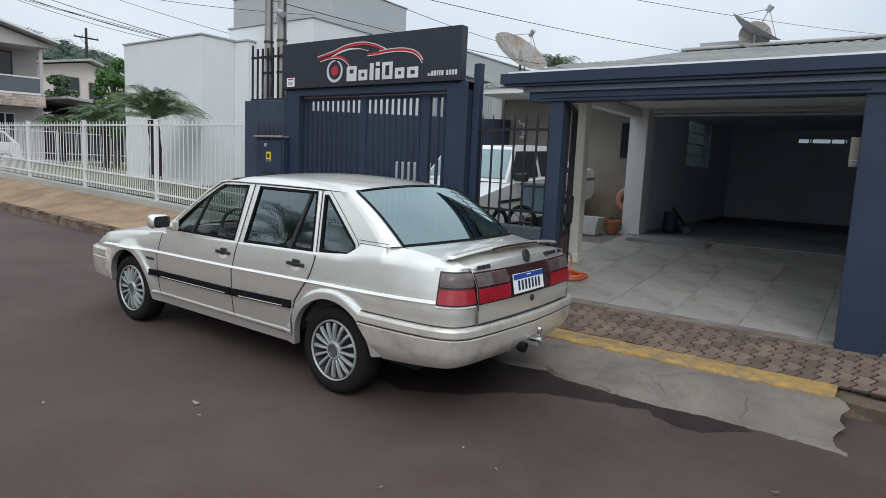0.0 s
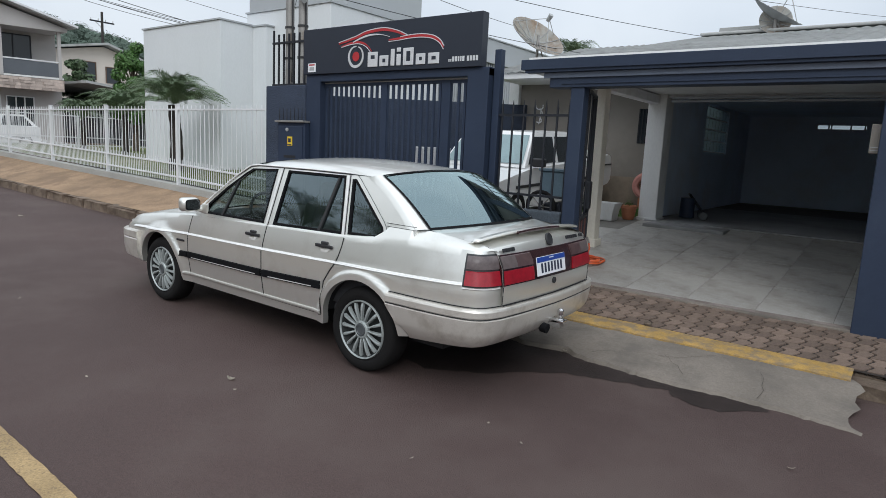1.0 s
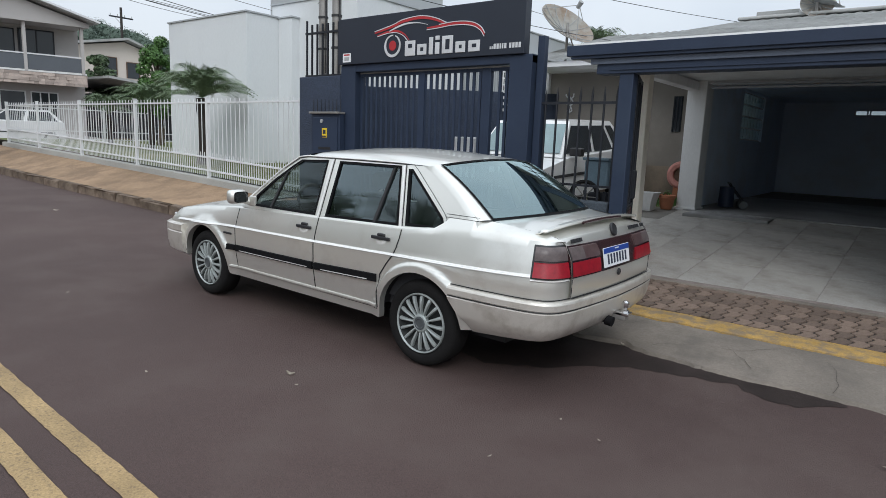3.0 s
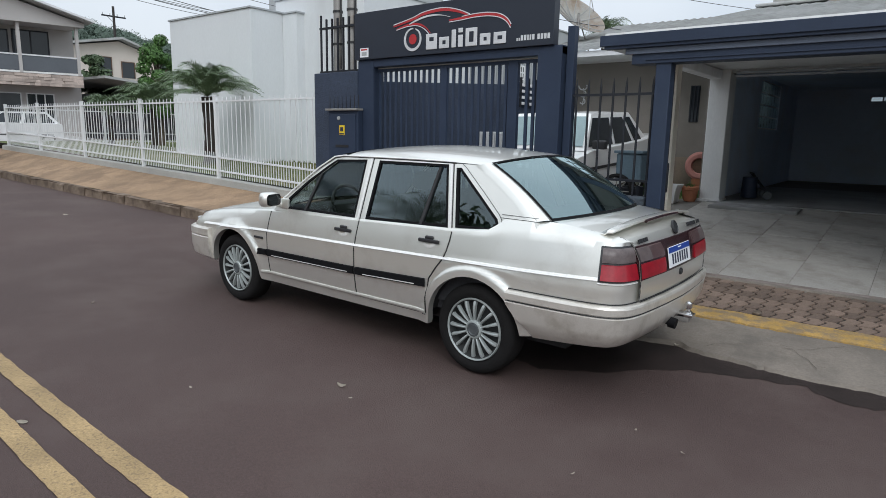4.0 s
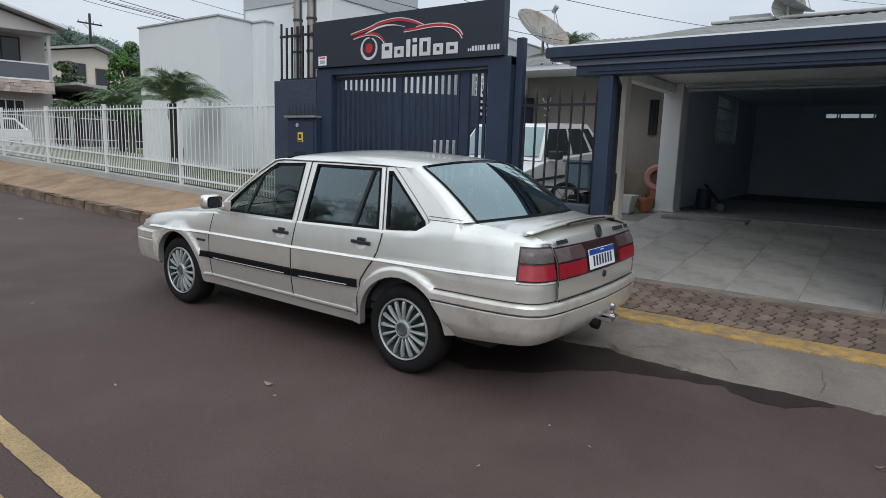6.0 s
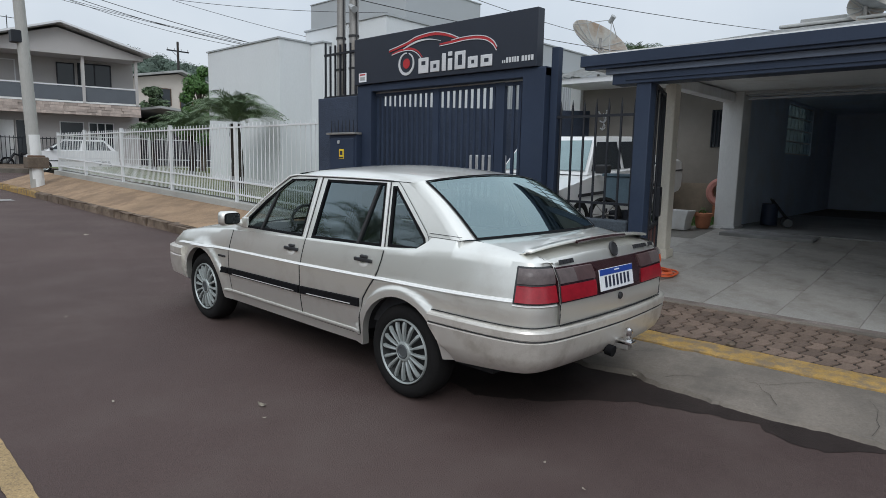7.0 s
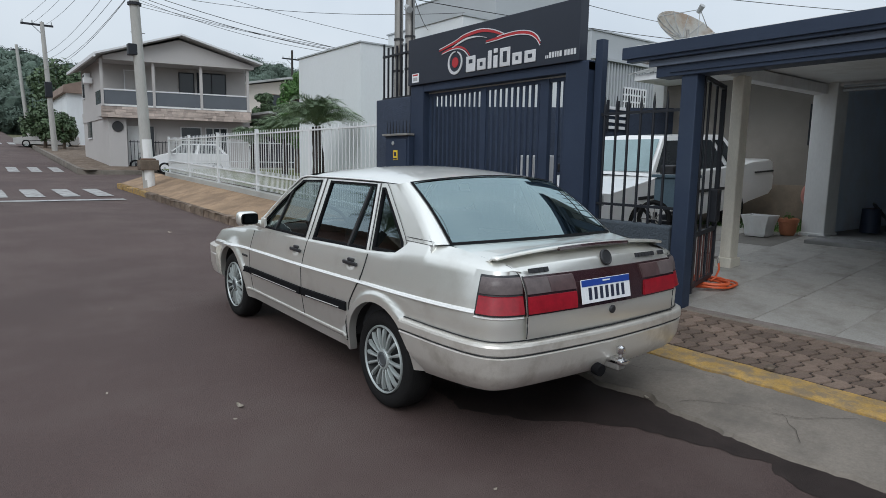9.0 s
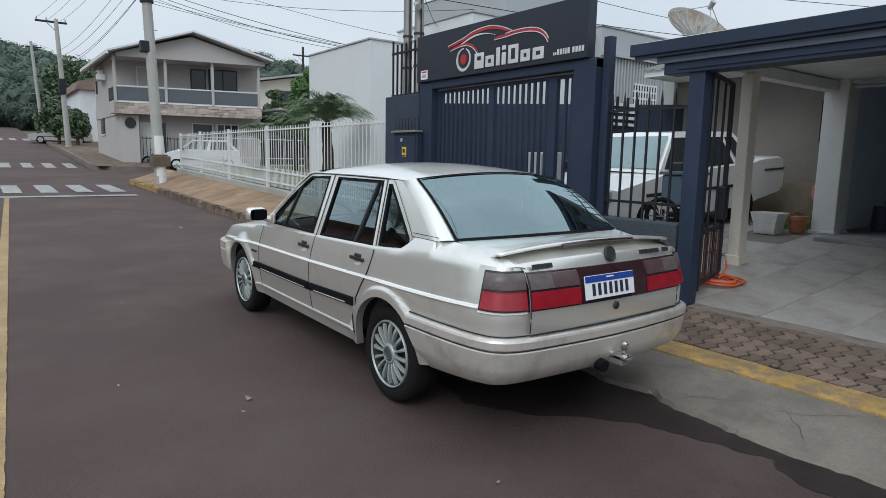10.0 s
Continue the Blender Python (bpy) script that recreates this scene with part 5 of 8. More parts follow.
meter = thing("meter_box", "dark metal electricity meter box with a yellow warning label", "meter box", (-4.20, 2.93, 1.52))
part("case", boxed(-0.29, 0.29, -0.085, 0.005, -0.42, 0.30, bevel=0.008), M["navy"], meter)
part("lid", boxed(-0.25, 0.25, -0.10, -0.083, -0.38, 0.25, bevel=0.006), M["navy"], meter)
part("ledge", boxed(-0.305, 0.305, -0.13, 0.0, 0.30, 0.328, bevel=0.004), M["steel"], meter, "thin metal ledge")
part("warning_label", boxed(-0.05, 0.05, -0.106, -0.10, -0.025, 0.105), M["tag_yellow"], meter, "yellow label with dark bars")
part("label_bar", boxed(-0.03, 0.025, -0.1085, -0.106, 0.025, 0.08), M["bar_dark"], meter)
part("label_bar", boxed(-0.045, 0.04, -0.1085, -0.106, -0.018, 0.0), M["bar_dark"], meter)
part("vent_slot", boxed(-0.13, 0.12, -0.105, -0.10, -0.19, -0.155), M["rubber"], meter)
part("spy_glass", lathe(bmesh.new(), [(0.026, 0.0), (0.026, -0.012), (0.0, -0.014)], "y", 16, (-0.06, -0.10, 0.20)), M["dish_grey"], meter, smooth=True)
for k in range(8):
    x = -0.28 + 0.08 * k
    part("spike", rod(bmesh.new(), (x, -0.06, 0.325), (x, -0.06, 0.50), 0.008, 0.004, 6), M["iron"], meter)

for x, z0, r, name in ((-4.55, 2.30, 0.062, "service_pole"), (-4.27, 1.93, 0.066, "service_pole")):
    sp = thing(name, "weathered galvanised service pole strapped to the front wall", "pole", (x, 3.10, 0))
    part("shaft", rod(bmesh.new(), (0, 0, z0), (0, 0, 6.0), r, r * 0.95, 14), M["steel"], sp, smooth=True)
    for z in (2.72, 3.15, 3.9):
        part("strap", lathe(bmesh.new(), [(r + 0.001, z), (r + 0.008, z), (r + 0.008, z + 0.03), (r + 0.001, z + 0.03)], "z", 14), M["plastic"], sp)
    part("service_cable", tube(bmesh.new(), [(0.075, -0.02, z0 + 0.1), (0.08, -0.02, 3.0), (0.07, -0.02, 5.6)], 0.012), M["cable"], sp)
    if x > -4.4:
        part("conduit_end", rod(bmesh.new(), (0.0, -0.07, 1.95), (0.0, -0.07, 2.16), 0.03, 0.03, 10), M["white_metal"], sp, "short white conduit", smooth=True)
        part("insulator", rod(bmesh.new(), (0.02, -0.08, 3.55), (0.16, -0.12, 3.48), 0.03, 0.045, 10), M["dish_grey"], sp, smooth=True)

# gate portal and sign
for x0, x1 in ((-4.0, -3.72), (-1.285, -1.0)):
    slab_thing("gate_post", (x0, x1, 2.94, 3.14, 0.15, 2.46), M["navy"], "dark navy steel gate post", "gate post", bevel=0.006)
slab_thing("gate_header", (-4.0, -1.0, 2.945, 3.135, 2.375, 2.47), M["navy"], "dark navy beam over the gate", "beam", bevel=0.006)
sign = thing("shop_sign", "black shop sign with a red car outline and silver shapes", "sign", (0, 0, 0))
part("panel", boxed(-4.02, -1.09, 2.905, 3.02, 2.472, 3.058, bevel=0.004), M["sign"], sign)
for x in (-3.6, -2.5, -1.4):
    part("brace", rod(bmesh.new(), (x, 3.02, 2.9), (x, 3.35, 2.45), 0.015, 0.015, 6), M["iron"], sign)


def smooth_line(pts, steps=8):
    out = []
    v = [Vector(p) for p in pts]
    for i in range(len(v) - 1):
        p0, p1, p2, p3 = v[max(i - 1, 0)], v[i], v[i + 1], v[min(i + 2, len(v) - 1)]
        for k in range(steps):
            f = k / steps
            out.append(0.5 * ((2 * p1) + (-p0 + p2) * f + (2 * p0 - 5 * p1 + 4 * p2 - p3) * f * f + (-p0 + 3 * p1 - 3 * p2 + p3) * f ** 3))
    return out + [v[-1]]


def ribbon(line, width, y0, y1):
    """A raised flat ribbon on a wall that faces -y, along an (x, z) line; width is a function of 0..1."""
    bm = bmesh.new()
    pts = smooth_line(line)
    rows = []
    for i, p in enumerate(pts):
        d = (pts[min(i + 1, len(pts) - 1)] - pts[max(i - 1, 0)]).normalized()
        n = Vector((-d.y, d.x)) * width(i / (len(pts) - 1)) / 2
        a, b = p - n, p + n
        rows.append([(a.x, y1, a.y), (a.x, y0, a.y), (b.x, y0, b.y), (b.x, y1, b.y)])
    loft(bm, rows)
    bmesh.ops.recalc_face_normals(bm, faces=bm.faces[:])
    return bm


swoop = [(-3.33, 2.835), (-3.02, 2.895), (-2.84, 2.945), (-2.56, 2.965), (-2.34, 2.925), (-2.16, 2.855)]
part("outline_red", ribbon(swoop, lambda f: 0.010 + 0.026 * math.sin(math.pi * min(1, f * 0.9 + 0.05)), 2.899, 2.906), M["sign_red"], sign, "red car outline")
part("outline_silver", ribbon([(x, z + 0.020) for x, z in swoop], lambda f: 0.010, 2.897, 2.906), M["letter"], sign)
tail_line = [(-2.46, 2.835), (-2.28, 2.842), (-2.10, 2.855), (-1.92, 2.852), (-1.77, 2.825), (-1.67, 2.77), (-1.615, 2.70)]
part("outline_red", ribbon(tail_line, lambda f: 0.012 + 0.030 * math.sin(math.pi * f), 2.899, 2.906), M["sign_red"], sign, "red car outline")
part("outline_silver", ribbon([(x + 0.006, z + 0.018) for x, z in tail_line[1:]], lambda f: 0.009, 2.897, 2.906), M["letter"], sign)
part("outline_silver", ribbon([(x, z - 0.020) for x, z in tail_line], lambda f: 0.009, 2.897, 2.906), M["letter"], sign)
part("outline_silver", ribbon([(-3.07, 2.842), (-2.93, 2.885), (-2.78, 2.912), (-2.60, 2.908), (-2.44, 2.872)], lambda f: 0.018 * math.sin(math.pi * min(0.97, f + 0.12)) + 0.004, 2.897, 2.906), M["letter"], sign)
part("outline_red", ribbon([(-3.28, 2.80), (-3.10, 2.835), (-2.94, 2.835), (-2.82, 2.79), (-2.74, 2.715)], lambda f: 0.022 * math.sin(math.pi * min(0.95, f + 0.1)) + 0.004, 2.899, 2.906), M["sign_red"], sign, "red wing arc")
part("outline_silver", ribbon([(-3.28, 2.79), (-3.10, 2.818), (-2.95, 2.816), (-2.84, 2.775), (-2.76, 2.705)], lambda f: 0.009, 2.897, 2.906), M["letter"], sign)
ring = [(-3.015 + 0.125 * math.sin(a), 2.665 + 0.125 * math.cos(a)) for a in np.linspace(0.35, 2 * math.pi + 0.1, 20)]
part("wheel_ring", ribbon(ring, lambda f: 0.012 + 0.022 * math.sin(math.pi * f), 2.897, 2.906), M["letter"], sign, "silver wheel ring")
part("wheel_disc", lathe(bmesh.new(), [(0.0, 2.900), (0.060, 2.900), (0.060, 2.906)], "y", 24, (-3.015, 0, 2.665)), M["sign_red"], sign, "red disc", smooth=False)
for x0, x1, z0, z1 in ((-2.80, -2.635, 2.525, 2.705), (-2.600, -2.455, 2.527, 2.655), (-2.415, -2.355, 2.525, 2.725), (-2.320, -2.255, 2.525, 2.66), (-2.215, -2.055, 2.525, 2.725), (-2.015, -1.875, 2.525, 2.65), (-1.83, -1.67, 2.525, 2.65)):
    part("name_shape", boxed(x0, x1, 2.893, 2.906, z0, z1, bevel=0.005), M["letter"], sign, "plain silver block of the shop name")
    if x1 - x0 > 0.1:
        part("name_counter", boxed(x0 + 0.055, x1 - 0.045, 2.8905, 2.8935, z0 + (0.095 if z1 > 2.7 and x0 < -2.7 else 0.045), z1 - 0.04), M["sign"], sign)
part("name_shape", boxed(-2.318, -2.257, 2.893, 2.906, 2.685, 2.735, bevel=0.005), M["letter"], sign)
x = -1.535
for k, w in enumerate((0.022, 0.022, 0.036, 0.036, 0.026, 0.026, 0.036, 0.02, 0.036, 0.036, 0.036, 0.036)):
    if k != 7:
        part("number_bar", boxed(x, x + w - 0.008, 2.901, 2.906, 2.537, 2.567 if k < 2 else 2.592), M["letter"], sign)
    x += w + 0.004
part("paper_notice", boxed(-3.92, -3.77, 2.899, 2.904, 2.50, 2.615), M["plate_white"], sign, "small white notice with red and dark bars")
part("notice_bar", boxed(-3.90, -3.79, 2.8975, 2.8995, 2.585, 2.603), M["sign_red"], sign)
part("notice_bar", boxed(-3.89, -3.80, 2.8975, 2.8995, 2.52, 2.565), M["dish_grey"], sign)

gate = thing("driveway_gate", "dark navy steel gate of close upright bars, shut", "gate", (0, 3.045, 0))
x = -3.69
while x < -1.29:
    if not (-1.72 < x < -1.55):
        part("bar", boxed(x - 0.017, x + 0.017, -0.012, 0.012, 0.34, 2.325), M["navy"], gate)
    x += 0.093 if x < -1.6 else 0.088
part("leaf_post", boxed(-1.70, -1.575, -0.03, 0.03, 0.32, 2.36, bevel=0.005), M["navy"], gate)
part("leaf_post", boxed(-2.66, -2.57, -0.028, 0.028, 0.32, 2.34, bevel=0.005), M["navy"], gate)
for z in (0.36, 1.05, 2.335):
    part("rail", boxed(-3.72, -1.285, -0.02, 0.02, z - 0.02, z + 0.02), M["navy"], gate)
part("top_track", boxed(-3.70, -1.30, -0.03, -0.02, 2.352, 2.366), M["steel"], gate, "pale guide track")
part("hinge_case", boxed(-3.80, -3.66, -0.04, 0.03, 1.0, 1.3, bevel=0.01), M["navy"], gate)

slab_thing("slim_post", (-0.985, -0.90, 3.02, 3.10, 0.25, 2.66), M["navy"], "slim dark steel post beside the gate", "post", bevel=0.004)
slab_thing("low_wall", (-0.985, -0.03, 2.96, 3.14, 0.1, 0.945), M["grey_rough"], "low blue-grey roughcast wall under the railing", "wall", bevel=0.015)
rail2 = thing("pointed_railing", "black iron railing with pointed bars on the low wall", "railing", (0, 3.05, 0))
for k in range(7):
    x = -0.86 + 0.135 * k
    part("bar", rod(bmesh.new(), (x, 0, 0.93), (x, 0, 2.03), 0.0125, 0.0125, 8), M["iron"], rail2)
    part("spike", rod(bmesh.new(), (x, 0, 2.03), (x, 0, 2.12), 0.0125, 0.002, 8), M["iron"], rail2)
for z in (1.10, 1.955):
    part("rail", boxed(-0.93, -0.03, -0.013, 0.013, z - 0.012, z + 0.012), M["iron"], rail2)

# pillars and beams of the garage front
slab_thing("garage_pillar", (-0.005, 0.140, 2.95, 3.07, 0.12, 2.24), M["navy"], "dark navy square pillar of the garage front", "pillar", bevel=0.008)
slab_thing("garage_pillar", (2.63, 2.955, 2.95, 3.25, 0.05, 2.24), M["navy"], "dark navy square pillar of the garage front", "pillar", bevel=0.008)
slab_thing("wall_side", (2.955, 9.0, 2.98, 3.2, 0.0, 2.4), M["navy_rough"], "dark blue roughcast wall beside the garage", "wall")
slab_thing("door_track", (-0.24, 9.0, 2.93, 3.13, 2.225, 2.374), M["navy"], "dark navy beam over the garage opening", "beam", bevel=0.006)
slab_thing("beam_strip", (-0.30, 9.0, 2.905, 2.932, 2.318, 2.371), M["beam"], "grey-blue painted strip along the garage beam", "trim", bevel=0.004)
slab_thing("track_rib", (-0.10, 2.66, 2.918, 2.932, 2.258, 2.270), M["navy"], "thin rib along the garage beam", "trim")
slab_thing("fascia", (-0.50, 9.0, 2.86, 2.945, 2.372, 2.46), M["navy"], "dark navy fascia board under the garage roof", "fascia", bevel=0.004)
slab_thing("fascia", (-0.54, 9.0, 2.84, 2.90, 2.40, 2.502), M["navy"], "dark navy upper fascia board under the garage roof", "fascia", bevel=0.004)
# folded-in gate leaf behind the pillar
leaf = thing("open_gate_leaf", "black barred gate leaf standing open behind the pillar", "gate", (0.115, 3.09, 0), turn=18)
for k in range(2):
    y = 0.26 + 0.30 * k
    part("bar", rod(bmesh.new(), (0, y, 0.42), (0, y, 2.20), 0.012, 0.012, 8), M["iron"], leaf)
for k in range(7):
    y = 0.12 + 0.11 * k
    part("lower_bar", rod(bmesh.new(), (0.0, y, 0.42), (0.0, y, 0.86), 0.009, 0.009, 6), M["rust"], leaf, "rust-brown short bar")
part("frame_post", boxed(-0.02, 0.02, 0.0, 0.05, 0.36, 2.24, bevel=0.004), M["iron"], leaf)
part("frame_post", boxed(-0.02, 0.02, 0.84, 0.89, 0.42, 2.24, bevel=0.004), M["iron"], leaf)
for z0, z1 in ((0.40, 0.44), (0.86, 0.90), (2.20, 2.24)):
    part("rail", boxed(-0.016, 0.016, 0.05, 0.84, z0, z1), M["iron"], leaf)
part("lock_case", boxed(-0.035, 0.035, 0.74, 0.93, 0.94, 1.26, bevel=0.012), M["iron"], leaf, "black lock case")

# carport columns and beams
slab_thing("carport_column", (-0.45, -0.325, 4.60, 4.76, 0.30, 2.42), M["cream_col"], "cream painted square column", "column", bevel=0.012)
slab_thing("column_foot", (-0.475, -0.30, 4.575, 4.785, 0.30, 0.50), M["cream_col"], "stained cream foot of the column", "column", bevel=0.01)
slab_thing("garage_column", (-0.575, -0.29, 6.85, 7.20, 0.55, 2.58), M["white_col"], "off-white painted column at the garage mouth", "column", bevel=0.012)
slab_thing("column_foot", (-0.595, -0.27, 6.82, 7.21, 0.55, 0.645), M["white_col"], "off-white foot of the column", "column", bevel=0.01)
slab_thing("carport_beam", (-0.56, -0.40, 3.16, 6.84, 2.405, 2.53), M["white_col"], "off-white beam along the carport", "beam", bevel=0.006)
slab_thing("garage_lintel", (-0.62, 2.95, 6.90, 7.20, 2.50, 2.68), M["white_col"], "off-white lintel over the garage mouth", "beam", bevel=0.006)
for z in (2.44, 2.49):
    slab_thing("roller_rail", (-0.22, 2.70, 6.82, 6.87, z - 0.015, z + 0.012), M["grey_wall"], "grey metal rail of the roller door", "rail")
slab_thing("carport_ceiling", (-0.62, 9.0, 3.14, 6.95, 2.545, 2.57), M["white_col"], "grey sheet ceiling of the carport", "ceiling")
slab_thing("wall_east", (2.955, 3.12, 3.25, 13.5, 0.2, 2.7), M["dark_inside"], "grey painted side wall of the garage", "wall")
bm = bmesh.new()
box(bm, -0.60, -0.44, 7.22, 9.72, 0.4, 2.7)
box(bm, -0.60, -0.44, 11.50, 13.5, 0.4, 2.7)
box(bm, -0.60, -0.44, 9.72, 11.50, 0.4, 1.75)
box(bm, -0.60, -0.44, 9.72, 11.50, 2.64, 2.7)
tagged(part("wall_west", bm, M["dark_inside"]), "grey painted side wall of the garage with a glass-block window", "wall", kind="structure")
bm = bmesh.new()
box(bm, -0.44, 2.955, 13.5, 13.65, 0.4, 2.40)
box(bm, -0.44, 0.95, 13.5, 13.65, 2.40, 2.52)
box(bm, 1.90, 2.955, 13.5, 13.65, 2.40, 2.52)
box(bm, -0.44, 2.955, 13.5, 13.65, 2.52, 2.75)
tagged(part("wall_back", bm, M["dark_inside"]), "grey back wall of the garage with a narrow slot window", "wall", kind="structure")
slot = thing("window_1", "narrow slot window high in the garage wall", "window", (0, 13.55, 0), kind="structure")
for x in (0.95, 1.18, 1.23, 1.60, 1.86):
    part("window_bar", boxed(x, x + 0.03, -0.06, -0.03, 2.40, 2.52), M["white_metal"], slot)
part("window_frame", boxed(0.95, 1.90, -0.06, -0.03, 2.40, 2.418), M["white_metal"], slot)
part("window_frame", boxed(0.95, 1.90, -0.06, -0.03, 2.502, 2.52), M["white_metal"], slot)
part("window_pane", boxed(0.95, 1.90, 0.0, 0.01, 2.40, 2.52), M["slot_glass"], slot)
slab_thing("garage_ceiling", (-0.60, 3.12, 6.95, 13.65, 2.69, 2.75), M["dark_inside"], "dim grey ceiling of the garage", "ceiling")
slab_thing("garage_floor", (-0.44, 2.955, 6.75, 13.5, 0.35, 0.618), M["garage_floor"], "cement floor of the garage", "floor", bevel=0.006)
slab_thing("entry_ramp", (-0.30, 0.85, 6.30, 6.85, 0.45, 0.605), M["garage_floor"], "cement step slab at the garage mouth", "step", bevel=0.012)

# glass-block window in the garage side
blocks = thing("window_2", "pale glass-block window in the garage wall", "window", (-0.50, 9.72, 0), kind="structure")
for a in range(7):
    for b in range(4):
        block = part("glass_block", boxed(-0.05, 0.05, a * 0.2543 + 0.006, a * 0.2543 + 0.240, 1.775 + b * 0.217, 1.968 + b * 0.217, bevel=0.012), M["glass_block"], blocks)
        block.visible_shadow = False
for b in range(5):
    part("mortar_joint", boxed(-0.03, 0.03, 0.0, 1.78, 1.752 + b * 0.217, 1.773 + b * 0.217), M["white_col"], blocks)

# roofs
def corrugated(name, x0, x1, y0, z0, y1, z1, label, material=None, pitch=0.177, amp=0.011):
    bm = bmesh.new()
    rows = []
    n = int((x1 - x0) / pitch * 6)
    for k in range(5):
        f = k / 4
        rows.append([(x0 + (x1 - x0) * i / n, y0 + (y1 - y0) * f, z0 + (z1 - z0) * f + amp * math.cos(2 * math.pi * i / 6)) for i in range(n + 1)])
    loft(bm, rows)
    bmesh.ops.solidify(bm, geom=bm.faces[:], thickness=0.012)
    return tagged(part(name, bm, material or M["roof_sheet"], smooth=True, angle=60), label, "roof", kind="structure")


corrugated("garage_roof", -0.53, 9.0, 2.905, 2.474, 9.4, 3.83, "weathered fibre-cement roof sheets over the garage")
corrugated("garage_roof_back", -0.55, 9.0, 9.4, 3.83, 13.75, 2.9, "weathered fibre-cement roof sheets on the far slope")
corrugated("house_roof", -4.25, -1.55, 7.9, 3.12, 12.0, 4.22, "weathered fibre-cement roof sheets of the house")
slab_thing("ridge_cap", (-0.6, 9.0, 9.25, 9.55, 3.825, 3.88), M["roof_sheet"], "fibre-cement ridge capping", "roof", bevel=0.02)
slab_thing("eave_board", (-4.12, -0.62, 7.95, 8.0, 3.0, 3.10), M["white_metal"], "white painted eave board of the house", "fascia", bevel=0.004)
slab_thing("eave_soffit", (-4.12, -0.62, 8.0, 9.0, 3.0, 3.02), M["white_col"], "pale soffit under the eave", "ceiling")
slab_thing("house_wall_front", (-4.30, -0.60, 9.0, 9.2, 0.4, 3.05), M["taupe"], "taupe painted house wall behind the porch", "wall")
slab_thing("house_corner_pillar", (-4.36, -4.12, 8.9, 9.02, 0.4, 3.2), M["white_col"], "pale corner pillar of the house wall", "pillar", bevel=0.01)
slab_thing("wall_base", (-3.4, -0.70, 8.988, 9.0, 0.5, 1.2), M["dado"], "tan lower band of the taupe house wall", "wall")
slab_thing("house_wall_side", (-0.70, -0.60, 7.25, 9.0, 0.4, 2.7), M["taupe"], "taupe painted return wall beside the garage", "wall")
slab_thing("house_body", (-4.30, -0.62, 13.7, 14.2, 0.4, 2.9), M["cream"], "cream rear wall of the house", "wall")
h_win = thing("window_3", "small dark window with bars in the taupe wall", "window", (-1.40, 9.0, 0), kind="structure")
part("pane", boxed(-0.085, 0.085, -0.02, 0.0, 1.85, 2.50), M["dark_glass"], h_win)
for k in range(3):
    part("window_bar", boxed(-0.07 + 0.06 * k, -0.055 + 0.06 * k, -0.05, -0.035, 1.85, 2.50), M["iron"], h_win)
ornament = thing("wall_ornament", "small white scrolled wall ornament on the taupe wall", "ornament", (-3.62, 8.98, 2.42))
for k in range(3):
    z, r = 0.14 - 0.15 * k, 0.075 - 0.012 * k
    part("scroll", tube(bmesh.new(), [(r * math.cos(a) * (1 - a / 9), -0.02, z + r * math.sin(a)) for a in np.linspace(-2.6 if k else -3.3, 1.0 if k else 0.3, 14)], 0.013), M["white_metal"], ornament)
part("stem", tube(bmesh.new(), [(0.0, -0.018, 0.10), (0.03, -0.018, -0.05), (-0.01, -0.018, -0.24)], 0.010), M["white_metal"], ornament)
slab_thing("skirting_strip", (-0.9, 3.0, 2.955, 3.07, 0.05, 0.253), M["slab"], "worn cement threshold strip of the driveway", "threshold", bevel=0.01)

# boundary wall along the driveway, rising with it
bm = bmesh.new()
prism(bm, [(3.16, 0.2), (13.5, 0.4), (13.5, 2.86), (3.16, 2.22)], -4.10, -3.95, "x")
tagged(part("boundary_wall", bm, M["navy_rough"]), "dark navy roughcast boundary wall along the driveway", "wall", kind="structure")


# ---- white building and fence next door ----
def building(name, x0, x1, y0, y1, z0, z1, material, label, cap=True):
    ob = tagged(part(name, boxed(x0, x1, y0, y1, z0, z1, bevel=0.01), material), label, "building", kind="structure")
    if cap:
        part("coping", boxed(x0 - 0.03, x1 + 0.03, y0 - 0.03, y1 + 0.03, z1, z1 + 0.035), M["grey_wall"], ob, "thin grey metal coping")
    return ob


building("white_annex", -13.80, -10.36, 5.83, 9.5, 0.4, 4.27, M["white_wall"], "plain white rendered wing of the modern house next door")
building("white_annex_step", -10.357, -9.85, 6.72, 9.5, 0.4, 4.25, M["white_wall"], "plain white rendered recess of the modern house")
building("white_house", -10.9, -7.89, 6.95, 10.95, 0.4, 4.64, M["white_wall"], "taller white rendered block of the modern house next door")
building("white_tower", -19.0, -13.5, 12.9, 16.9, 0.4, 7.6, M["grey_wall"], "tall light-grey block behind the white house")
grey = building("grey_annex", -10.5, -7.70, 11.0, 17.5, 0.4, 4.87, M["grey_wall"], "light-grey building behind the driveway with ribbed cladding")
part("ledge", boxed(-7.70, -7.58, 11.0, 17.5, 4.16, 4.23), M["grey_wall"], grey, "thin ledge above the cladding")
for k in range(50):
    y = 11.05 + 0.125 * k
    part("cladding_rib", boxed(-7.70, -7.655, y, y + 0.055, 2.2, 4.155), M["grey_wall"], grey)
gw = thing("window_4", "window with a white grille in the grey building", "window", (-7.64, 12.83, 3.28), kind="structure")
part("pane", boxed(-0.02, 0.0, -0.48, 0.48, -0.26, 0.26), M["dark_glass"], gw)
for k in range(9):
    part("grille_bar", boxed(0.02, 0.04, -0.49 + 0.1165 * k, -0.45 + 0.1165 * k, -0.29, 0.29), M["white_metal"], gw)
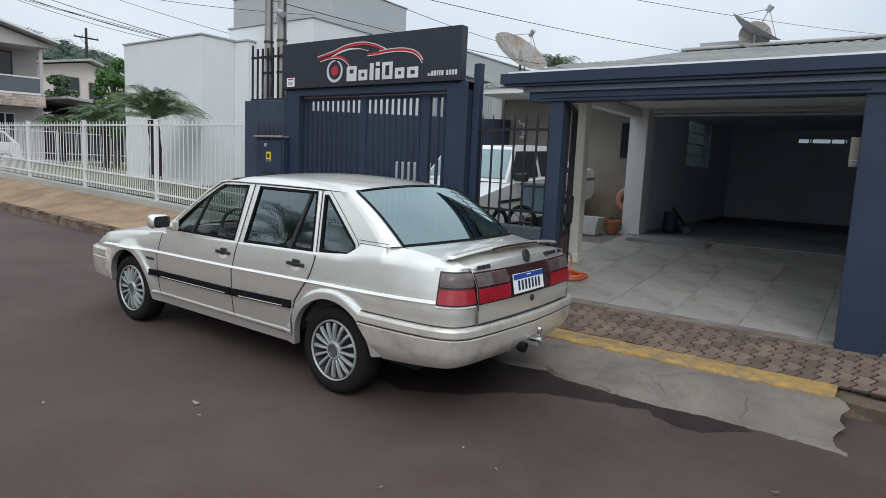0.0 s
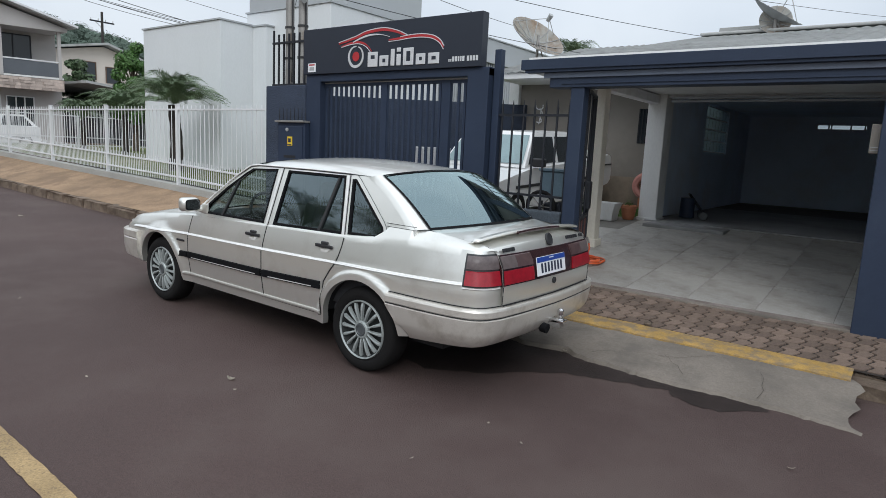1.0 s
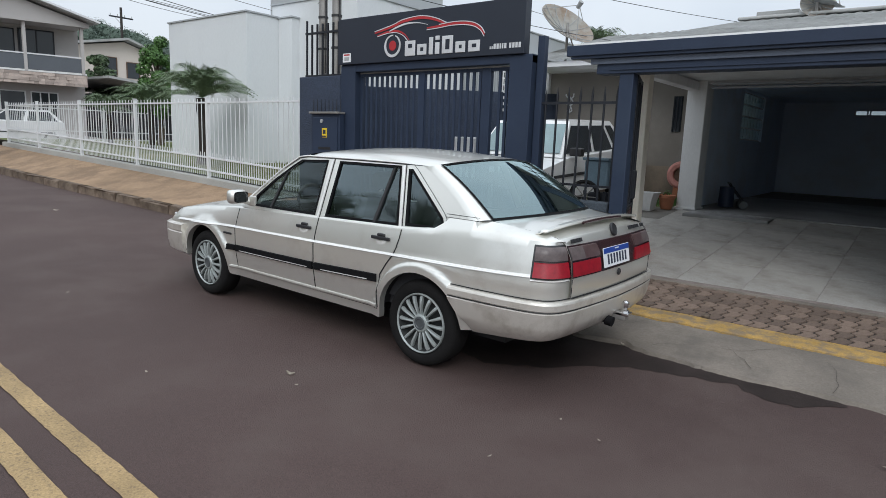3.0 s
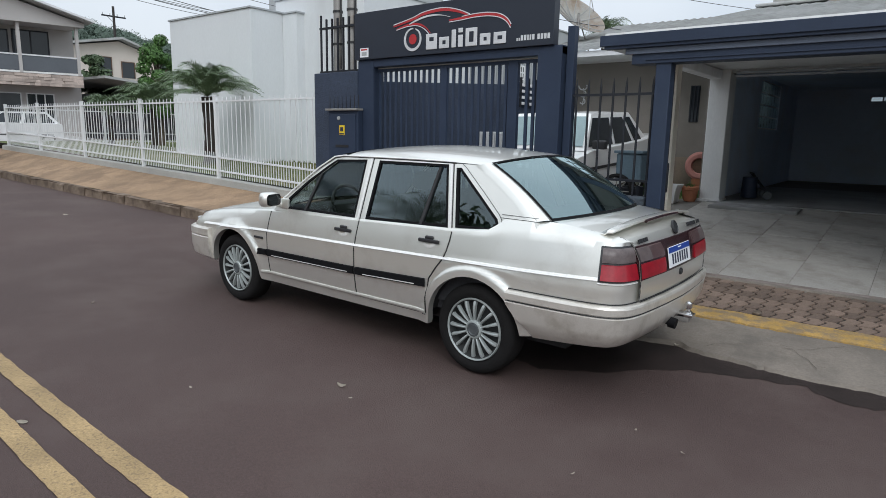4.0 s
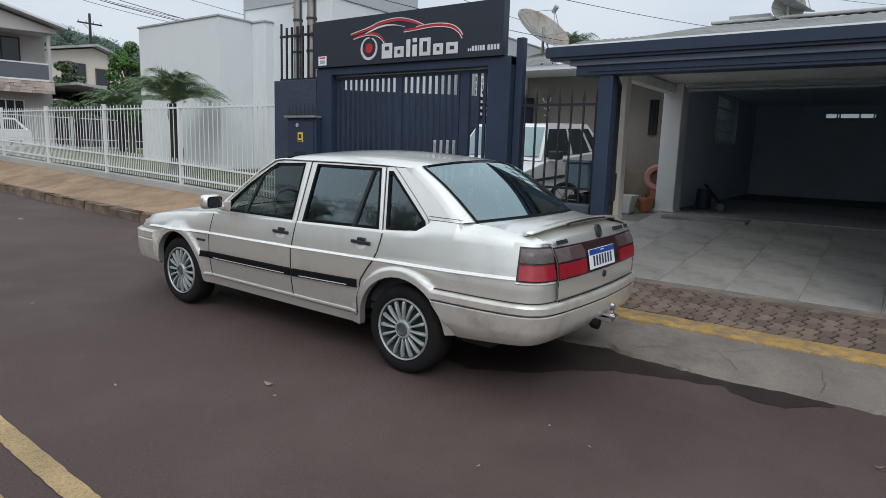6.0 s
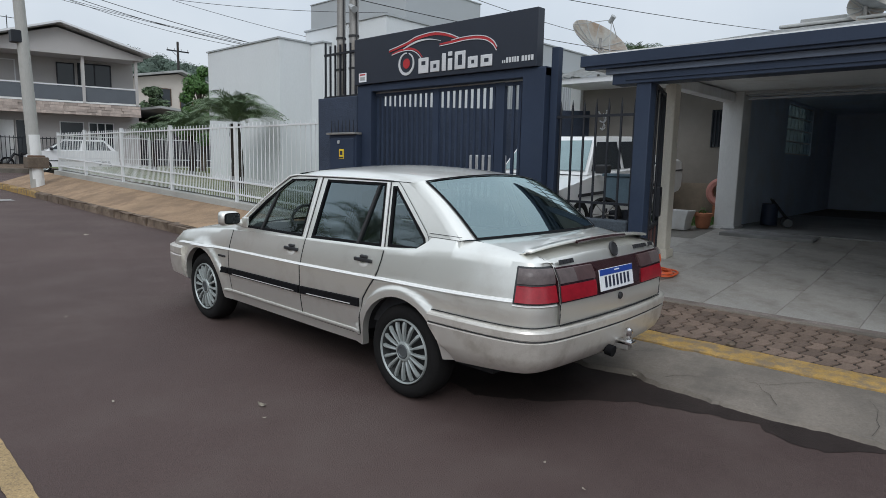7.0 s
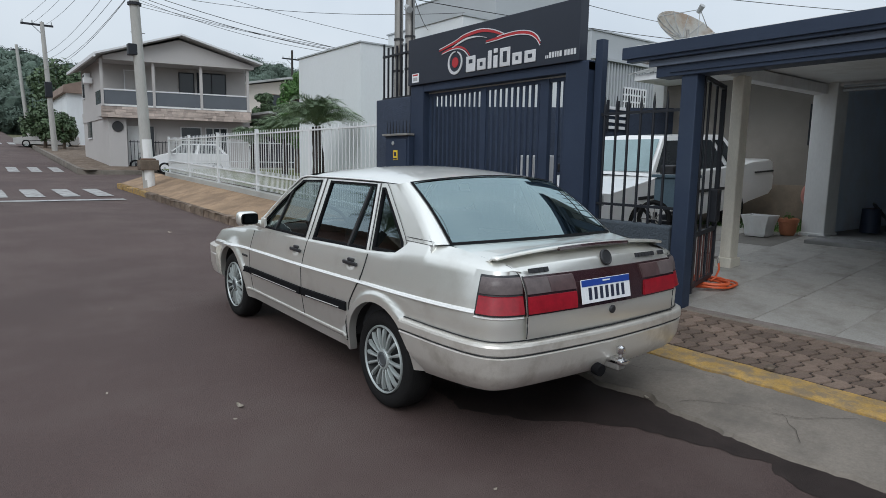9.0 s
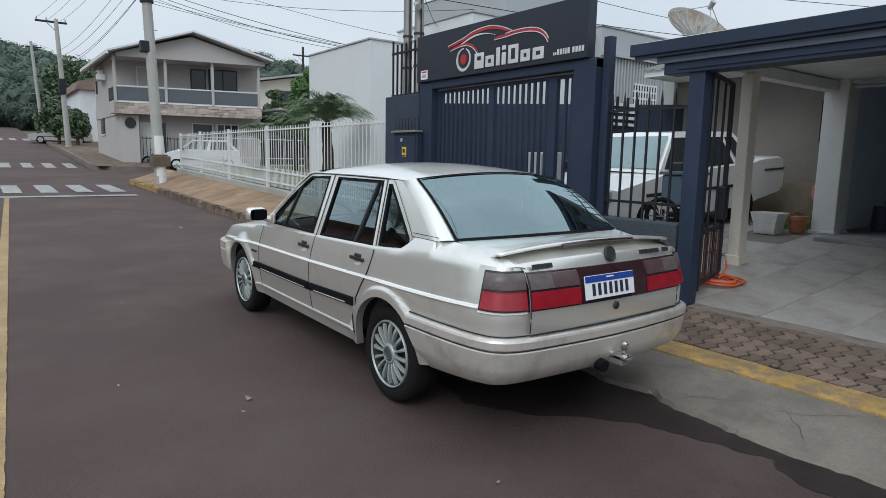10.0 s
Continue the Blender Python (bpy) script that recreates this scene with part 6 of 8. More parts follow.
for k in range(4):
    part("grille_bar", boxed(0.0, 0.03, -0.50, 0.50, -0.29 + 0.18 * k, -0.25 + 0.18 * k), M["white_metal"], gw)


def fence_run(fence, xs_posts, ends, along="x", spacing=0.135, fixed=FENCE_Y, half=0.0066):
    """Posts, rails and pickets of the white fence; shares meshes between alike pieces."""
    picket = finish("picket", boxed(-half, half, -half, half, 0.0, 1.0, bevel=0.004), M["white_metal"])
    def place(a, h0, h1, name="picket", me=None):
        ob = new(name, me or picket)
        ob.parent = fence
        x, y = (a, fixed) if along == "x" else (fixed, a)
        ob.matrix_local = Matrix.LocRotScale((x, y, h0), None, (1, 1, h1 - h0))
    def base(a):
        return zs(a if along == "x" else fixed, FENCE_Y) + 0.10
    top = 2.045
    for a in xs_posts:
        x, y = (a, fixed) if along == "x" else (fixed, a)
        b = base(a)
        part("post", boxed(x - 0.03, x + 0.03, y - 0.03, y + 0.03, b - 0.05, 2.13, bevel=0.004), M["white_metal"], fence)
        part("post_cap", boxed(x - 0.036, x + 0.036, y - 0.036, y + 0.036, 2.13, 2.145, bevel=0.004), M["white_metal"], fence)
    n = int(abs(ends[1] - ends[0]) / spacing)
    for k in range(n + 1):
        a = ends[0] + (ends[1] - ends[0]) * (k + 0.5) / (n + 1)
        if min(abs(a - p) for p in xs_posts) < 0.045:
            continue
        place(a, base(a) + 0.03, 2.115)
        if k < n and along == "x":
            a2 = a + spacing / 2
            if min(abs(a2 - p) for p in xs_posts) > 0.045:
                place(a2, base(a2) + 0.03, base(a2) + 0.46)
    seq = sorted([ends[0]] + list(xs_posts) + [ends[1]])
    for lo, hi in zip(seq, seq[1:]):
        if hi - lo < 0.2:
            continue
        for h in ("top", 0.13, 0.37):
            bm = bmesh.new()
            rows = []
            for a in (lo + 0.03, hi - 0.03):
                z = top if h == "top" else base(a) + h
                x, y = (a, fixed) if along == "x" else (fixed, a)
                dx, dy = (0, 0.02) if along == "x" else (0.02, 0)
                rows.append([(x - dx, y - dy - 0.0, z - 0.014), (x + dx, y + dy, z - 0.014), (x + dx, y + dy, z + 0.014), (x - dx, y - dy, z + 0.014)])
            loft(bm, rows, closed=True)
            bmesh.ops.recalc_face_normals(bm, faces=bm.faces[:])
            part("rail", bm, M["white_metal"], fence)


front_fence = thing("white_fence", "white enamelled steel picket fence along the pavement", "fence")
fence_run(front_fence, [-5.40, -8.15, -10.90, -13.62, -16.22, -18.45], (-18.5, -4.92))
side_fence = thing("white_fence", "white enamelled steel picket fence along the side street", "fence")
fence_run(side_fence, [6.1, 8.8, 11.5], (3.6, 11.6), along="y", spacing=0.16, fixed=-18.45, half=0.007)

bm = bmesh.new()
loft(bm, [[(x, FENCE_Y - 0.10, zs(x, FENCE_Y) - 0.1), (x, FENCE_Y - 0.09, zs(x, FENCE_Y) + 0.09), (x, FENCE_Y + 0.09, zs(x, FENCE_Y) + 0.10), (x, FENCE_Y + 0.10, zs(x, FENCE_Y) - 0.1)] for x in frange(-18.7, -4.88, 0.6)])
bmesh.ops.recalc_face_normals(bm, faces=bm.faces[:])
tagged(part("fence_plinth", bm, M["plinth"]), "low grey cement plinth under the white fence", "plinth", kind="structure")


# ---- plants ----
def palm(at, height, name, label, fronds=22, length=1.5, seed=1, trunk_r=0.11, droop=1.0, low=20):
    rng = random.Random(seed)
    p = thing(name, label, "tree", at)
    pts = [(0.04 * math.sin(z * 2), 0.02 * math.sin(z * 3), z) for z in frange(-0.15, height, 0.12)]
    part("trunk", tube(bmesh.new(), pts, lambda f: trunk_r * (1.25 - 0.45 * f + 0.45 * max(0, f - 0.75) + 0.06 * math.sin(f * 60)), 12), M["bark_palm"], p, "dark ringed palm trunk", smooth=True)
    bm = bmesh.new()
    for k in range(fronds):
        az = 2.399 * k + rng.uniform(-0.2, 0.2)
        lift = radians(low + (86 - low) * rng.random() ** 0.8)
        ln = length * rng.uniform(0.75, 1.1)
        out, up0 = math.cos(lift), math.sin(lift)
        prev = None
        steps = 22
        for i in range(steps + 1):
            f = i / steps
            r = ln * f * (out + 0.35 * up0 * f)
            pos = Vector((math.cos(az) * r, math.sin(az) * r, height + 0.02 + ln * (up0 * f - (0.26 + 0.34 * up0) * droop * f ** 3)))
            if prev is not None:
                d = (pos - prev).normalized()
                side = d.cross(Vector((0, 0, 1))).normalized()
                up = side.cross(d)
                w = 0.009 * (1 - f) + 0.003
                bm.faces.new([bm.verts.new(q) for q in (prev - side * w, prev + side * w, pos + side * w, pos - side * w)])
                if f > 0.15:
                    for s in (-1, 1):
                        ll = 0.33 * length / 1.1 * math.sin(math.pi * min(0.96, 0.2 + 0.8 * f)) ** 0.6 * rng.uniform(0.75, 1.15)
                        tip = pos + side * s * ll * 0.62 + d * ll * 0.75 + up * ll * rng.uniform(0.0, 0.35) - Vector((0, 0, 0.12 * ll))
                        mid = pos + side * s * ll * 0.36 + d * ll * 0.36 + up * ll * 0.18
                        q = 0.0105
                        bm.faces.new([bm.verts.new(c) for c in (pos - d * q, pos + d * q, mid + d * q * 1.2, mid - d * q * 1.2)])
                        bm.faces.new([bm.verts.new(c) for c in (mid - d * q * 1.2, mid + d * q * 1.2, tip)])
            prev = pos
    part("crown", bm, M["leaf_palm"], p, "feathery arching fronds")
    return p


def leafy(bm, centre, radius, count, size, rng, flat=1.0):
    """Scatters leaf blades in a clump."""
    for _ in range(count):
        while True:
            v = Vector((rng.uniform(-1, 1), rng.uniform(-1, 1), rng.uniform(-1, 1)))
            if 0.25 < v.length < 1:
                break
        c = Vector(centre) + Vector((v.x * radius, v.y * radius, v.z * radius * flat))
        n = (v + Vector((rng.uniform(-0.6, 0.6), rng.uniform(-0.6, 0.6), rng.uniform(-0.2, 0.9)))).normalized()
        a = n.orthogonal().normalized()
        b = n.cross(a)
        t = rng.uniform(0, 6.28)
        u, w = a * math.cos(t) + b * math.sin(t), b * math.cos(t) - a * math.sin(t)
        s = size * rng.uniform(0.6, 1.3)
        bm.faces.new([bm.verts.new(q) for q in (c - u * s, c - w * s * 0.45 + n * s * 0.1, c + u * s, c + w * s * 0.45 + n * s * 0.1)])


def tree(at, height, spread, name, label, material, seed=1, clumps=18, per=130, size=0.09, trunk_r=0.1, low=0.35):
    rng = random.Random(seed)
    t = thing(name, label, "tree", at)
    bm = bmesh.new()
    tube(bm, [(0.05 * math.sin(z * 1.7), 0.04 * math.sin(z * 2.3), z) for z in frange(-0.2, height * 0.7, height * 0.08)], lambda f: trunk_r * (1.2 - 0.8 * f), 10)
    ends = []
    for k in range(clumps):
        az, h = 2.399 * k + rng.uniform(-0.4, 0.4), low + (1 - low) * (k + 0.5) / clumps
        r = spread * math.sin(math.pi * min(0.95, 0.22 + 0.78 * (h - low) / (1 - low) * 0.95)) * rng.uniform(0.55, 1.0)
        e = Vector((math.cos(az) * r, math.sin(az) * r, height * h * rng.uniform(0.93, 1.05)))
        ends.append(e)
        s = Vector((0, 0, height * min(0.68, h * 0.75)))
        tube(bm, [s, (s + e) / 2 + Vector((0, 0, 0.05 * height)), e], lambda f: trunk_r * 0.35 * (1 - 0.8 * f), 6)
    part("trunk", bm, M["bark"], t, "brown trunk and limbs", smooth=True)
    bm = bmesh.new()
    for e in ends:
        leafy(bm, e, spread * rng.uniform(0.32, 0.52), per, size, rng, 0.8)
    part("crown", bm, material, t, "uneven leafy crown")
    return t


palm((-10.45, 4.72, 0.72), 1.52, "palm", "small palm with dark trunk and arching fronds on the lawn", fronds=62, length=1.10, seed=4, trunk_r=0.13, droop=0.86, low=8)
tree((-17.1, 7.2, 0.9), 3.35, 0.62, "garden_tree", "bright green bushy garden tree beside the white house", M["leaf_bright"], seed=3, clumps=26, per=330, size=0.055)
palm((-15.3, 6.0, 0.9), 1.2, "garden_shrub", "dull green feathery shrub behind the fence", fronds=46, length=1.15, seed=5, trunk_r=0.08, droop=0.9)
palm((-17.0, 5.6, 0.9), 1.0, "garden_shrub", "dull green feathery shrub behind the fence", fronds=40, length=1.0, seed=6, trunk_r=0.08, droop=0.9)
palm((-6.4, 16.0, 0.5), 4.05, "palm", "palm whose fronds show over the roof", fronds=26, length=1.2, seed=12)
# clipped grass tufts along the white wall
bm = bmesh.new()
rng = random.Random(21)
for _ in range(5000):
    x, y = rng.uniform(-10.2, -5.0), rng.uniform(3.7, 6.8)
    z = zs(x, FENCE_Y) + 0.12 + 0.02 * min(y - FENCE_Y, 3)
    h, a = rng.uniform(0.03, 0.09), rng.uniform(0, 6.28)
    d = Vector((math.cos(a), math.sin(a), 0))
    bm.faces.new([bm.verts.new(q) for q in (Vector((x, y, z - 0.005)) - d * 0.008, Vector((x, y, z - 0.005)) + d * 0.008, Vector((x, y, z + h)) + d.orthogonal() * 0.02)])
tagged(part("lawn_grass", bm, M["grass"]), "short green grass blades on the lawn", "grass", kind="stuff")


# ---- house across the side street ----
HX = -32.6
house = thing("two_storey_house", "greige two-storey house with a balcony and stone band", "house", (0, 0, 0))
# walls: lower storey, upper storey set back behind the balcony
part("wall_lower", boxed(-40.8, -33.6, 4.2, 11.6, 0.3, 3.55), M["greige"], house)
part("wall_upper", boxed(-40.8, -34.1, 4.2, 11.6, 3.55, 6.5), M["greige"], house)
part("porch_block", boxed(-33.62, -32.9, 4.18, 5.05, 0.3, 3.45, bevel=0.02), M["greige"], house)
part("side_band", boxed(-40.82, -33.0, 4.15, 4.20, 3.45, 4.0), M["greige"], house)
gable = [(4.0, 6.25), (4.0, 6.42), (7.65, 7.46), (11.45, 6.42), (11.45, 6.25)]
bm = bmesh.new()
prism(bm, gable, -34.2, -32.35, "x")
part("gable", bm, M["greige"], house)
for name, pts in (("roof", [(3.62, 6.36), (7.65, 7.59), (7.65, 7.69), (3.57, 6.48)]), ("roof", [(11.65, 6.42), (7.65, 7.59), (7.65, 7.69), (11.7, 6.54)])):
    bm = bmesh.new()
    prism(bm, pts, -41.2, -31.9, "x")
    part(name, bm, M["roof_sheet"], house, "pale roof with a white verge")
for pts in ([(3.55, 6.39), (7.65, 7.62), (7.65, 7.71), (3.52, 6.48)], [(11.72, 6.45), (7.65, 7.62), (7.65, 7.71), (11.75, 6.54)]):
    bm = bmesh.new()
    prism(bm, pts, -31.9, -31.82, "x")
    part("verge_board", bm, M["white_metal"], house)
part("gutter", boxed(-41.2, -31.85, 3.47, 3.60, 6.28, 6.44), M["white_metal"], house)
part("balcony_floor", boxed(-34.1, HX, 3.85, 11.3, 3.50, 4.02), M["greige"], house)
balcony = part("balcony", boxed(HX, HX + 0.05, 3.85, 11.3, 4.02, 4.10), M["white_col"], house)
for y0, y1 in ((3.95, 6.30), (6.42, 8.66), (8.78, 11.12)):
    part("glass_panel", boxed(HX + 0.0, HX + 0.02, y0, y1, 4.12, 4.78), M["balcony_glass"], balcony, "smoked glass balustrade panel")
    part("handrail", boxed(HX - 0.02, HX + 0.05, y0 - 0.05, y1 + 0.05, 4.80, 4.86), M["white_metal"], balcony)
part("glass_panel", boxed(-34.1, HX, 3.86, 3.88, 4.12, 4.78), M["balcony_glass"], balcony)
for y in (3.86, 6.30, 8.66, 11.1):
    part("column", boxed(HX - 0.06, HX + 0.07, y, y + 0.13, 4.02, 6.32), M["greige"], house)
rng = random.Random(33)
z = 3.46
while z < 4.0:
    y = 3.84 - rng.uniform(0, 0.3)
    while y < 11.3:
        w = rng.uniform(0.16, 0.62)
        d = rng.uniform(0.02, 0.07)
        part("stone", boxed(HX, HX + d, max(3.84, y), min(11.32, y + w - 0.006), z, z + rng.uniform(0.126, 0.136)), M["stone"], house)
        y += w
    z += 0.137


def far_door(parent, x, y0, y1, z0, z1, name, glass="dark_glass", frame="white_metal", split=1):
    d = part(name, boxed(x, x + 0.04, y0, y1, z0, z1), M[glass], parent)
    part("frame", boxed(x + 0.02, x + 0.07, y0 - 0.05, y0, z0, z1 + 0.05), M[frame], d)
    part("frame", boxed(x + 0.02, x + 0.07, y1, y1 + 0.05, z0, z1 + 0.05), M[frame], d)
    part("frame", boxed(x + 0.02, x + 0.07, y0, y1, z1, z1 + 0.05), M[frame], d)
    for k in range(1, split):
        y = y0 + (y1 - y0) * k / split
        part("mullion", boxed(x + 0.02, x + 0.07, y - 0.025, y + 0.025, z0, z1), M[frame], d)
    return d


far_door(house, -34.08, 8.05, 8.75, 4.05, 6.0, "door", frame="iron")
far_door(house, -34.08, 9.0, 10.45, 4.05, 6.05, "door", frame="iron", split=2)
far_door(house, -34.08, 5.3, 6.2, 4.9, 5.95, "window", glass="greige")
far_door(house, -33.58, 7.9, 8.9, 1.4, 3.1, "window", frame="white_metal")
far_door(house, -33.58, 9.2, 10.3, 1.0, 3.1, "door", frame="white_metal", split=3)
far_door(house, -33.58, 6.0, 6.5, 1.0, 3.1, "door", frame="greige")
part("white_shutter", boxed(-33.58, -33.53, 5.2, 5.9, 1.0, 3.1), M["white_col"], house)
bm = bmesh.new()
lathe(bm, [(0.0, 0.0), (0.26, 0.0), (0.27, 0.03)], "x", 20, (-32.88, 4.62, 3.02))
part("round_vent", bm, M["plastic"], house, "dark round vent")
for x0, x1, z0, z1 in ((-39.2, -37.9, 2.55, 3.6), (-40.3, -39.8, 4.9, 6.0)):
    w = part("window", boxed(x0, x1, 4.16, 4.19, z0, z1), M["dark_glass"], house)
    part("frame", boxed(x0 - 0.06, x1 + 0.06, 4.14, 4.17, z0 - 0.08, z0), M["white_metal"], w)
ac = part("air_conditioner", boxed(-38.0, -37.2, 3.85, 4.16, 5.5, 6.05, bevel=0.02), M["white_metal"], house, "white air conditioning unit")
part("vent_slot", boxed(-37.9, -37.3, 3.84, 3.86, 5.58, 5.95), M["plastic"], ac)
part("ac_unit", boxed(-36.9, -36.6, 3.7, 4.16, 5.45, 5.75, bevel=0.02), M["white_metal"], house)
# the front stands askew to the side wall, as the plot does
askew = Matrix(((1, 0.23, 0, -0.23 * 3.9), (0, 0.935, 0, 0.065 * 3.9), (0, 0, 1, 0), (0, 0, 0, 1)))
for piece in house.children_recursive:
    piece.data.transform(askew)
antenna = thing("roof_antenna", "thin television aerial on the house roof", "antenna", (-34.0, 6.0, 7.0))
part("mast", rod(bmesh.new(), (0, 0, 0), (0, 0, 1.1), 0.02, 0.02, 6), M["iron"], antenna)
part("boom", rod(bmesh.new(), (0, -0.35, 1.0), (0, 0.35, 1.0), 0.015, 0.015, 6), M["iron"], antenna)
ygate = thing("yard_gate", "black iron gate between the porch and the house wall", "gate", (-32.6, 0, 0))
for k in range(14):
    y = 5.1 + 0.17 * k
    part("bar", boxed(-0.012, 0.012, y, y + 0.025, 0.75, 2.35), M["iron"], ygate)
for z in (0.85, 2.25):
    part("rail", boxed(-0.015, 0.015, 5.05, 7.45, z, z + 0.04), M["iron"], ygate)
moto = thing("motorcycle", "dark parked motorcycle behind the yard gate", "motorcycle", (-32.85, 5.9, 0.75))
for y in (-0.55, 0.6):
    bm = bmesh.new()
    ringp = [Vector((0, y + 0.26 * math.cos(a), 0.3 + 0.26 * math.sin(a))) for a in np.linspace(0, 2 * math.pi, 17)]
    part("wheel", tube(bm, ringp, 0.05), M["tyre"], moto)
part("frame", tube(bmesh.new(), [(0, -0.55, 0.3), (0, -0.25, 0.75), (0, 0.15, 0.6), (0, 0.6, 0.3)], 0.06), M["iron"], moto)
part("saddle", boxed(-0.1, 0.1, 0.0, 0.5, 0.7, 0.82, bevel=0.03), M["plastic"], moto)
part("handlebar", rod(bmesh.new(), (-0.3, -0.3, 0.95), (0.3, -0.3, 0.95), 0.02), M["iron"], moto)

# pavement round that house and its kerb
sheet("corner_pavement", [-58, -50, -44, -38, -34, -31.2, -30.2], [2.6, 3.4, 4.4, 8, 14], lambda x, y: zr(x) + 0.16, M["kerb"], "stony brown pavement round the house", "pavement")
bm = bmesh.new()
loft(bm, [[(x, 2.45, zr(x) - 0.1), (x, 2.47, zr(x) + 0.17), (x, 2.62, zr(x) + 0.175), (x, 2.64, zr(x))] for x in frange(-58, -31.2, 1)] + [[(-30.6 , 2.7, zr(-30.6) - 0.1), (-30.62, 2.72, zr(-30.6) + 0.17), (-30.75, 2.8, zr(-30.6) + 0.175), (-30.8, 2.9, zr(-30.6))]] + [[(-30.0, y, zr(-30) - 0.1), (-30.02, y, zr(-30) + 0.17), (-30.2, y, zr(-30) + 0.175), (-30.25, y, zr(-30))] for y in frange(3.4, 14, 1)])
bmesh.ops.recalc_face_normals(bm, faces=bm.faces[:])
tagged(part("corner_kerb", bm, M["slab"]), "pale kerb round the far street corner", "kerb", kind="structure")

# cream house and sheds farther back
house2 = thing("cream_house", "small cream house with a pitched roof among trees", "house")
bm = bmesh.new()
prism(bm, [(14.0, 1.5), (14.0, 6.55), (17.5, 7.2), (19.8, 6.5), (19.8, 1.5)], -50.0, -41.0, "x")
part("wall", bm, M["pale_cream"], house2)
for pts in ([(13.4, 6.50), (17.5, 7.3), (17.5, 7.44), (13.35, 6.63)], [(20.4, 6.35), (17.5, 7.3), (17.5, 7.44), (20.45, 6.48)]):
    bm = bmesh.new()
    prism(bm, pts, -50.5, -40.4, "x")
    part("roof", bm, M["roof_sheet"], house2, "pale weathered roof")
far_door(house2, -40.99, 15.6, 16.9, 5.0, 6.1, "window", frame="wood")
far_door(house2, -40.99, 17.6, 18.4, 4.9, 5.9, "window", frame="wood")
low = thing("low_roof", "low dark roof of an outhouse beside the house", "shed")
bm = bmesh.new()
prism(bm, [(11.7, 4.0), (19.5, 3.3), (19.5, 3.42), (11.7, 4.12)], -40.0, -30.5, "x")
part("roof_sheet", bm, M["roof_sheet"], low)
part("wall", boxed(-39.5, -33.0, 11.8, 19.3, 0.5, 3.3), M["dark_wall"], low)
shed = thing("white_shed", "whitish building with a brown roof up the street", "building")
part("wall", boxed(-66.0, -56.0, 5.2, 12.5, 1.8, 6.6), M["white_wall"], shed)
bm = bmesh.new()
prism(bm, [(4.9, 6.5), (5.0, 7.1), (9.0, 8.3), (12.9, 7.1), (12.9, 6.5)], -66.5, -55.7, "x")
part("roof", bm, M["roof_tile"], shed)

# ---- poles and cables ----
def utility_pole(at, top, r0, r1, name, label, lean=(0, 0), arm=None, material="concrete"):
    p = thing(name, label, "pole", at)
    part("shaft", tube(bmesh.new(), [(lean[0] * f, lean[1] * f, -0.3 + (top + 0.3) * f) for f in frange(0, 1, 0.1)], lambda f: r0 + (r1 - r0) * f, 14), M[material], p, "tapered round shaft", smooth=True)
    if arm:
        z, y0, y1 = arm
        part("crossarm", boxed(lean[0] - 0.06, lean[0] + 0.06, y0, y1, z - 0.06, z + 0.06), M["iron"], p)
        for y in frange(y0 + 0.1, y1 - 0.1, (y1 - y0 - 0.2) / 3):
            part("insulator", rod(bmesh.new(), (lean[0], y, z + 0.05), (lean[0], y, z + 0.26), 0.04, 0.03, 8), M["dish_grey"], p)
        part("arm_brace", rod(bmesh.new(), (lean[0], y0 * 0.6, z), (lean[0], lean[1], z - 0.6), 0.02, 0.02, 6), M["iron"], p)
    return p


pole1 = utility_pole((-17.3, 2.56, 0.50), 8.6, 0.165, 0.115, "street_pole", "grey concrete utility pole with a whitewashed foot", lean=(0, -0.28))
part("whitewash", tube(bmesh.new(), [(0, -0.28 * f, 8.6 * f) for f in (0.0, 0.06, 0.12, 0.175)], lambda f: 0.169 - 0.008 * f, 14), M["white_col"], pole1, "whitewashed lower part", smooth=True)
part("poster_band", lathe(bmesh.new(), [(0.192, 0.62), (0.215, 0.63), (0.215, 0.93), (0.192, 0.95)], "z", 14), M["wood"], pole1, "faded brown poster wrapped round the pole")
part("poster_band", boxed(-0.20, 0.22, -0.27, 0.25, 0.60, 0.90, bevel=0.02), M["bark"], pole1, "brown board tied to the pole")
part("lamp_box", boxed(-0.13, 0.13, -0.42, -0.16, 3.9, 4.22, bevel=0.02), M["iron"], pole1, "dark junction box")
part("lamp_box", boxed(-0.12, 0.12, -0.40, -0.05, 6.0, 6.25, bevel=0.02), M["iron"], pole1)
for k in range(3):
    part("cable_clamp", lathe(bmesh.new(), [(0.165, 5.3 + 0.55 * k), (0.19, 5.31 + 0.55 * k), (0.19, 5.38 + 0.55 * k), (0.165, 5.39 + 0.55 * k)], "z", 12, (0, -0.18 - 0.015 * k, 0)), M["iron"], pole1)
pole2 = utility_pole((-46.5, 3.2, 1.7), 8.4, 0.19, 0.12, "street_pole", "grey concrete utility pole with a wooden crossarm", lean=(0, -0.28), arm=(8.2, -1.45, 0.35))
part("transformer", boxed(-0.25, 0.25, -0.35, 0.05, 3.6, 4.6, bevel=0.03), M["iron"], pole2, "dark cable drum and boxes")
utility_pole((-88, 4.85, 4.2), 10.2, 0.24, 0.16, "street_pole", "grey concrete utility pole far up the street", lean=(0, -0.6), arm=(9.6, -1.2, 0.5))
utility_pole((-60, 26.3, 3.0), 9.8, 0.15, 0.11, "street_pole", "dark wooden pole behind the houses", arm=(8.9, -1.1, 1.1), material="wood_dark")
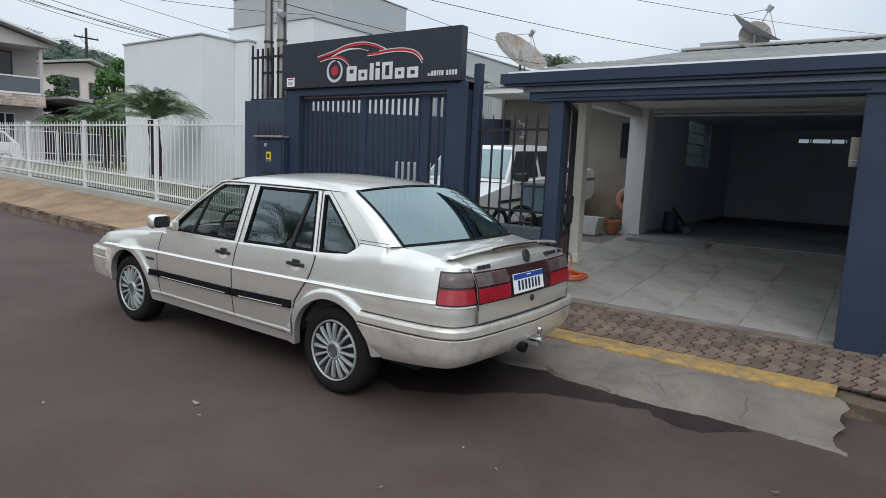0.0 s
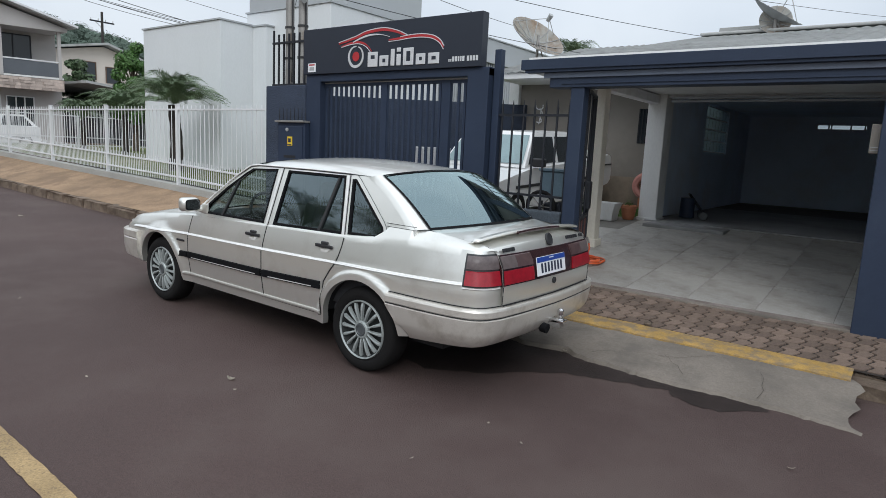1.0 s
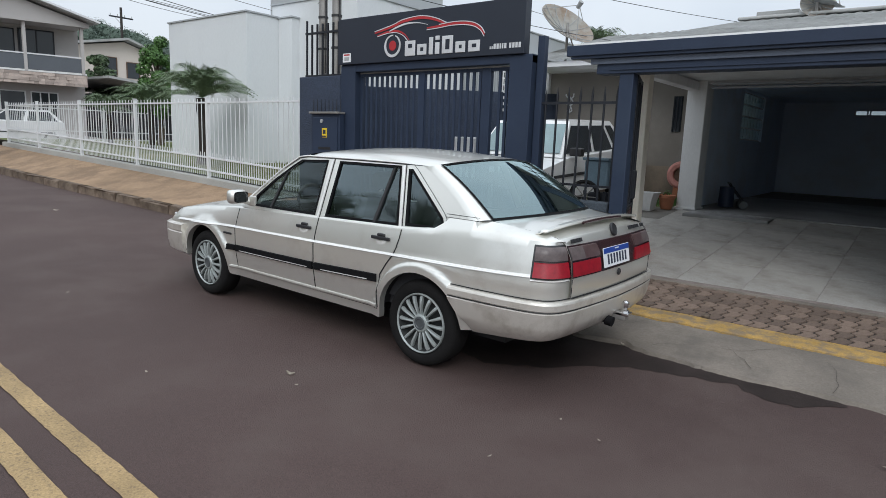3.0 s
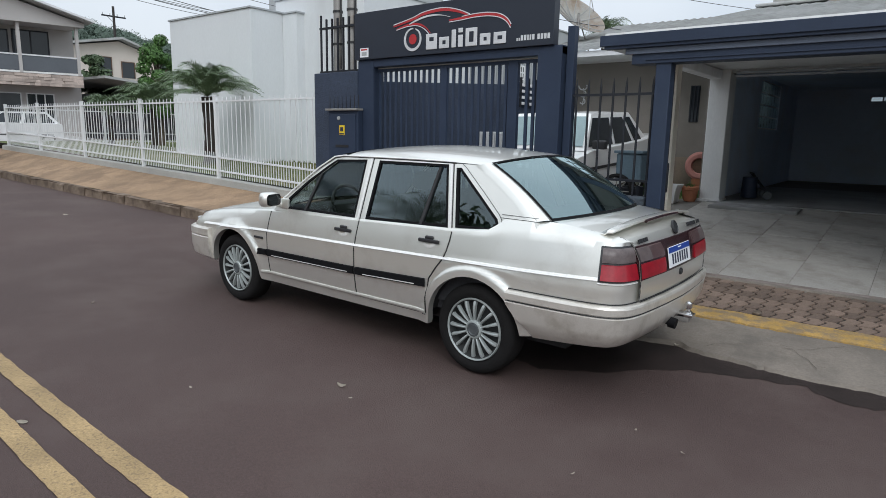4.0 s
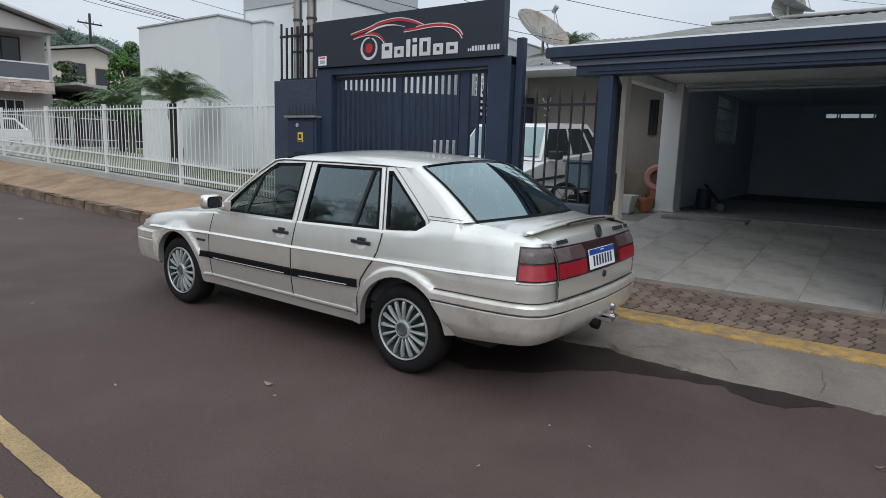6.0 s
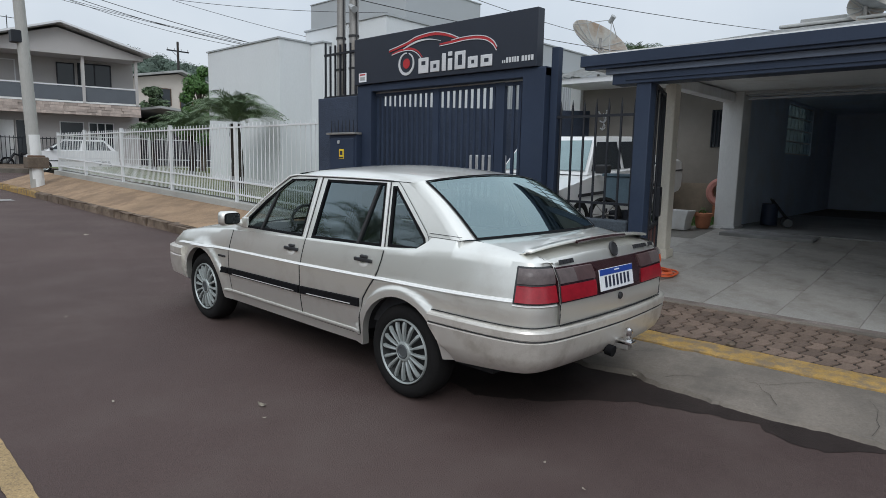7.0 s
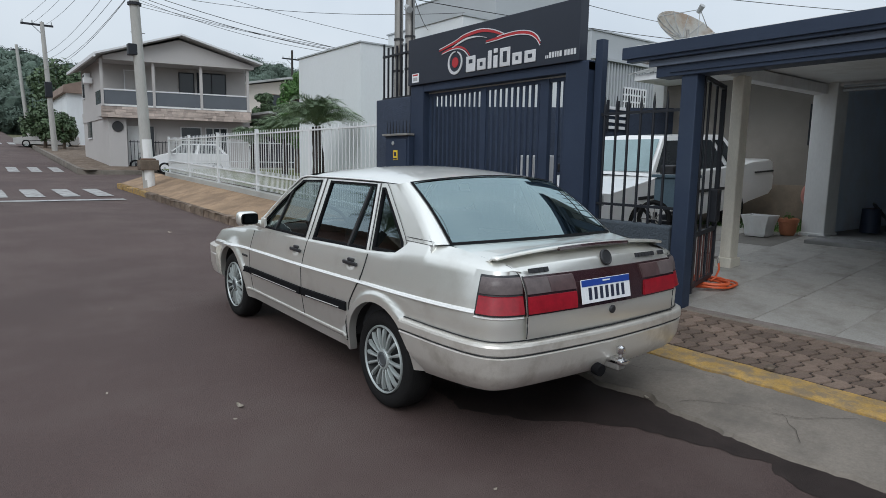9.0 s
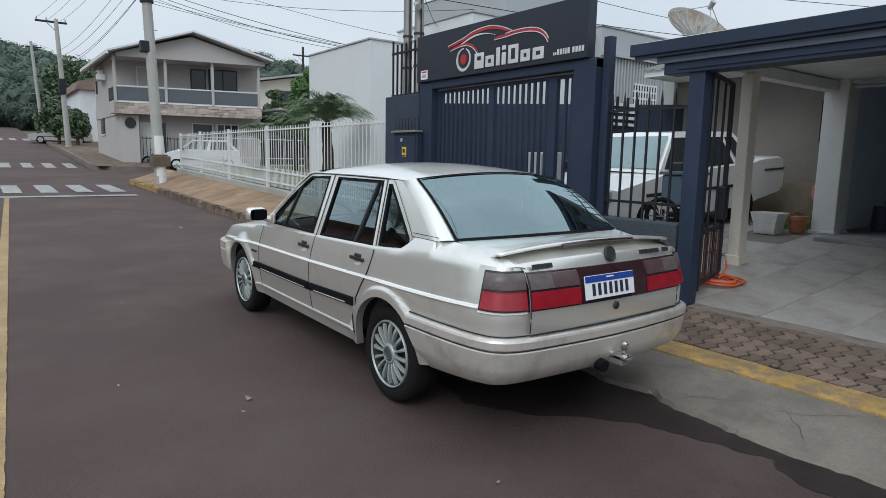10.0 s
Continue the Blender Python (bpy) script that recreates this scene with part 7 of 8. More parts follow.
def cable(pts_a, pts_b, sag, r=0.012, name="overhead_cable"):
    a, b = Vector(pts_a), Vector(pts_b)
    pts = [a + (b - a) * f - Vector((0, 0, sag * 4 * f * (1 - f))) for f in frange(0, 1, 1 / 18)]
    return tagged(part(name, tube(bmesh.new(), pts, r, 5), M["cable"]), "thin black overhead cable between the poles", "cable", group="overhead cables")


p1 = Vector((-17.3, 2.35, 0.5))
p2 = Vector((-46.5, 2.95, 1.7))
for k, (dz1, dz2, dy) in enumerate(((7.9, 8.3, -1.2), (7.9, 8.3, -0.5), (7.6, 8.3, 0.2), (6.6, 6.4, 0), (6.3, 6.0, 0), (6.0, 5.6, 0.1), (5.7, 5.4, -0.1))):
    cable(p1 + Vector((0, 0.1 * (k % 3), dz1)), p2 + Vector((0, dy, dz2)), 0.25 + 0.05 * k, 0.008)
for k, (dz, end, sag) in enumerate(((5.75, (-12.0, 6.7, 4.33), 0.10), (5.6, (-12.2, 6.8, 4.32), 0.16), (5.5, (-12.4, 6.7, 4.31), 0.20), (5.4, (-11.8, 6.9, 4.33), 0.12), (5.3, (-12.1, 6.9, 4.32), 0.06), (5.6, (-4.27, 3.05, 4.6), 0.3), (5.75, (-7.9, 7.0, 4.7), 0.25), (6.6, (8.0, 2.4, 7.6), 0.3), (7.4, (9.0, 1.9, 8.4), 0.4), (7.9, (9.0, 1.6, 8.9), 0.4), (6.3, (-10.5, 9, 4.4), 0.2))):
    cable(p1 + Vector((0, 0.05 * k, dz)), end, sag, 0.0085 if k < 2 else 0.006)
for a, b, sag in (((-4.27, 3.1, 4.2), (-0.8, 16.0, 4.75), 0.25), ((-4.27, 3.1, 4.6), (2.5, 24.0, 6.6), 0.3), ((-4.55, 3.1, 3.75), (-3.4, 13.5, 4.1), 0.2), ((-4.55, 3.1, 4.4), (-6.5, 14.0, 5.1), 0.2)):
    cable(a, b, sag * 0.6, 0.006)
cable((-4.3, 3.1, 3.9), (-9.5, 7.2, 4.6), 0.10, 0.006)


# ---- wooded hill ----
def ridge(y):
    return interp(y, [(-120, 18), (-40, 22), (0, 21.5), (9, 21.3), (14, 18.5), (22, 19.8), (34, 24.2), (46, 25), (55, 25.2), (64, 23.6), (75, 22), (90, 20), (140, 20), (300, 15)])


hill_fn = lambda x, y: 4.0 + (ridge(y) - 1.6 - 4.0) * min(1, max(0, (-x - 92) / 58)) ** 0.75 - 0.25 * max(0, -x - 165)
sheet("wooded_hill", frange(-300, -92, 8), frange(-120, 300, 10), hill_fn, M["leaf_hill"], "hillside under dense woods", "hill")
ball = bmesh.new()
bmesh.ops.create_icosphere(ball, subdivisions=2, radius=1.0)
BALL_V = [v.co.copy() for v in ball.verts]
BALL_F = [[v.index for v in f.verts] for f in ball.faces]
ball.free()


def crown(bm, centre, r, count, size, rng, flat=1.0):
    """A tree crown: an uneven dense heart with leaf sprays round it."""
    c = Vector(centre)
    seed = rng.uniform(0, 90)
    vs = [bm.verts.new(c + Vector((v.x, v.y, v.z * flat)) * r * (0.62 + 0.45 * noise.noise(v * 2.1 + Vector((seed, 0, 0))))) for v in BALL_V]
    for f in BALL_F:
        bm.faces.new([vs[k] for k in f])
    leafy(bm, c, r, count, size, rng, flat)


bm = bmesh.new()
rng = random.Random(51)
for _ in range(1300):
    x = -94 - 72 * rng.random() ** 1.2
    y = rng.uniform(-25, 92)
    z = hill_fn(x, y)
    r = rng.uniform(1.3, 2.7)
    crown(bm, (x, y, z + r * 0.6), r, 240, 0.21, rng, 0.9)
for _ in range(230):
    x, y = rng.uniform(-105, -68), rng.choice((rng.uniform(9, 40), rng.uniform(-30, -8)))
    r = rng.uniform(1.4, 2.8)
    crown(bm, (x, y, zr(x) + r * rng.uniform(0.6, 1.9)), r, 260, 0.20, rng, 1.1)
for _ in range(90):
    x, y = rng.uniform(-97, -90.5), rng.uniform(-9, 9)
    r = rng.uniform(0.9, 1.7)
    crown(bm, (x, y, zr(-92) + r * rng.uniform(0.5, 1.6)), r, 260, 0.17, rng, 1.0)
tagged(part("woods", bm, M["leaf_hill"]), "dense dark green woods on the hillside", "trees", kind="stuff")
for k, (x, y, h, s) in enumerate(((-50.5, 3.0, 2.9, 1.25), (-49, 4.0, 2.5, 1.0), (-37, 14.1, 4.6, 0.95), (-88, 8, 8, 3.2), (-80, 10, 7, 3), (-98, -8.5, 9, 3.6), (-84, -10, 8, 3.4))):
    tree((x, y, zr(x)), h, s, "street_tree", "dark green leafy tree beside the street", M["leaf_dark"], seed=60 + k, clumps=18, per=110, size=0.16 if x > -60 else 0.3, trunk_r=0.12)
# the house, palm and trees across the street, which the car windows mirror
house3 = thing("opposite_house", "two-storey house with a red-brown tiled roof across the street", "house")
part("wall", boxed(-42.0, -23.0, -24.0, -13.6, -0.3, 8.2), M["brick_red"], house3, "red-brown rendered walls")
bm = bmesh.new()
prism(bm, [(-12.9, 8.1), (-18.6, 11.2), (-24.6, 8.1)], -42.6, -22.4, "x")
part("roof", bm, M["roof_tile"], house3, "red-brown tiled roof")
for x in (-39.0, -35.0, -30.0, -26.0):
    for z in (1.0, 4.0):
        part("window", boxed(x, x + 1.8, -13.62, -13.55, z, z + 1.2), M["dark_glass"], house3)
for k, x in enumerate((-9.2, -13.1, -16.9)):
    palm((x, -9.5, zr(x) + 0.1), 5.9, "palm", "tall palm in a row on the pavement across the street", fronds=34, length=1.9, seed=31 + k, trunk_r=0.16, low=12)
for k, (x, y, h, s) in enumerate(((-11, -14.5, 9.2, 2.6), (-18, -15, 8.6, 2.6))):
    tree((x, y, 0), h, s, "street_tree", "dark green leafy tree on the other side of the street", M["leaf_dark"], seed=80 + k, clumps=20, per=110, size=0.30, trunk_r=0.16, low=0.25)
slab_thing("wall_opposite", (-40, 40, -12.2, -12.0, -0.4, 1.7), M["greige"], "plain greige garden wall across the street", "wall")
sheet("pavement_opposite", [-40, -15, 0, 40], [-12, -9, -6.5], lambda x, y: zr(x) + 0.12, M["sidewalk"], "ochre pavement across the street", "pavement")


# ---- other parked cars ----
def small_car(name, label, at, turn, paint, profile, cabin, length_axles, width=1.62, wheel_r=0.28, tilt=0, lights=((0.05, 0.46), (0.52, 0.95)), strip=0.52, screen="screen"):
    """A simple car: profile and cabin are (x, z) loops seen from the side, nose towards -x."""
    car = thing(name, label, "car", at, turn, tilt=tilt)
    half = width / 2
    bm = bmesh.new()
    rows = []
    for f, k in ((-1.0, 0.94), (-0.93, 0.985), (-0.6, 1.0), (0, 1.0), (0.6, 1.0), (0.93, 0.985), (1.0, 0.94)):
        cz = 0.55
        rows.append([(x * (0.97 + 0.03 * k), f * half, cz + (z - cz) * k) for x, z in profile])
    vs = loft(bm, rows, closed=True)
    bm.faces.new(vs[0])
    bm.faces.new(vs[-1][::-1])
    bmesh.ops.recalc_face_normals(bm, faces=bm.faces[:])
    part("body", bm, paint, car, smooth=True, angle=30)
    bm = bmesh.new()
    zmin, zmax = min(z for _, z in cabin), max(z for _, z in cabin)
    def tumble(z):
        return half * (0.93 - 0.17 * (z - zmin) / (zmax - zmin))
    rows = [[(x, s * tumble(z), z) for x, z in cabin] for s in (-1, 1)]
    vs = loft(bm, [rows[0], [(x, 0.0, z + 0.02) for x, z in cabin], rows[1]], closed=True)
    bm.faces.new(vs[0])
    bm.faces.new(vs[-1][::-1])
    bmesh.ops.recalc_face_normals(bm, faces=bm.faces[:])
    part("cabin", bm, paint, car, smooth=True, angle=30)
    a, b, c, d = cabin[0], cabin[1], cabin[2], cabin[3]
    # screens
    for p, q, sgn, nm in ((a, b, -1, "windscreen"), (d, c, 1, "rear_window")):
        bm = bmesh.new()
        def lerp(f):
            return (p[0] + (q[0] - p[0]) * f, p[1] + (q[1] - p[1]) * f)
        rr = []
        for f in (0.10, 0.90):
            x, z = lerp(f)
            rr.append([(x + sgn * 0.015, y * tumble(z) * 0.94, z + 0.012) for y in (-1, -0.5, 0, 0.5, 1)])
        loft(bm, rr)
        bmesh.ops.recalc_face_normals(bm, faces=bm.faces[:])
        part(nm, bm, M[screen], car)
    # side windows in two lights
    for s in (-1, 1):
        for f0, f1 in lights:
            def at_fz(f, t):
                lo = a[0] + (d[0] - a[0]) * f
                hi = b[0] + (c[0] - b[0]) * f
                z = zmin + (zmax - zmin) * t
                x = lo + (hi - lo) * t
                return (x, s * (tumble(z) + 0.008), z)
            bm = bmesh.new()
            loft(bm, [[at_fz(f0, 0.1), at_fz(f1, 0.1)], [at_fz(f0, 0.86), at_fz(f1, 0.86)]])
            bmesh.ops.recalc_face_normals(bm, faces=bm.faces[:])
            part("side_window", bm, M["dark_glass"], car)
        part("door_mirror", boxed(a[0] + 0.15, a[0] + 0.27, min(s * (half - 0.02), s * (half + 0.17)), max(s * (half - 0.02), s * (half + 0.17)), zmin + 0.02, zmin + 0.14, bevel=0.02), M["plastic"], car)
        part("rub_strip", boxed(profile[0][0] + 0.6, profile[0][0] + length_axles[1] - length_axles[0] + 0.8, min(s * half * 0.99, s * (half + 0.012)), max(s * half * 0.99, s * (half + 0.012)), strip - 0.02, strip + 0.02), M["plastic"], car)
        for x in length_axles:
            w = part("wheel", lathe(bmesh.new(), [(0.0, 0.03), (wheel_r * 0.62, 0.02), (wheel_r * 0.66, 0.0), (wheel_r * 0.95, -0.005), (wheel_r, 0.03), (wheel_r, 0.15), (0.1, 0.16)], "y", 24), M["tyre"], car, smooth=True)
            w.matrix_local = pose(x, s * (half + 0.004), wheel_r, 0, 0, 0 if s < 0 else 180)
            part("rim", lathe(bmesh.new(), [(0.0, 0.004), (0.05, 0.0), (0.06, 0.02), (wheel_r * 0.5, 0.025), (wheel_r * 0.62, 0.005), (wheel_r * 0.64, 0.015)], "y", 20), M["alloy"], w, smooth=True)
    for s in (-1, 1):
        part("headlamp", boxed(profile[0][0] - 0.01, profile[0][0] + 0.05, min(s * half * 0.55, s * half * 0.9), max(s * half * 0.55, s * half * 0.9), 0.55, 0.68, bevel=0.01), M["lens_clear"], car)
        part("tail_lamp", boxed(profile[-4][0] - 0.03, profile[-4][0] + 0.02, min(s * half * 0.7, s * half * 0.93), max(s * half * 0.7, s * half * 0.93), 0.62, 0.8, bevel=0.01), M["lamp_red"], car)
    part("grille", boxed(profile[0][0] - 0.012, profile[0][0] + 0.03, -half * 0.5, half * 0.5, 0.55, 0.67), M["plastic"], car)
    return car


# opaque glass whose pale colour stands in for the reflected sky
M["screen"] = mat("sky_bright_windscreen", (0.15, 0.195, 0.20), 0.06, 0.0, var=0.1, scale=1.0, coat=1.0)
hatch_profile = [(-1.85, 0.35), (-1.85, 0.72), (-1.35, 0.92), (-0.95, 0.98), (1.50, 1.02), (1.66, 0.97), (1.70, 0.40), (1.60, 0.24), (-1.7, 0.22)]
small_car("hatchback_car", "white hatchback parked across the side street", (-28.8, 7.0, zr(-28.8) + 0.06), 80, M["paint_white"], hatch_profile, [(-1.15, 0.95), (-0.42, 1.44), (1.12, 1.47), (1.58, 1.0)], (-1.22, 1.12))
small_car("old_saloon_car", "white boxy older car parked behind the gate", (-2.42, 5.95, 0.53), 93, M["paint_white"], [(-1.9, 0.40), (-1.9, 0.70), (-1.05, 0.83), (-0.85, 0.86), (1.5, 0.93), (1.8, 0.97), (2.46, 0.985), (2.54, 0.95), (2.57, 0.76), (2.60, 0.70), (2.58, 0.50), (2.45, 0.42), (1.75, 0.34), (1.3, 0.26), (-1.8, 0.26)], [(-0.95, 0.85), (-0.45, 1.36), (1.15, 1.37), (1.78, 0.95)], (-1.25, 1.3), width=1.56, wheel_r=0.27, tilt=-2.6, lights=((0.03, 0.40), (0.44, 0.74), (0.79, 0.94)), strip=0.60, screen="screen_teal")
part("waist_line", boxed(1.9, 2.585, -0.79, 0.79, 0.775, 0.80), M["plastic"], bpy.data.objects["old_saloon_car"])
small_car("saloon_car_far", "silver saloon parked up the street", (-54.0, 3.5, zr(-54) - 0.02), 80, M["paint_silver"], [(-2.1, 0.35), (-2.1, 0.66), (-1.2, 0.86), (-0.9, 0.9), (1.25, 0.95), (2.1, 0.92), (2.15, 0.40), (2.0, 0.24), (-2.0, 0.22)], [(-0.95, 0.89), (-0.2, 1.38), (0.85, 1.38), (1.55, 0.94)], (-1.3, 1.3))


# ---- things in the yard and on the roof ----
planter = thing("flower_trough", "white flared plaster flower trough by the carport", "planter", (-0.95, 6.50, 0.572))
bm = bmesh.new()
rows = []
for w, d, z in ((0.125, 0.11, 0.0), (0.135, 0.12, 0.03), (0.145, 0.13, 0.14), (0.175, 0.15, 0.25), (0.185, 0.155, 0.28), (0.165, 0.135, 0.28), (0.15, 0.12, 0.20)):
    rows.append([(-w, -d, z), (w, -d, z), (w, d, z), (-w, d, z)])
vs = loft(bm, rows, closed=True)
bm.faces.new(vs[0][::-1])
bmesh.ops.recalc_face_normals(bm, faces=bm.faces[:])
part("trough", bm, M["white_col"], planter)
part("soil", boxed(-0.152, 0.152, -0.12, 0.12, 0.19, 0.24), M["joint"], planter)

pot = thing("flower_pot", "terracotta flower pot beside the white column", "pot", (-0.69, 6.74, 0.594))
part("pot", lathe(bmesh.new(), [(0.0, 0.0), (0.08, 0.0), (0.10, 0.05), (0.116, 0.17), (0.128, 0.175), (0.128, 0.22), (0.112, 0.225), (0.104, 0.19), (0.0, 0.18)], "z", 24), M["terracotta"], pot, smooth=True)
bm = bmesh.new()
leafy(bm, (0, 0, 0.24), 0.07, 26, 0.025, random.Random(4))
part("plant", bm, M["leaf_bright"], pot)

ring_ob = thing("painted_tyre", "old tyre painted pink standing by the house wall", "tyre", (-1.13, 8.72, 1.06), turn=12)
part("ring", lathe(bmesh.new(), [(0.14, 0.05), (0.13, 0.0), (0.15, -0.06), (0.21, -0.075), (0.245, -0.05), (0.255, 0.0), (0.245, 0.05), (0.21, 0.075), (0.15, 0.06), (0.14, 0.05)], "y", 32), M["pink"], ring_ob, smooth=True)
part("filling", lathe(bmesh.new(), [(0.0, 0.0), (0.142, 0.0)], "y", 24), M["wood"], ring_ob)
part("stand", boxed(-0.12, 0.12, -0.06, 0.06, -0.46, -0.23), M["terracotta"], ring_ob)
bm = bmesh.new()
rng = random.Random(71)
for _ in range(2600):
    x, y = rng.uniform(-2.3, -0.75), rng.uniform(6.95, 8.95)
    h, a = rng.uniform(0.03, 0.10), rng.uniform(0, 6.28)
    d = Vector((math.cos(a), math.sin(a), 0))
    z = zd(y)
    bm.faces.new([bm.verts.new(q) for q in (Vector((x, y, z - 0.02)) - d * 0.008, Vector((x, y, z - 0.02)) + d * 0.008, Vector((x, y, z + h)) + d * 0.02)])
tagged(part("bed_grass", bm, M["leaf_bright"]), "short grass in the bed along the house wall", "grass", kind="stuff")
sheet("flower_bed", [-2.6, -0.72], [6.9, 8.99], lambda x, y: zd(y) + 0.004, M["grass"], "small grassy bed along the house wall", "flower bed")

hose = thing("garden_hose", "coiled orange garden hose lying on the driveway", "hose", (-0.13, 3.80, 0.322))
pts = []
for k in range(150):
    a = k * 0.21
    r = 0.20 + 0.045 * math.sin(k * 0.13) + 0.02 * math.sin(k * 0.71)
    pts.append((r * math.cos(a) * 1.15, r * math.sin(a), 0.014 + 0.010 * (k // 30) + 0.006 * math.sin(k * 0.5) + 0.09 * 0.2 * r))
part("coil", tube(bmesh.new(), pts, 0.0105, 6), M["hose"], hose, smooth=True)
tap = thing("garden_tap", "small grey tap on a post behind the pillar", "tap", (-0.27, 4.06, 0.34))
part("pipe", rod(bmesh.new(), (0, 0, 0), (0, 0, 0.25), 0.016, 0.014, 8), M["steel"], tap)
part("manifold", rod(bmesh.new(), (-0.09, 0.02, 0.235), (0.10, -0.02, 0.235), 0.017, 0.017, 8), M["steel"], tap)
part("lever", boxed(-0.05, 0.05, -0.012, 0.012, 0.258, 0.27, bevel=0.004), M["iron"], tap)
part("spout", tube(bmesh.new(), [(0.05, 0, 0.235), (0.11, -0.02, 0.225), (0.13, -0.03, 0.18)], 0.012, 8), M["steel"], tap)
part("hose_end", tube(bmesh.new(), [(0.13, -0.03, 0.18), (0.15, -0.05, 0.12), (0.14, -0.09, 0.04), (0.12, -0.14, 0.012)], 0.0105, 6), M["hose"], tap)

bin_ob = thing("machine_box", "faded blue-grey metal box on legs behind the railing", "machine", (-0.40, 3.62, 0.30))
part("case", boxed(-0.15, 0.13, -0.16, 0.16, 0.76, 1.06, bevel=0.02), M["machine"], bin_ob)
part("tray", boxed(-0.17, 0.15, -0.18, 0.18, 1.06, 1.09, bevel=0.006), M["machine"], bin_ob)
for x in (-0.13, 0.11):
    for y in (-0.14, 0.14):
        part("leg", boxed(x - 0.015, x + 0.015, y - 0.015, y + 0.015, 0.0, 0.72), M["iron"], bin_ob)
part("guard", boxed(-0.11, 0.09, -0.12, 0.12, 0.50, 0.70, bevel=0.02), M["iron"], bin_ob, "dark guard")
barrow = thing("barrow_wheel", "black spoked wheel leaning behind the low wall", "wheel", (-0.52, 3.45, 0.95))
part("tyre", tube(bmesh.new(), [Vector((0.17 * math.cos(a), 0, 0.17 * math.sin(a))) for a in np.linspace(0, 2 * math.pi, 21)], 0.025), M["tyre"], barrow)
for k in range(4):
    a = math.pi * k / 4
    part("spoke", rod(bmesh.new(), (-0.16 * math.cos(a), 0, -0.16 * math.sin(a)), (0.16 * math.cos(a), 0, 0.16 * math.sin(a)), 0.006, 0.006, 5), M["steel"], barrow)
part("stand", boxed(-0.02, 0.02, -0.02, 0.02, -0.66, 0.0), M["iron"], barrow)
unit = thing("outdoor_unit", "white slatted outdoor unit behind the gate", "air conditioner", (-2.10, 3.30, 0.32))
part("case", boxed(-0.22, 0.22, 0.02, 0.20, 0.75, 1.25, bevel=0.01), M["white_metal"], unit)
for k in range(6):
    part("slat", boxed(-0.21 + 0.075 * k, -0.165 + 0.075 * k, 0.0, 0.02, 0.77, 1.23), M["white_metal"], unit)
part("stand", boxed(-0.18, 0.18, 0.04, 0.18, 0.0, 0.75), M["iron"], unit)
rack = thing("wall_rack", "white slatted rack on the boundary wall", "rack", (-3.93, 7.2, 2.1))
for k in range(4):
    part("slat", boxed(0.0, 0.03, -0.3, 0.3, 0.11 * k, 0.11 * k + 0.05), M["white_metal"], rack)
for y in (-0.28, 0.0, 0.26):
    part("upright", boxed(0.03, 0.06, y, y + 0.04, -0.05, 0.48), M["iron"], rack)

trolley = thing("trolley", "small dark trolley with a tank inside the garage", "trolley", (0.05, 7.75, 0.618), turn=20)
for s in (-0.16, 0.16):
    part("wheel", lathe(bmesh.new(), [(0.0, -0.015), (0.04, -0.018), (0.06, -0.018), (0.07, 0.0), (0.06, 0.018), (0.0, 0.018)], "y", 20, (0.12, s, 0.07)), M["badge_grey"], trolley, smooth=True)
part("frame", tube(bmesh.new(), [(0.14, 0, 0.1), (0.02, 0, 0.25), (-0.10, 0, 0.40)], 0.020, 8), M["iron"], trolley)
part("tank", rod(bmesh.new(), (-0.12, 0.0, 0.02), (-0.12, 0.0, 0.34), 0.12, 0.11, 16), M["navy"], trolley, "dark blue tank", smooth=True)
part("handle", rod(bmesh.new(), (-0.10, -0.16, 0.40), (-0.10, 0.16, 0.40), 0.016, 0.016, 8), M["iron"], trolley)
fuse = thing("fuse_box", "taupe fuse box on the inner face of the garage pillar", "fuse box", (2.63, 3.10, 1.79))
part("case", boxed(-0.066, 0.0, -0.06, 0.06, -0.115, 0.115, bevel=0.006), M["taupe"], fuse)
part("cover_seam", boxed(-0.060, -0.006, -0.063, -0.060, -0.070, -0.064), M["dish_grey"], fuse)
part("cover_seam", boxed(-0.060, -0.006, -0.063, -0.060, -0.095, -0.090), M["dish_grey"], fuse)

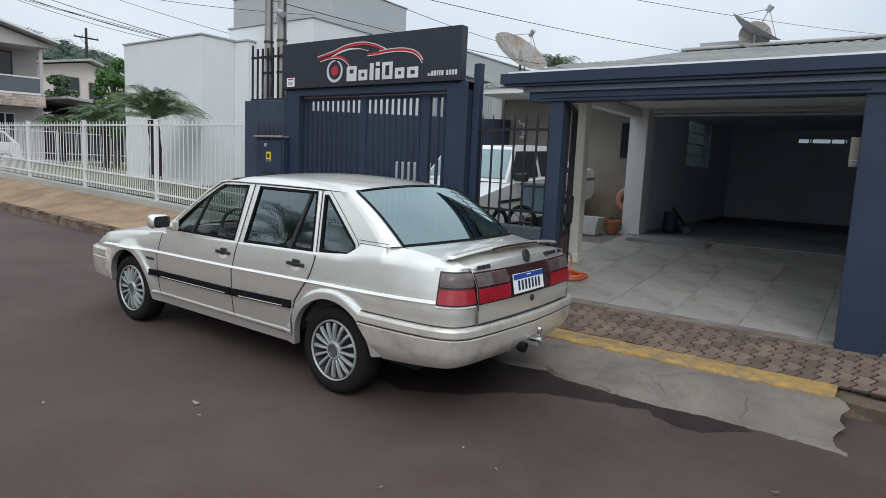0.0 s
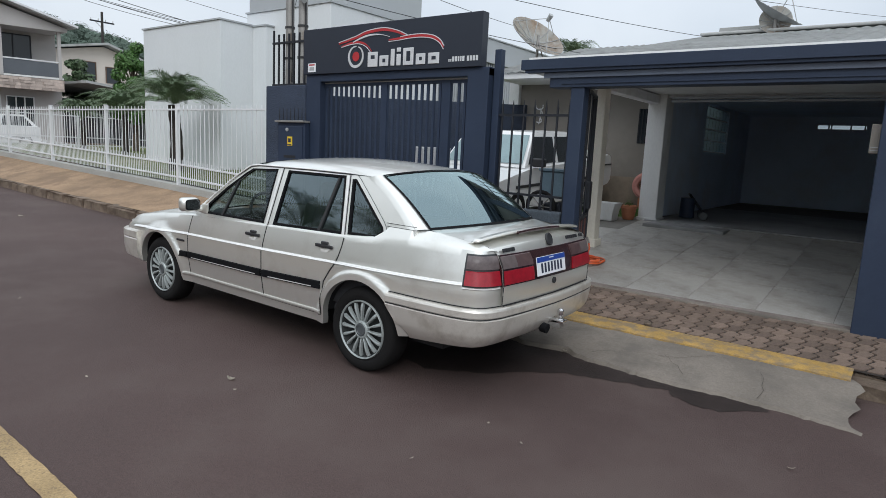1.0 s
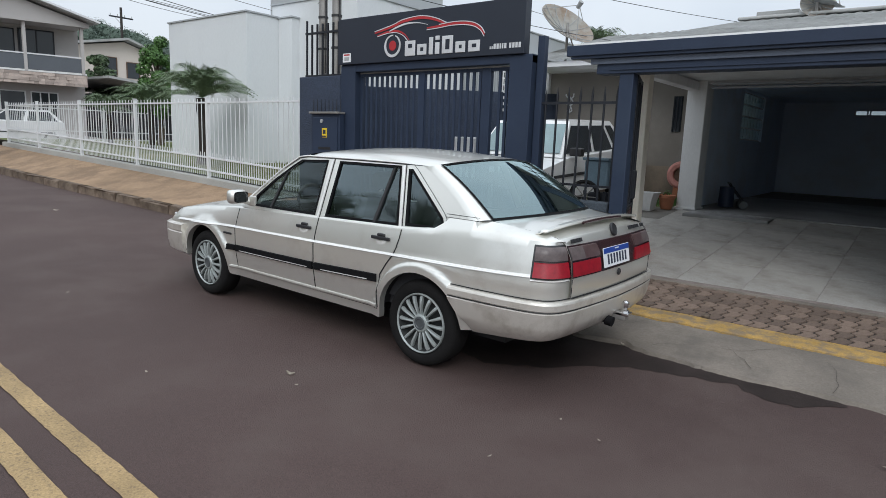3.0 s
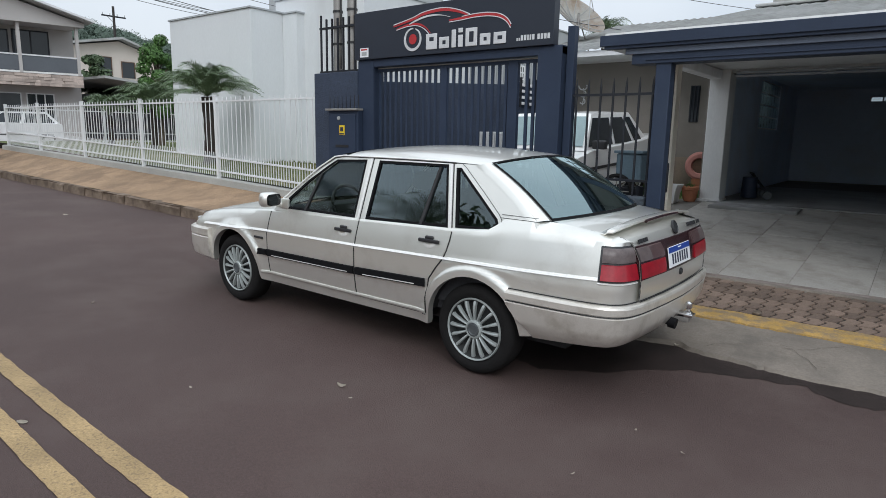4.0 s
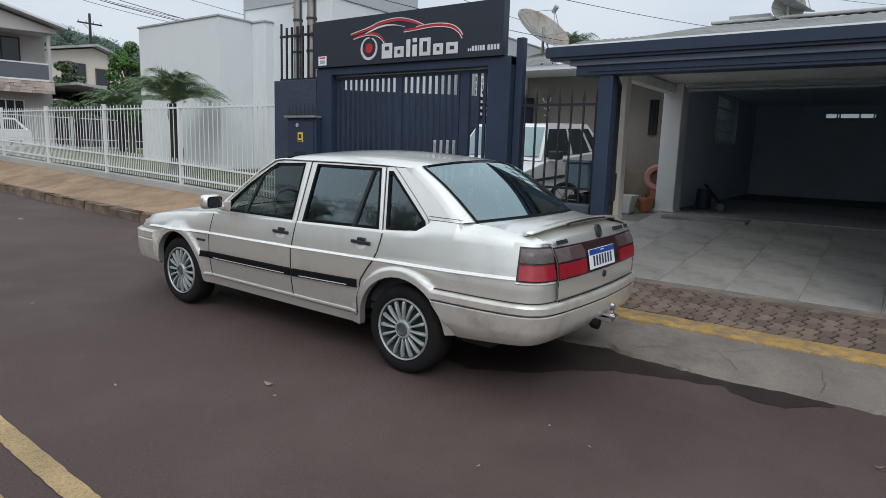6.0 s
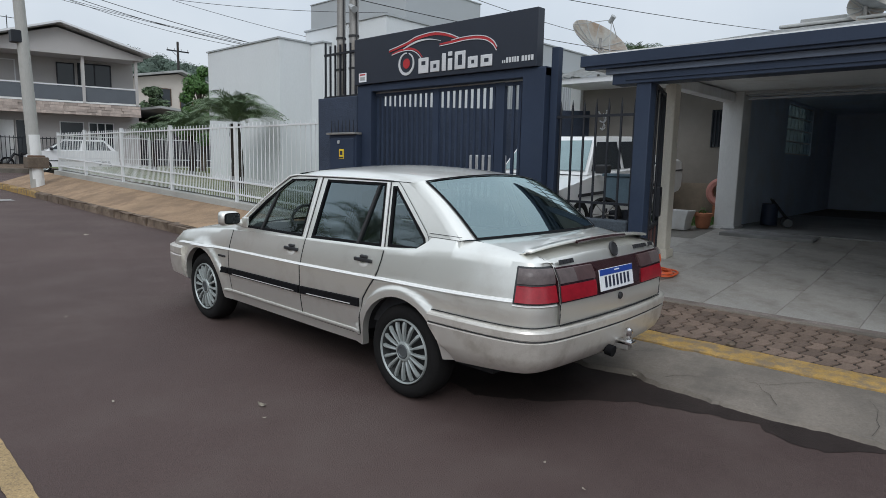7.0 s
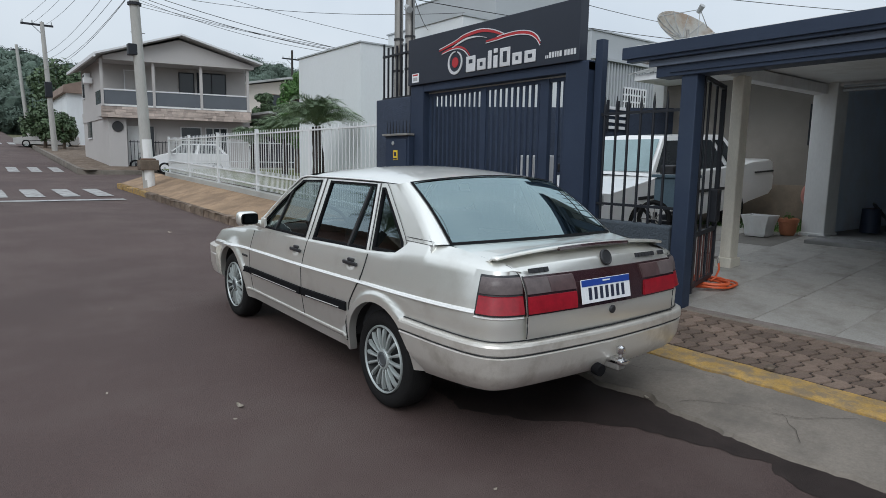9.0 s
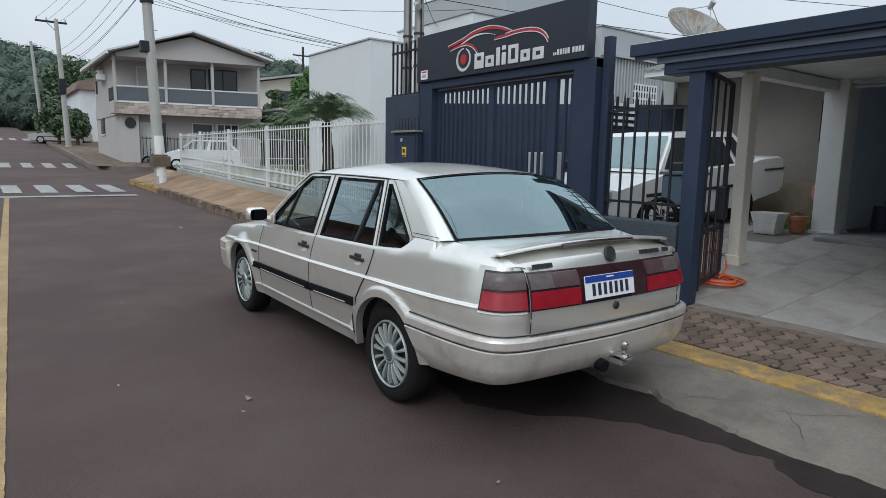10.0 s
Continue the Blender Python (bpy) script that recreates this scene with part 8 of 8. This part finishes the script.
def sat_dish(at, aim, radius, name, label, material, pole=0.6, arm=True):
    d = thing(name, label, "satellite dish", at)
    bm = bmesh.new()
    prof = [(radius * f, -0.0 + 0.30 * radius * f * f) for f in (0.0, 0.15, 0.3, 0.45, 0.6, 0.75, 0.9, 1.0)]
    lathe(bm, prof, "z", 36)
    bmesh.ops.solidify(bm, geom=bm.faces[:], thickness=0.012)
    b = part("reflector", bm, material, d, smooth=True)
    b.matrix_local = Matrix.Translation((0, 0, pole)) @ Vector(aim).to_track_quat("Z", "Y").to_matrix().to_4x4() @ Matrix.Translation((0, 0, -0.3 * radius))
    for k in range(12):
        a = 2 * math.pi * k / 12
        part("rib", tube(bmesh.new(), [(radius * f * math.cos(a), radius * f * math.sin(a), 0.30 * radius * f * f + 0.008) for f in (0.05, 0.35, 0.7, 1.0)], 0.008, 5), M["dish_grey"], b)
    if arm:
        for a in (0.3, 2.4, 4.5):
            part("feed_strut", rod(bmesh.new(), (radius * 0.95 * math.cos(a), radius * 0.95 * math.sin(a), 0.28 * radius), (0.03 * math.cos(a), 0.03 * math.sin(a), radius * 0.95), 0.008, 0.008, 6), M["dish_grey"], b)
        part("feed_horn", rod(bmesh.new(), (0, 0, radius * 0.88), (0, 0, radius * 1.12), 0.045, 0.055, 12), M["dish_grey"], b, "grey receiver head", smooth=True)
    part("mast", rod(bmesh.new(), (0, 0, -0.6), (0, 0, pole), 0.03, 0.03, 8), M["steel"], d)
    part("mount", tube(bmesh.new(), [(0.25, 0.1, -0.4), (0.1, 0, 0.1), (0, 0, pole * 0.9)], 0.015, 6), M["steel"], d)
    return d


sat_dish((-4.08, 9.5, 3.66), (0.66, -0.22, 0.72), 0.64, "satellite_dish", "large rusty mesh satellite dish on the house roof", M["dish"], pole=0.45)
sat_dish((0.60, 9.5, 3.70), (0.54, -0.08, 0.84), 0.47, "satellite_dish", "tilted mesh satellite dish on the garage roof", M["dish_grey"], pole=0.50)
sat_dish((0.62, 9.3, 3.76), (0.25, -0.9, 0.30), 0.26, "satellite_dish", "small grey satellite dish on the garage roof", M["dish"], pole=0.26, arm=False)
vent = thing("roof_vent", "white vent block with a flat cap on the garage roof", "chimney", (-0.16, 10.4, 3.29))
for x in (-0.24, 0.16):
    part("leg", boxed(x, x + 0.13, -0.2, 0.2, 0.0, 0.72), M["white_col"], vent)
part("cap", boxed(-0.33, 0.38, -0.3, 0.3, 0.72, 0.82, bevel=0.01), M["roof_sheet"], vent)
part("core", boxed(-0.2, 0.2, -0.15, 0.15, 0.0, 0.5), M["dark_wall"], vent)

# litter on the asphalt
def litter(x, y, size, name, label, material, turn=0, curl=0.3):
    bm = bmesh.new()
    rows = []
    for f in frange(-1, 1, 0.25):
        w = size * 0.45 * math.sqrt(max(0.02, 1 - f * f))
        rows.append([(f * size, -w, curl * size * f * f), (f * size, 0, curl * size * (f * f - 0.25)), (f * size, w, curl * size * f * f + 0.2 * w)])
    loft(bm, rows)
    bmesh.ops.solidify(bm, geom=bm.faces[:], thickness=0.0015)
    ob = part(name, bm, material, smooth=True)
    ob.matrix_world = pose(x, y, zr(x) + 0.012, 8, 5, turn)
    return tagged(ob, label, "litter")


litter(-0.47, -0.69, 0.030, "dry_leaf", "pale curled dry leaf lying on the asphalt", M["leaf_dry"], 20, 0.5)
litter(-1.35, -2.09, 0.030, "paper_scrap", "pale torn scrap lying between the centre lines", M["leaf_dry"], 35, 0.1)
litter(-0.30, -0.78, 0.012, "dry_leaf", "small pale scrap lying on the asphalt", M["leaf_dry"], 60)
for k, (x, y, s) in enumerate(((-1.12, -1.29, 0.022), (-8.4, 0.9, 0.06), (1.13, -0.1, 0.02), (1.4, -0.19, 0.022), (2.58, 0.52, 0.03), (1.07, -0.71, 0.02), (-3.3, -0.9, 0.03), (0.85, 1.45, 0.03))):
    litter(x, y, s * 0.65, "dry_leaf", "tiny pale scrap lying on the asphalt", M["leaf_dry"], 50 * k)
stone_ob = part("pebble", lathe(bmesh.new(), [(0.0, 0.0), (0.03, 0.004), (0.034, 0.018), (0.022, 0.034), (0.0, 0.038)], "z", 10), M["bark"], smooth=True)
stone_ob.matrix_world = pose(1.22, 2.27, 0.135)
tagged(stone_ob, "brown seed pod lying on the yellow kerb", "seed pod")


# ---- pieces of pavings ----
paving = sheet("paving_bed", [-1.25, 0, 2, 4.3], [2.24, 2.6, 2.99], lambda x, y: zs(max(-0.6, x), y) - 0.005, M["joint"], "strip of interlocking brown concrete pavers before the driveway", "pavement")
PW, PH = 0.114, 0.122
wave = [(0.0, 0.0), (0.12, 0.0), (0.60, 0.036), (0.78, 0.036), (0.92, 0.004), (1.0, 0.0)]


def paver_mesh():
    g = 0.0085
    bm = bmesh.new()
    left = [(dx + g, f * (PH - 0.0014) + 0.0007) for f, dx in wave]
    right = [(PW + dx - g, f * (PH - 0.0014) + 0.0007) for f, dx in wave]
    loop = left + right[::-1]
    cx, cy = PW / 2 + 0.015, PH / 2
    low = [bm.verts.new((x, y, -0.03)) for x, y in loop]
    mid = [bm.verts.new((x, y, 0.0)) for x, y in loop]
    top = [bm.verts.new((x + (0.004 if x < cx else -0.004), y + (0.0006 if y < cy else -0.0006), 0.006)) for x, y in loop]
    n = len(loop)
    for a, b in ((low, mid), (mid, top)):
        for k in range(n):
            bm.faces.new((a[k], a[(k + 1) % n], b[(k + 1) % n], b[k]))
    bm.faces.new(top)
    bmesh.ops.recalc_face_normals(bm, faces=bm.faces[:])
    return finish("paver", bm, M["paver"])


paver_me = paver_mesh()
rng = random.Random(91)
for r in range(6):
    for c in range(46):
        x, y = -1.2 + c * PW, 2.268 + r * PH
        if x > 4.0:
            continue
        ob = new("paver", paver_me)
        ob.parent = paving
        slope = math.degrees(math.atan2(zs(max(-0.6, x), 2.9) - zs(max(-0.6, x), 2.3), 0.6))
        ob.matrix_local = pose(x, y, zs(max(-0.6, x), y) + rng.uniform(-0.0015, 0.002), slope + rng.uniform(-0.5, 0.5), rng.uniform(-1.8, 1.8), rng.uniform(-1.2, 1.2))

# cement strip between the pavers and the driveway
bm = bmesh.new()
rows = []
for x in frange(-0.6, 2.66, 0.06):
    a = 2.985 + noise.noise((x * 5, 2, 9)) * 0.010
    rows.append([(x, a, zs(max(-0.6, x), 2.98) - 0.02), (x, a + 0.006, zs(max(-0.6, x), 2.98) + 0.008 + 0.004 * noise.noise((x * 7, 1, 3))), (x, 3.03, zd(3.03) + 0.007 + 0.003 * noise.noise((x * 9, 4, 3))), (x, 3.069, zd(3.069) + 0.005)])
loft(bm, rows)
bmesh.ops.recalc_face_normals(bm, faces=bm.faces[:])
if sum(f.normal.z for f in bm.faces) < 0:
    bmesh.ops.reverse_faces(bm, faces=bm.faces[:])
tagged(part("threshold", bm, M["threshold"], smooth=True), "worn mauve-grey cement strip at the driveway's edge", "threshold", kind="structure")

# cement tiles of the driveway
tile_me = {}
def tile(x0, x1, y0, y1):
    g = 0.0018
    w, d = x1 - x0 - 2 * g, y1 - y0 - 2 * g
    key = (round(w, 3), round(d, 3))
    if key not in tile_me:
        tile_me[key] = finish("tile", boxed(0, w, 0, d, -0.04, 0.0, bevel=0.003), M["drive"])
    ob = new("tile", tile_me[key])
    ob.parent = drive_bed
    tilt = math.degrees(math.atan2(zd(y1) - zd(y0), y1 - y0))
    ob.matrix_local = pose(x0 + g, y0 + g, zd(y0) + 0.006 + rng.uniform(-0.0015, 0.0015), tilt, 0, 0)


for x in [-0.5 + 0.6 * k for k in range(6)]:
    for y0, y1 in ((3.07, 4.0), (4.0, 5.0), (5.0, 5.9), (5.9, 6.8)):
        if x < 2.6:
            tile(x, min(x + 0.6, 2.69 if y0 < 3.3 else 2.94), y0, y1)
for x in [-3.95 + 0.69 * k for k in range(5)]:
    for y0, y1 in ((3.16, 4.0), (4.0, 5.0), (5.0, 5.9), (5.9, 6.8), (6.8, 7.9), (7.9, 8.95)):
        if not (x > -1.5 and y0 > 5.8):
            tile(x, x + 0.69, y0, y1)

# kerb stones along the pavement
kerb_run = thing("kerb", "row of worn kerb stones along the ochre pavement", "kerb", kind="structure")
x = -20.2
k = 0
rng = random.Random(97)
while x < -1.95:
    w = rng.uniform(0.75, 1.0)
    x1 = min(x + w, -1.9)
    bm = boxed(0.006, x1 - x - 0.006, -0.09, 0.06, -0.28, 0.0, bevel=0.02)
    for v in bm.verts:
        v.co += Vector((rng.uniform(-0.012, 0.012), rng.uniform(-0.022, 0.022), rng.uniform(-0.03, 0.010)))
    ob = part("kerb_stone", bm, M["kerb_yellow"] if x < -16.4 else M["kerb"], kerb_run)
    ob.matrix_local = pose(x, KERB_Y + 0.02, zs(x, KERB_Y) + 0.012, 0, -math.degrees(math.atan2(zs(x1, KERB_Y) - zs(x, KERB_Y), x1 - x)), 0)
    x = x1
for j in range(5):
    bm = boxed(0.0, 0.42, -0.17, 0.05, -0.2, 0.0, bevel=0.02)
    for v in bm.verts:
        v.co += Vector((rng.uniform(-0.012, 0.012), rng.uniform(-0.02, 0.02), rng.uniform(-0.03, 0.005)))
    ob = part("kerb_stone", bm, M["kerb"], kerb_run)
    ob.matrix_local = pose(2.71 + 0.43 * j, 2.19, 0.112, 0, rng.uniform(-1, 1), rng.uniform(-2, 2))
for j in range(9):
    a = radians(90 * j / 8)
    bm = boxed(-0.13, 0.13, -0.08, 0.08, -0.3, 0.0, bevel=0.02)
    ob = part("kerb_stone", bm, M["kerb_yellow"], kerb_run)
    ob.matrix_local = pose(-20.2 - 0.7 * math.sin(a), KERB_Y + 0.02 + 0.7 * (1 - math.cos(a)), zs(-20, KERB_Y) + 0.012, 0, 0, -math.degrees(a))
for j in range(10):
    bm = boxed(-0.08, 0.08, 0.0, 0.95, -0.3, 0.0, bevel=0.02)
    ob = part("kerb_stone", bm, M["kerb"], kerb_run)
    ob.matrix_local = pose(-20.9, 3.05 + j, zs(-20, KERB_Y) + 0.012)
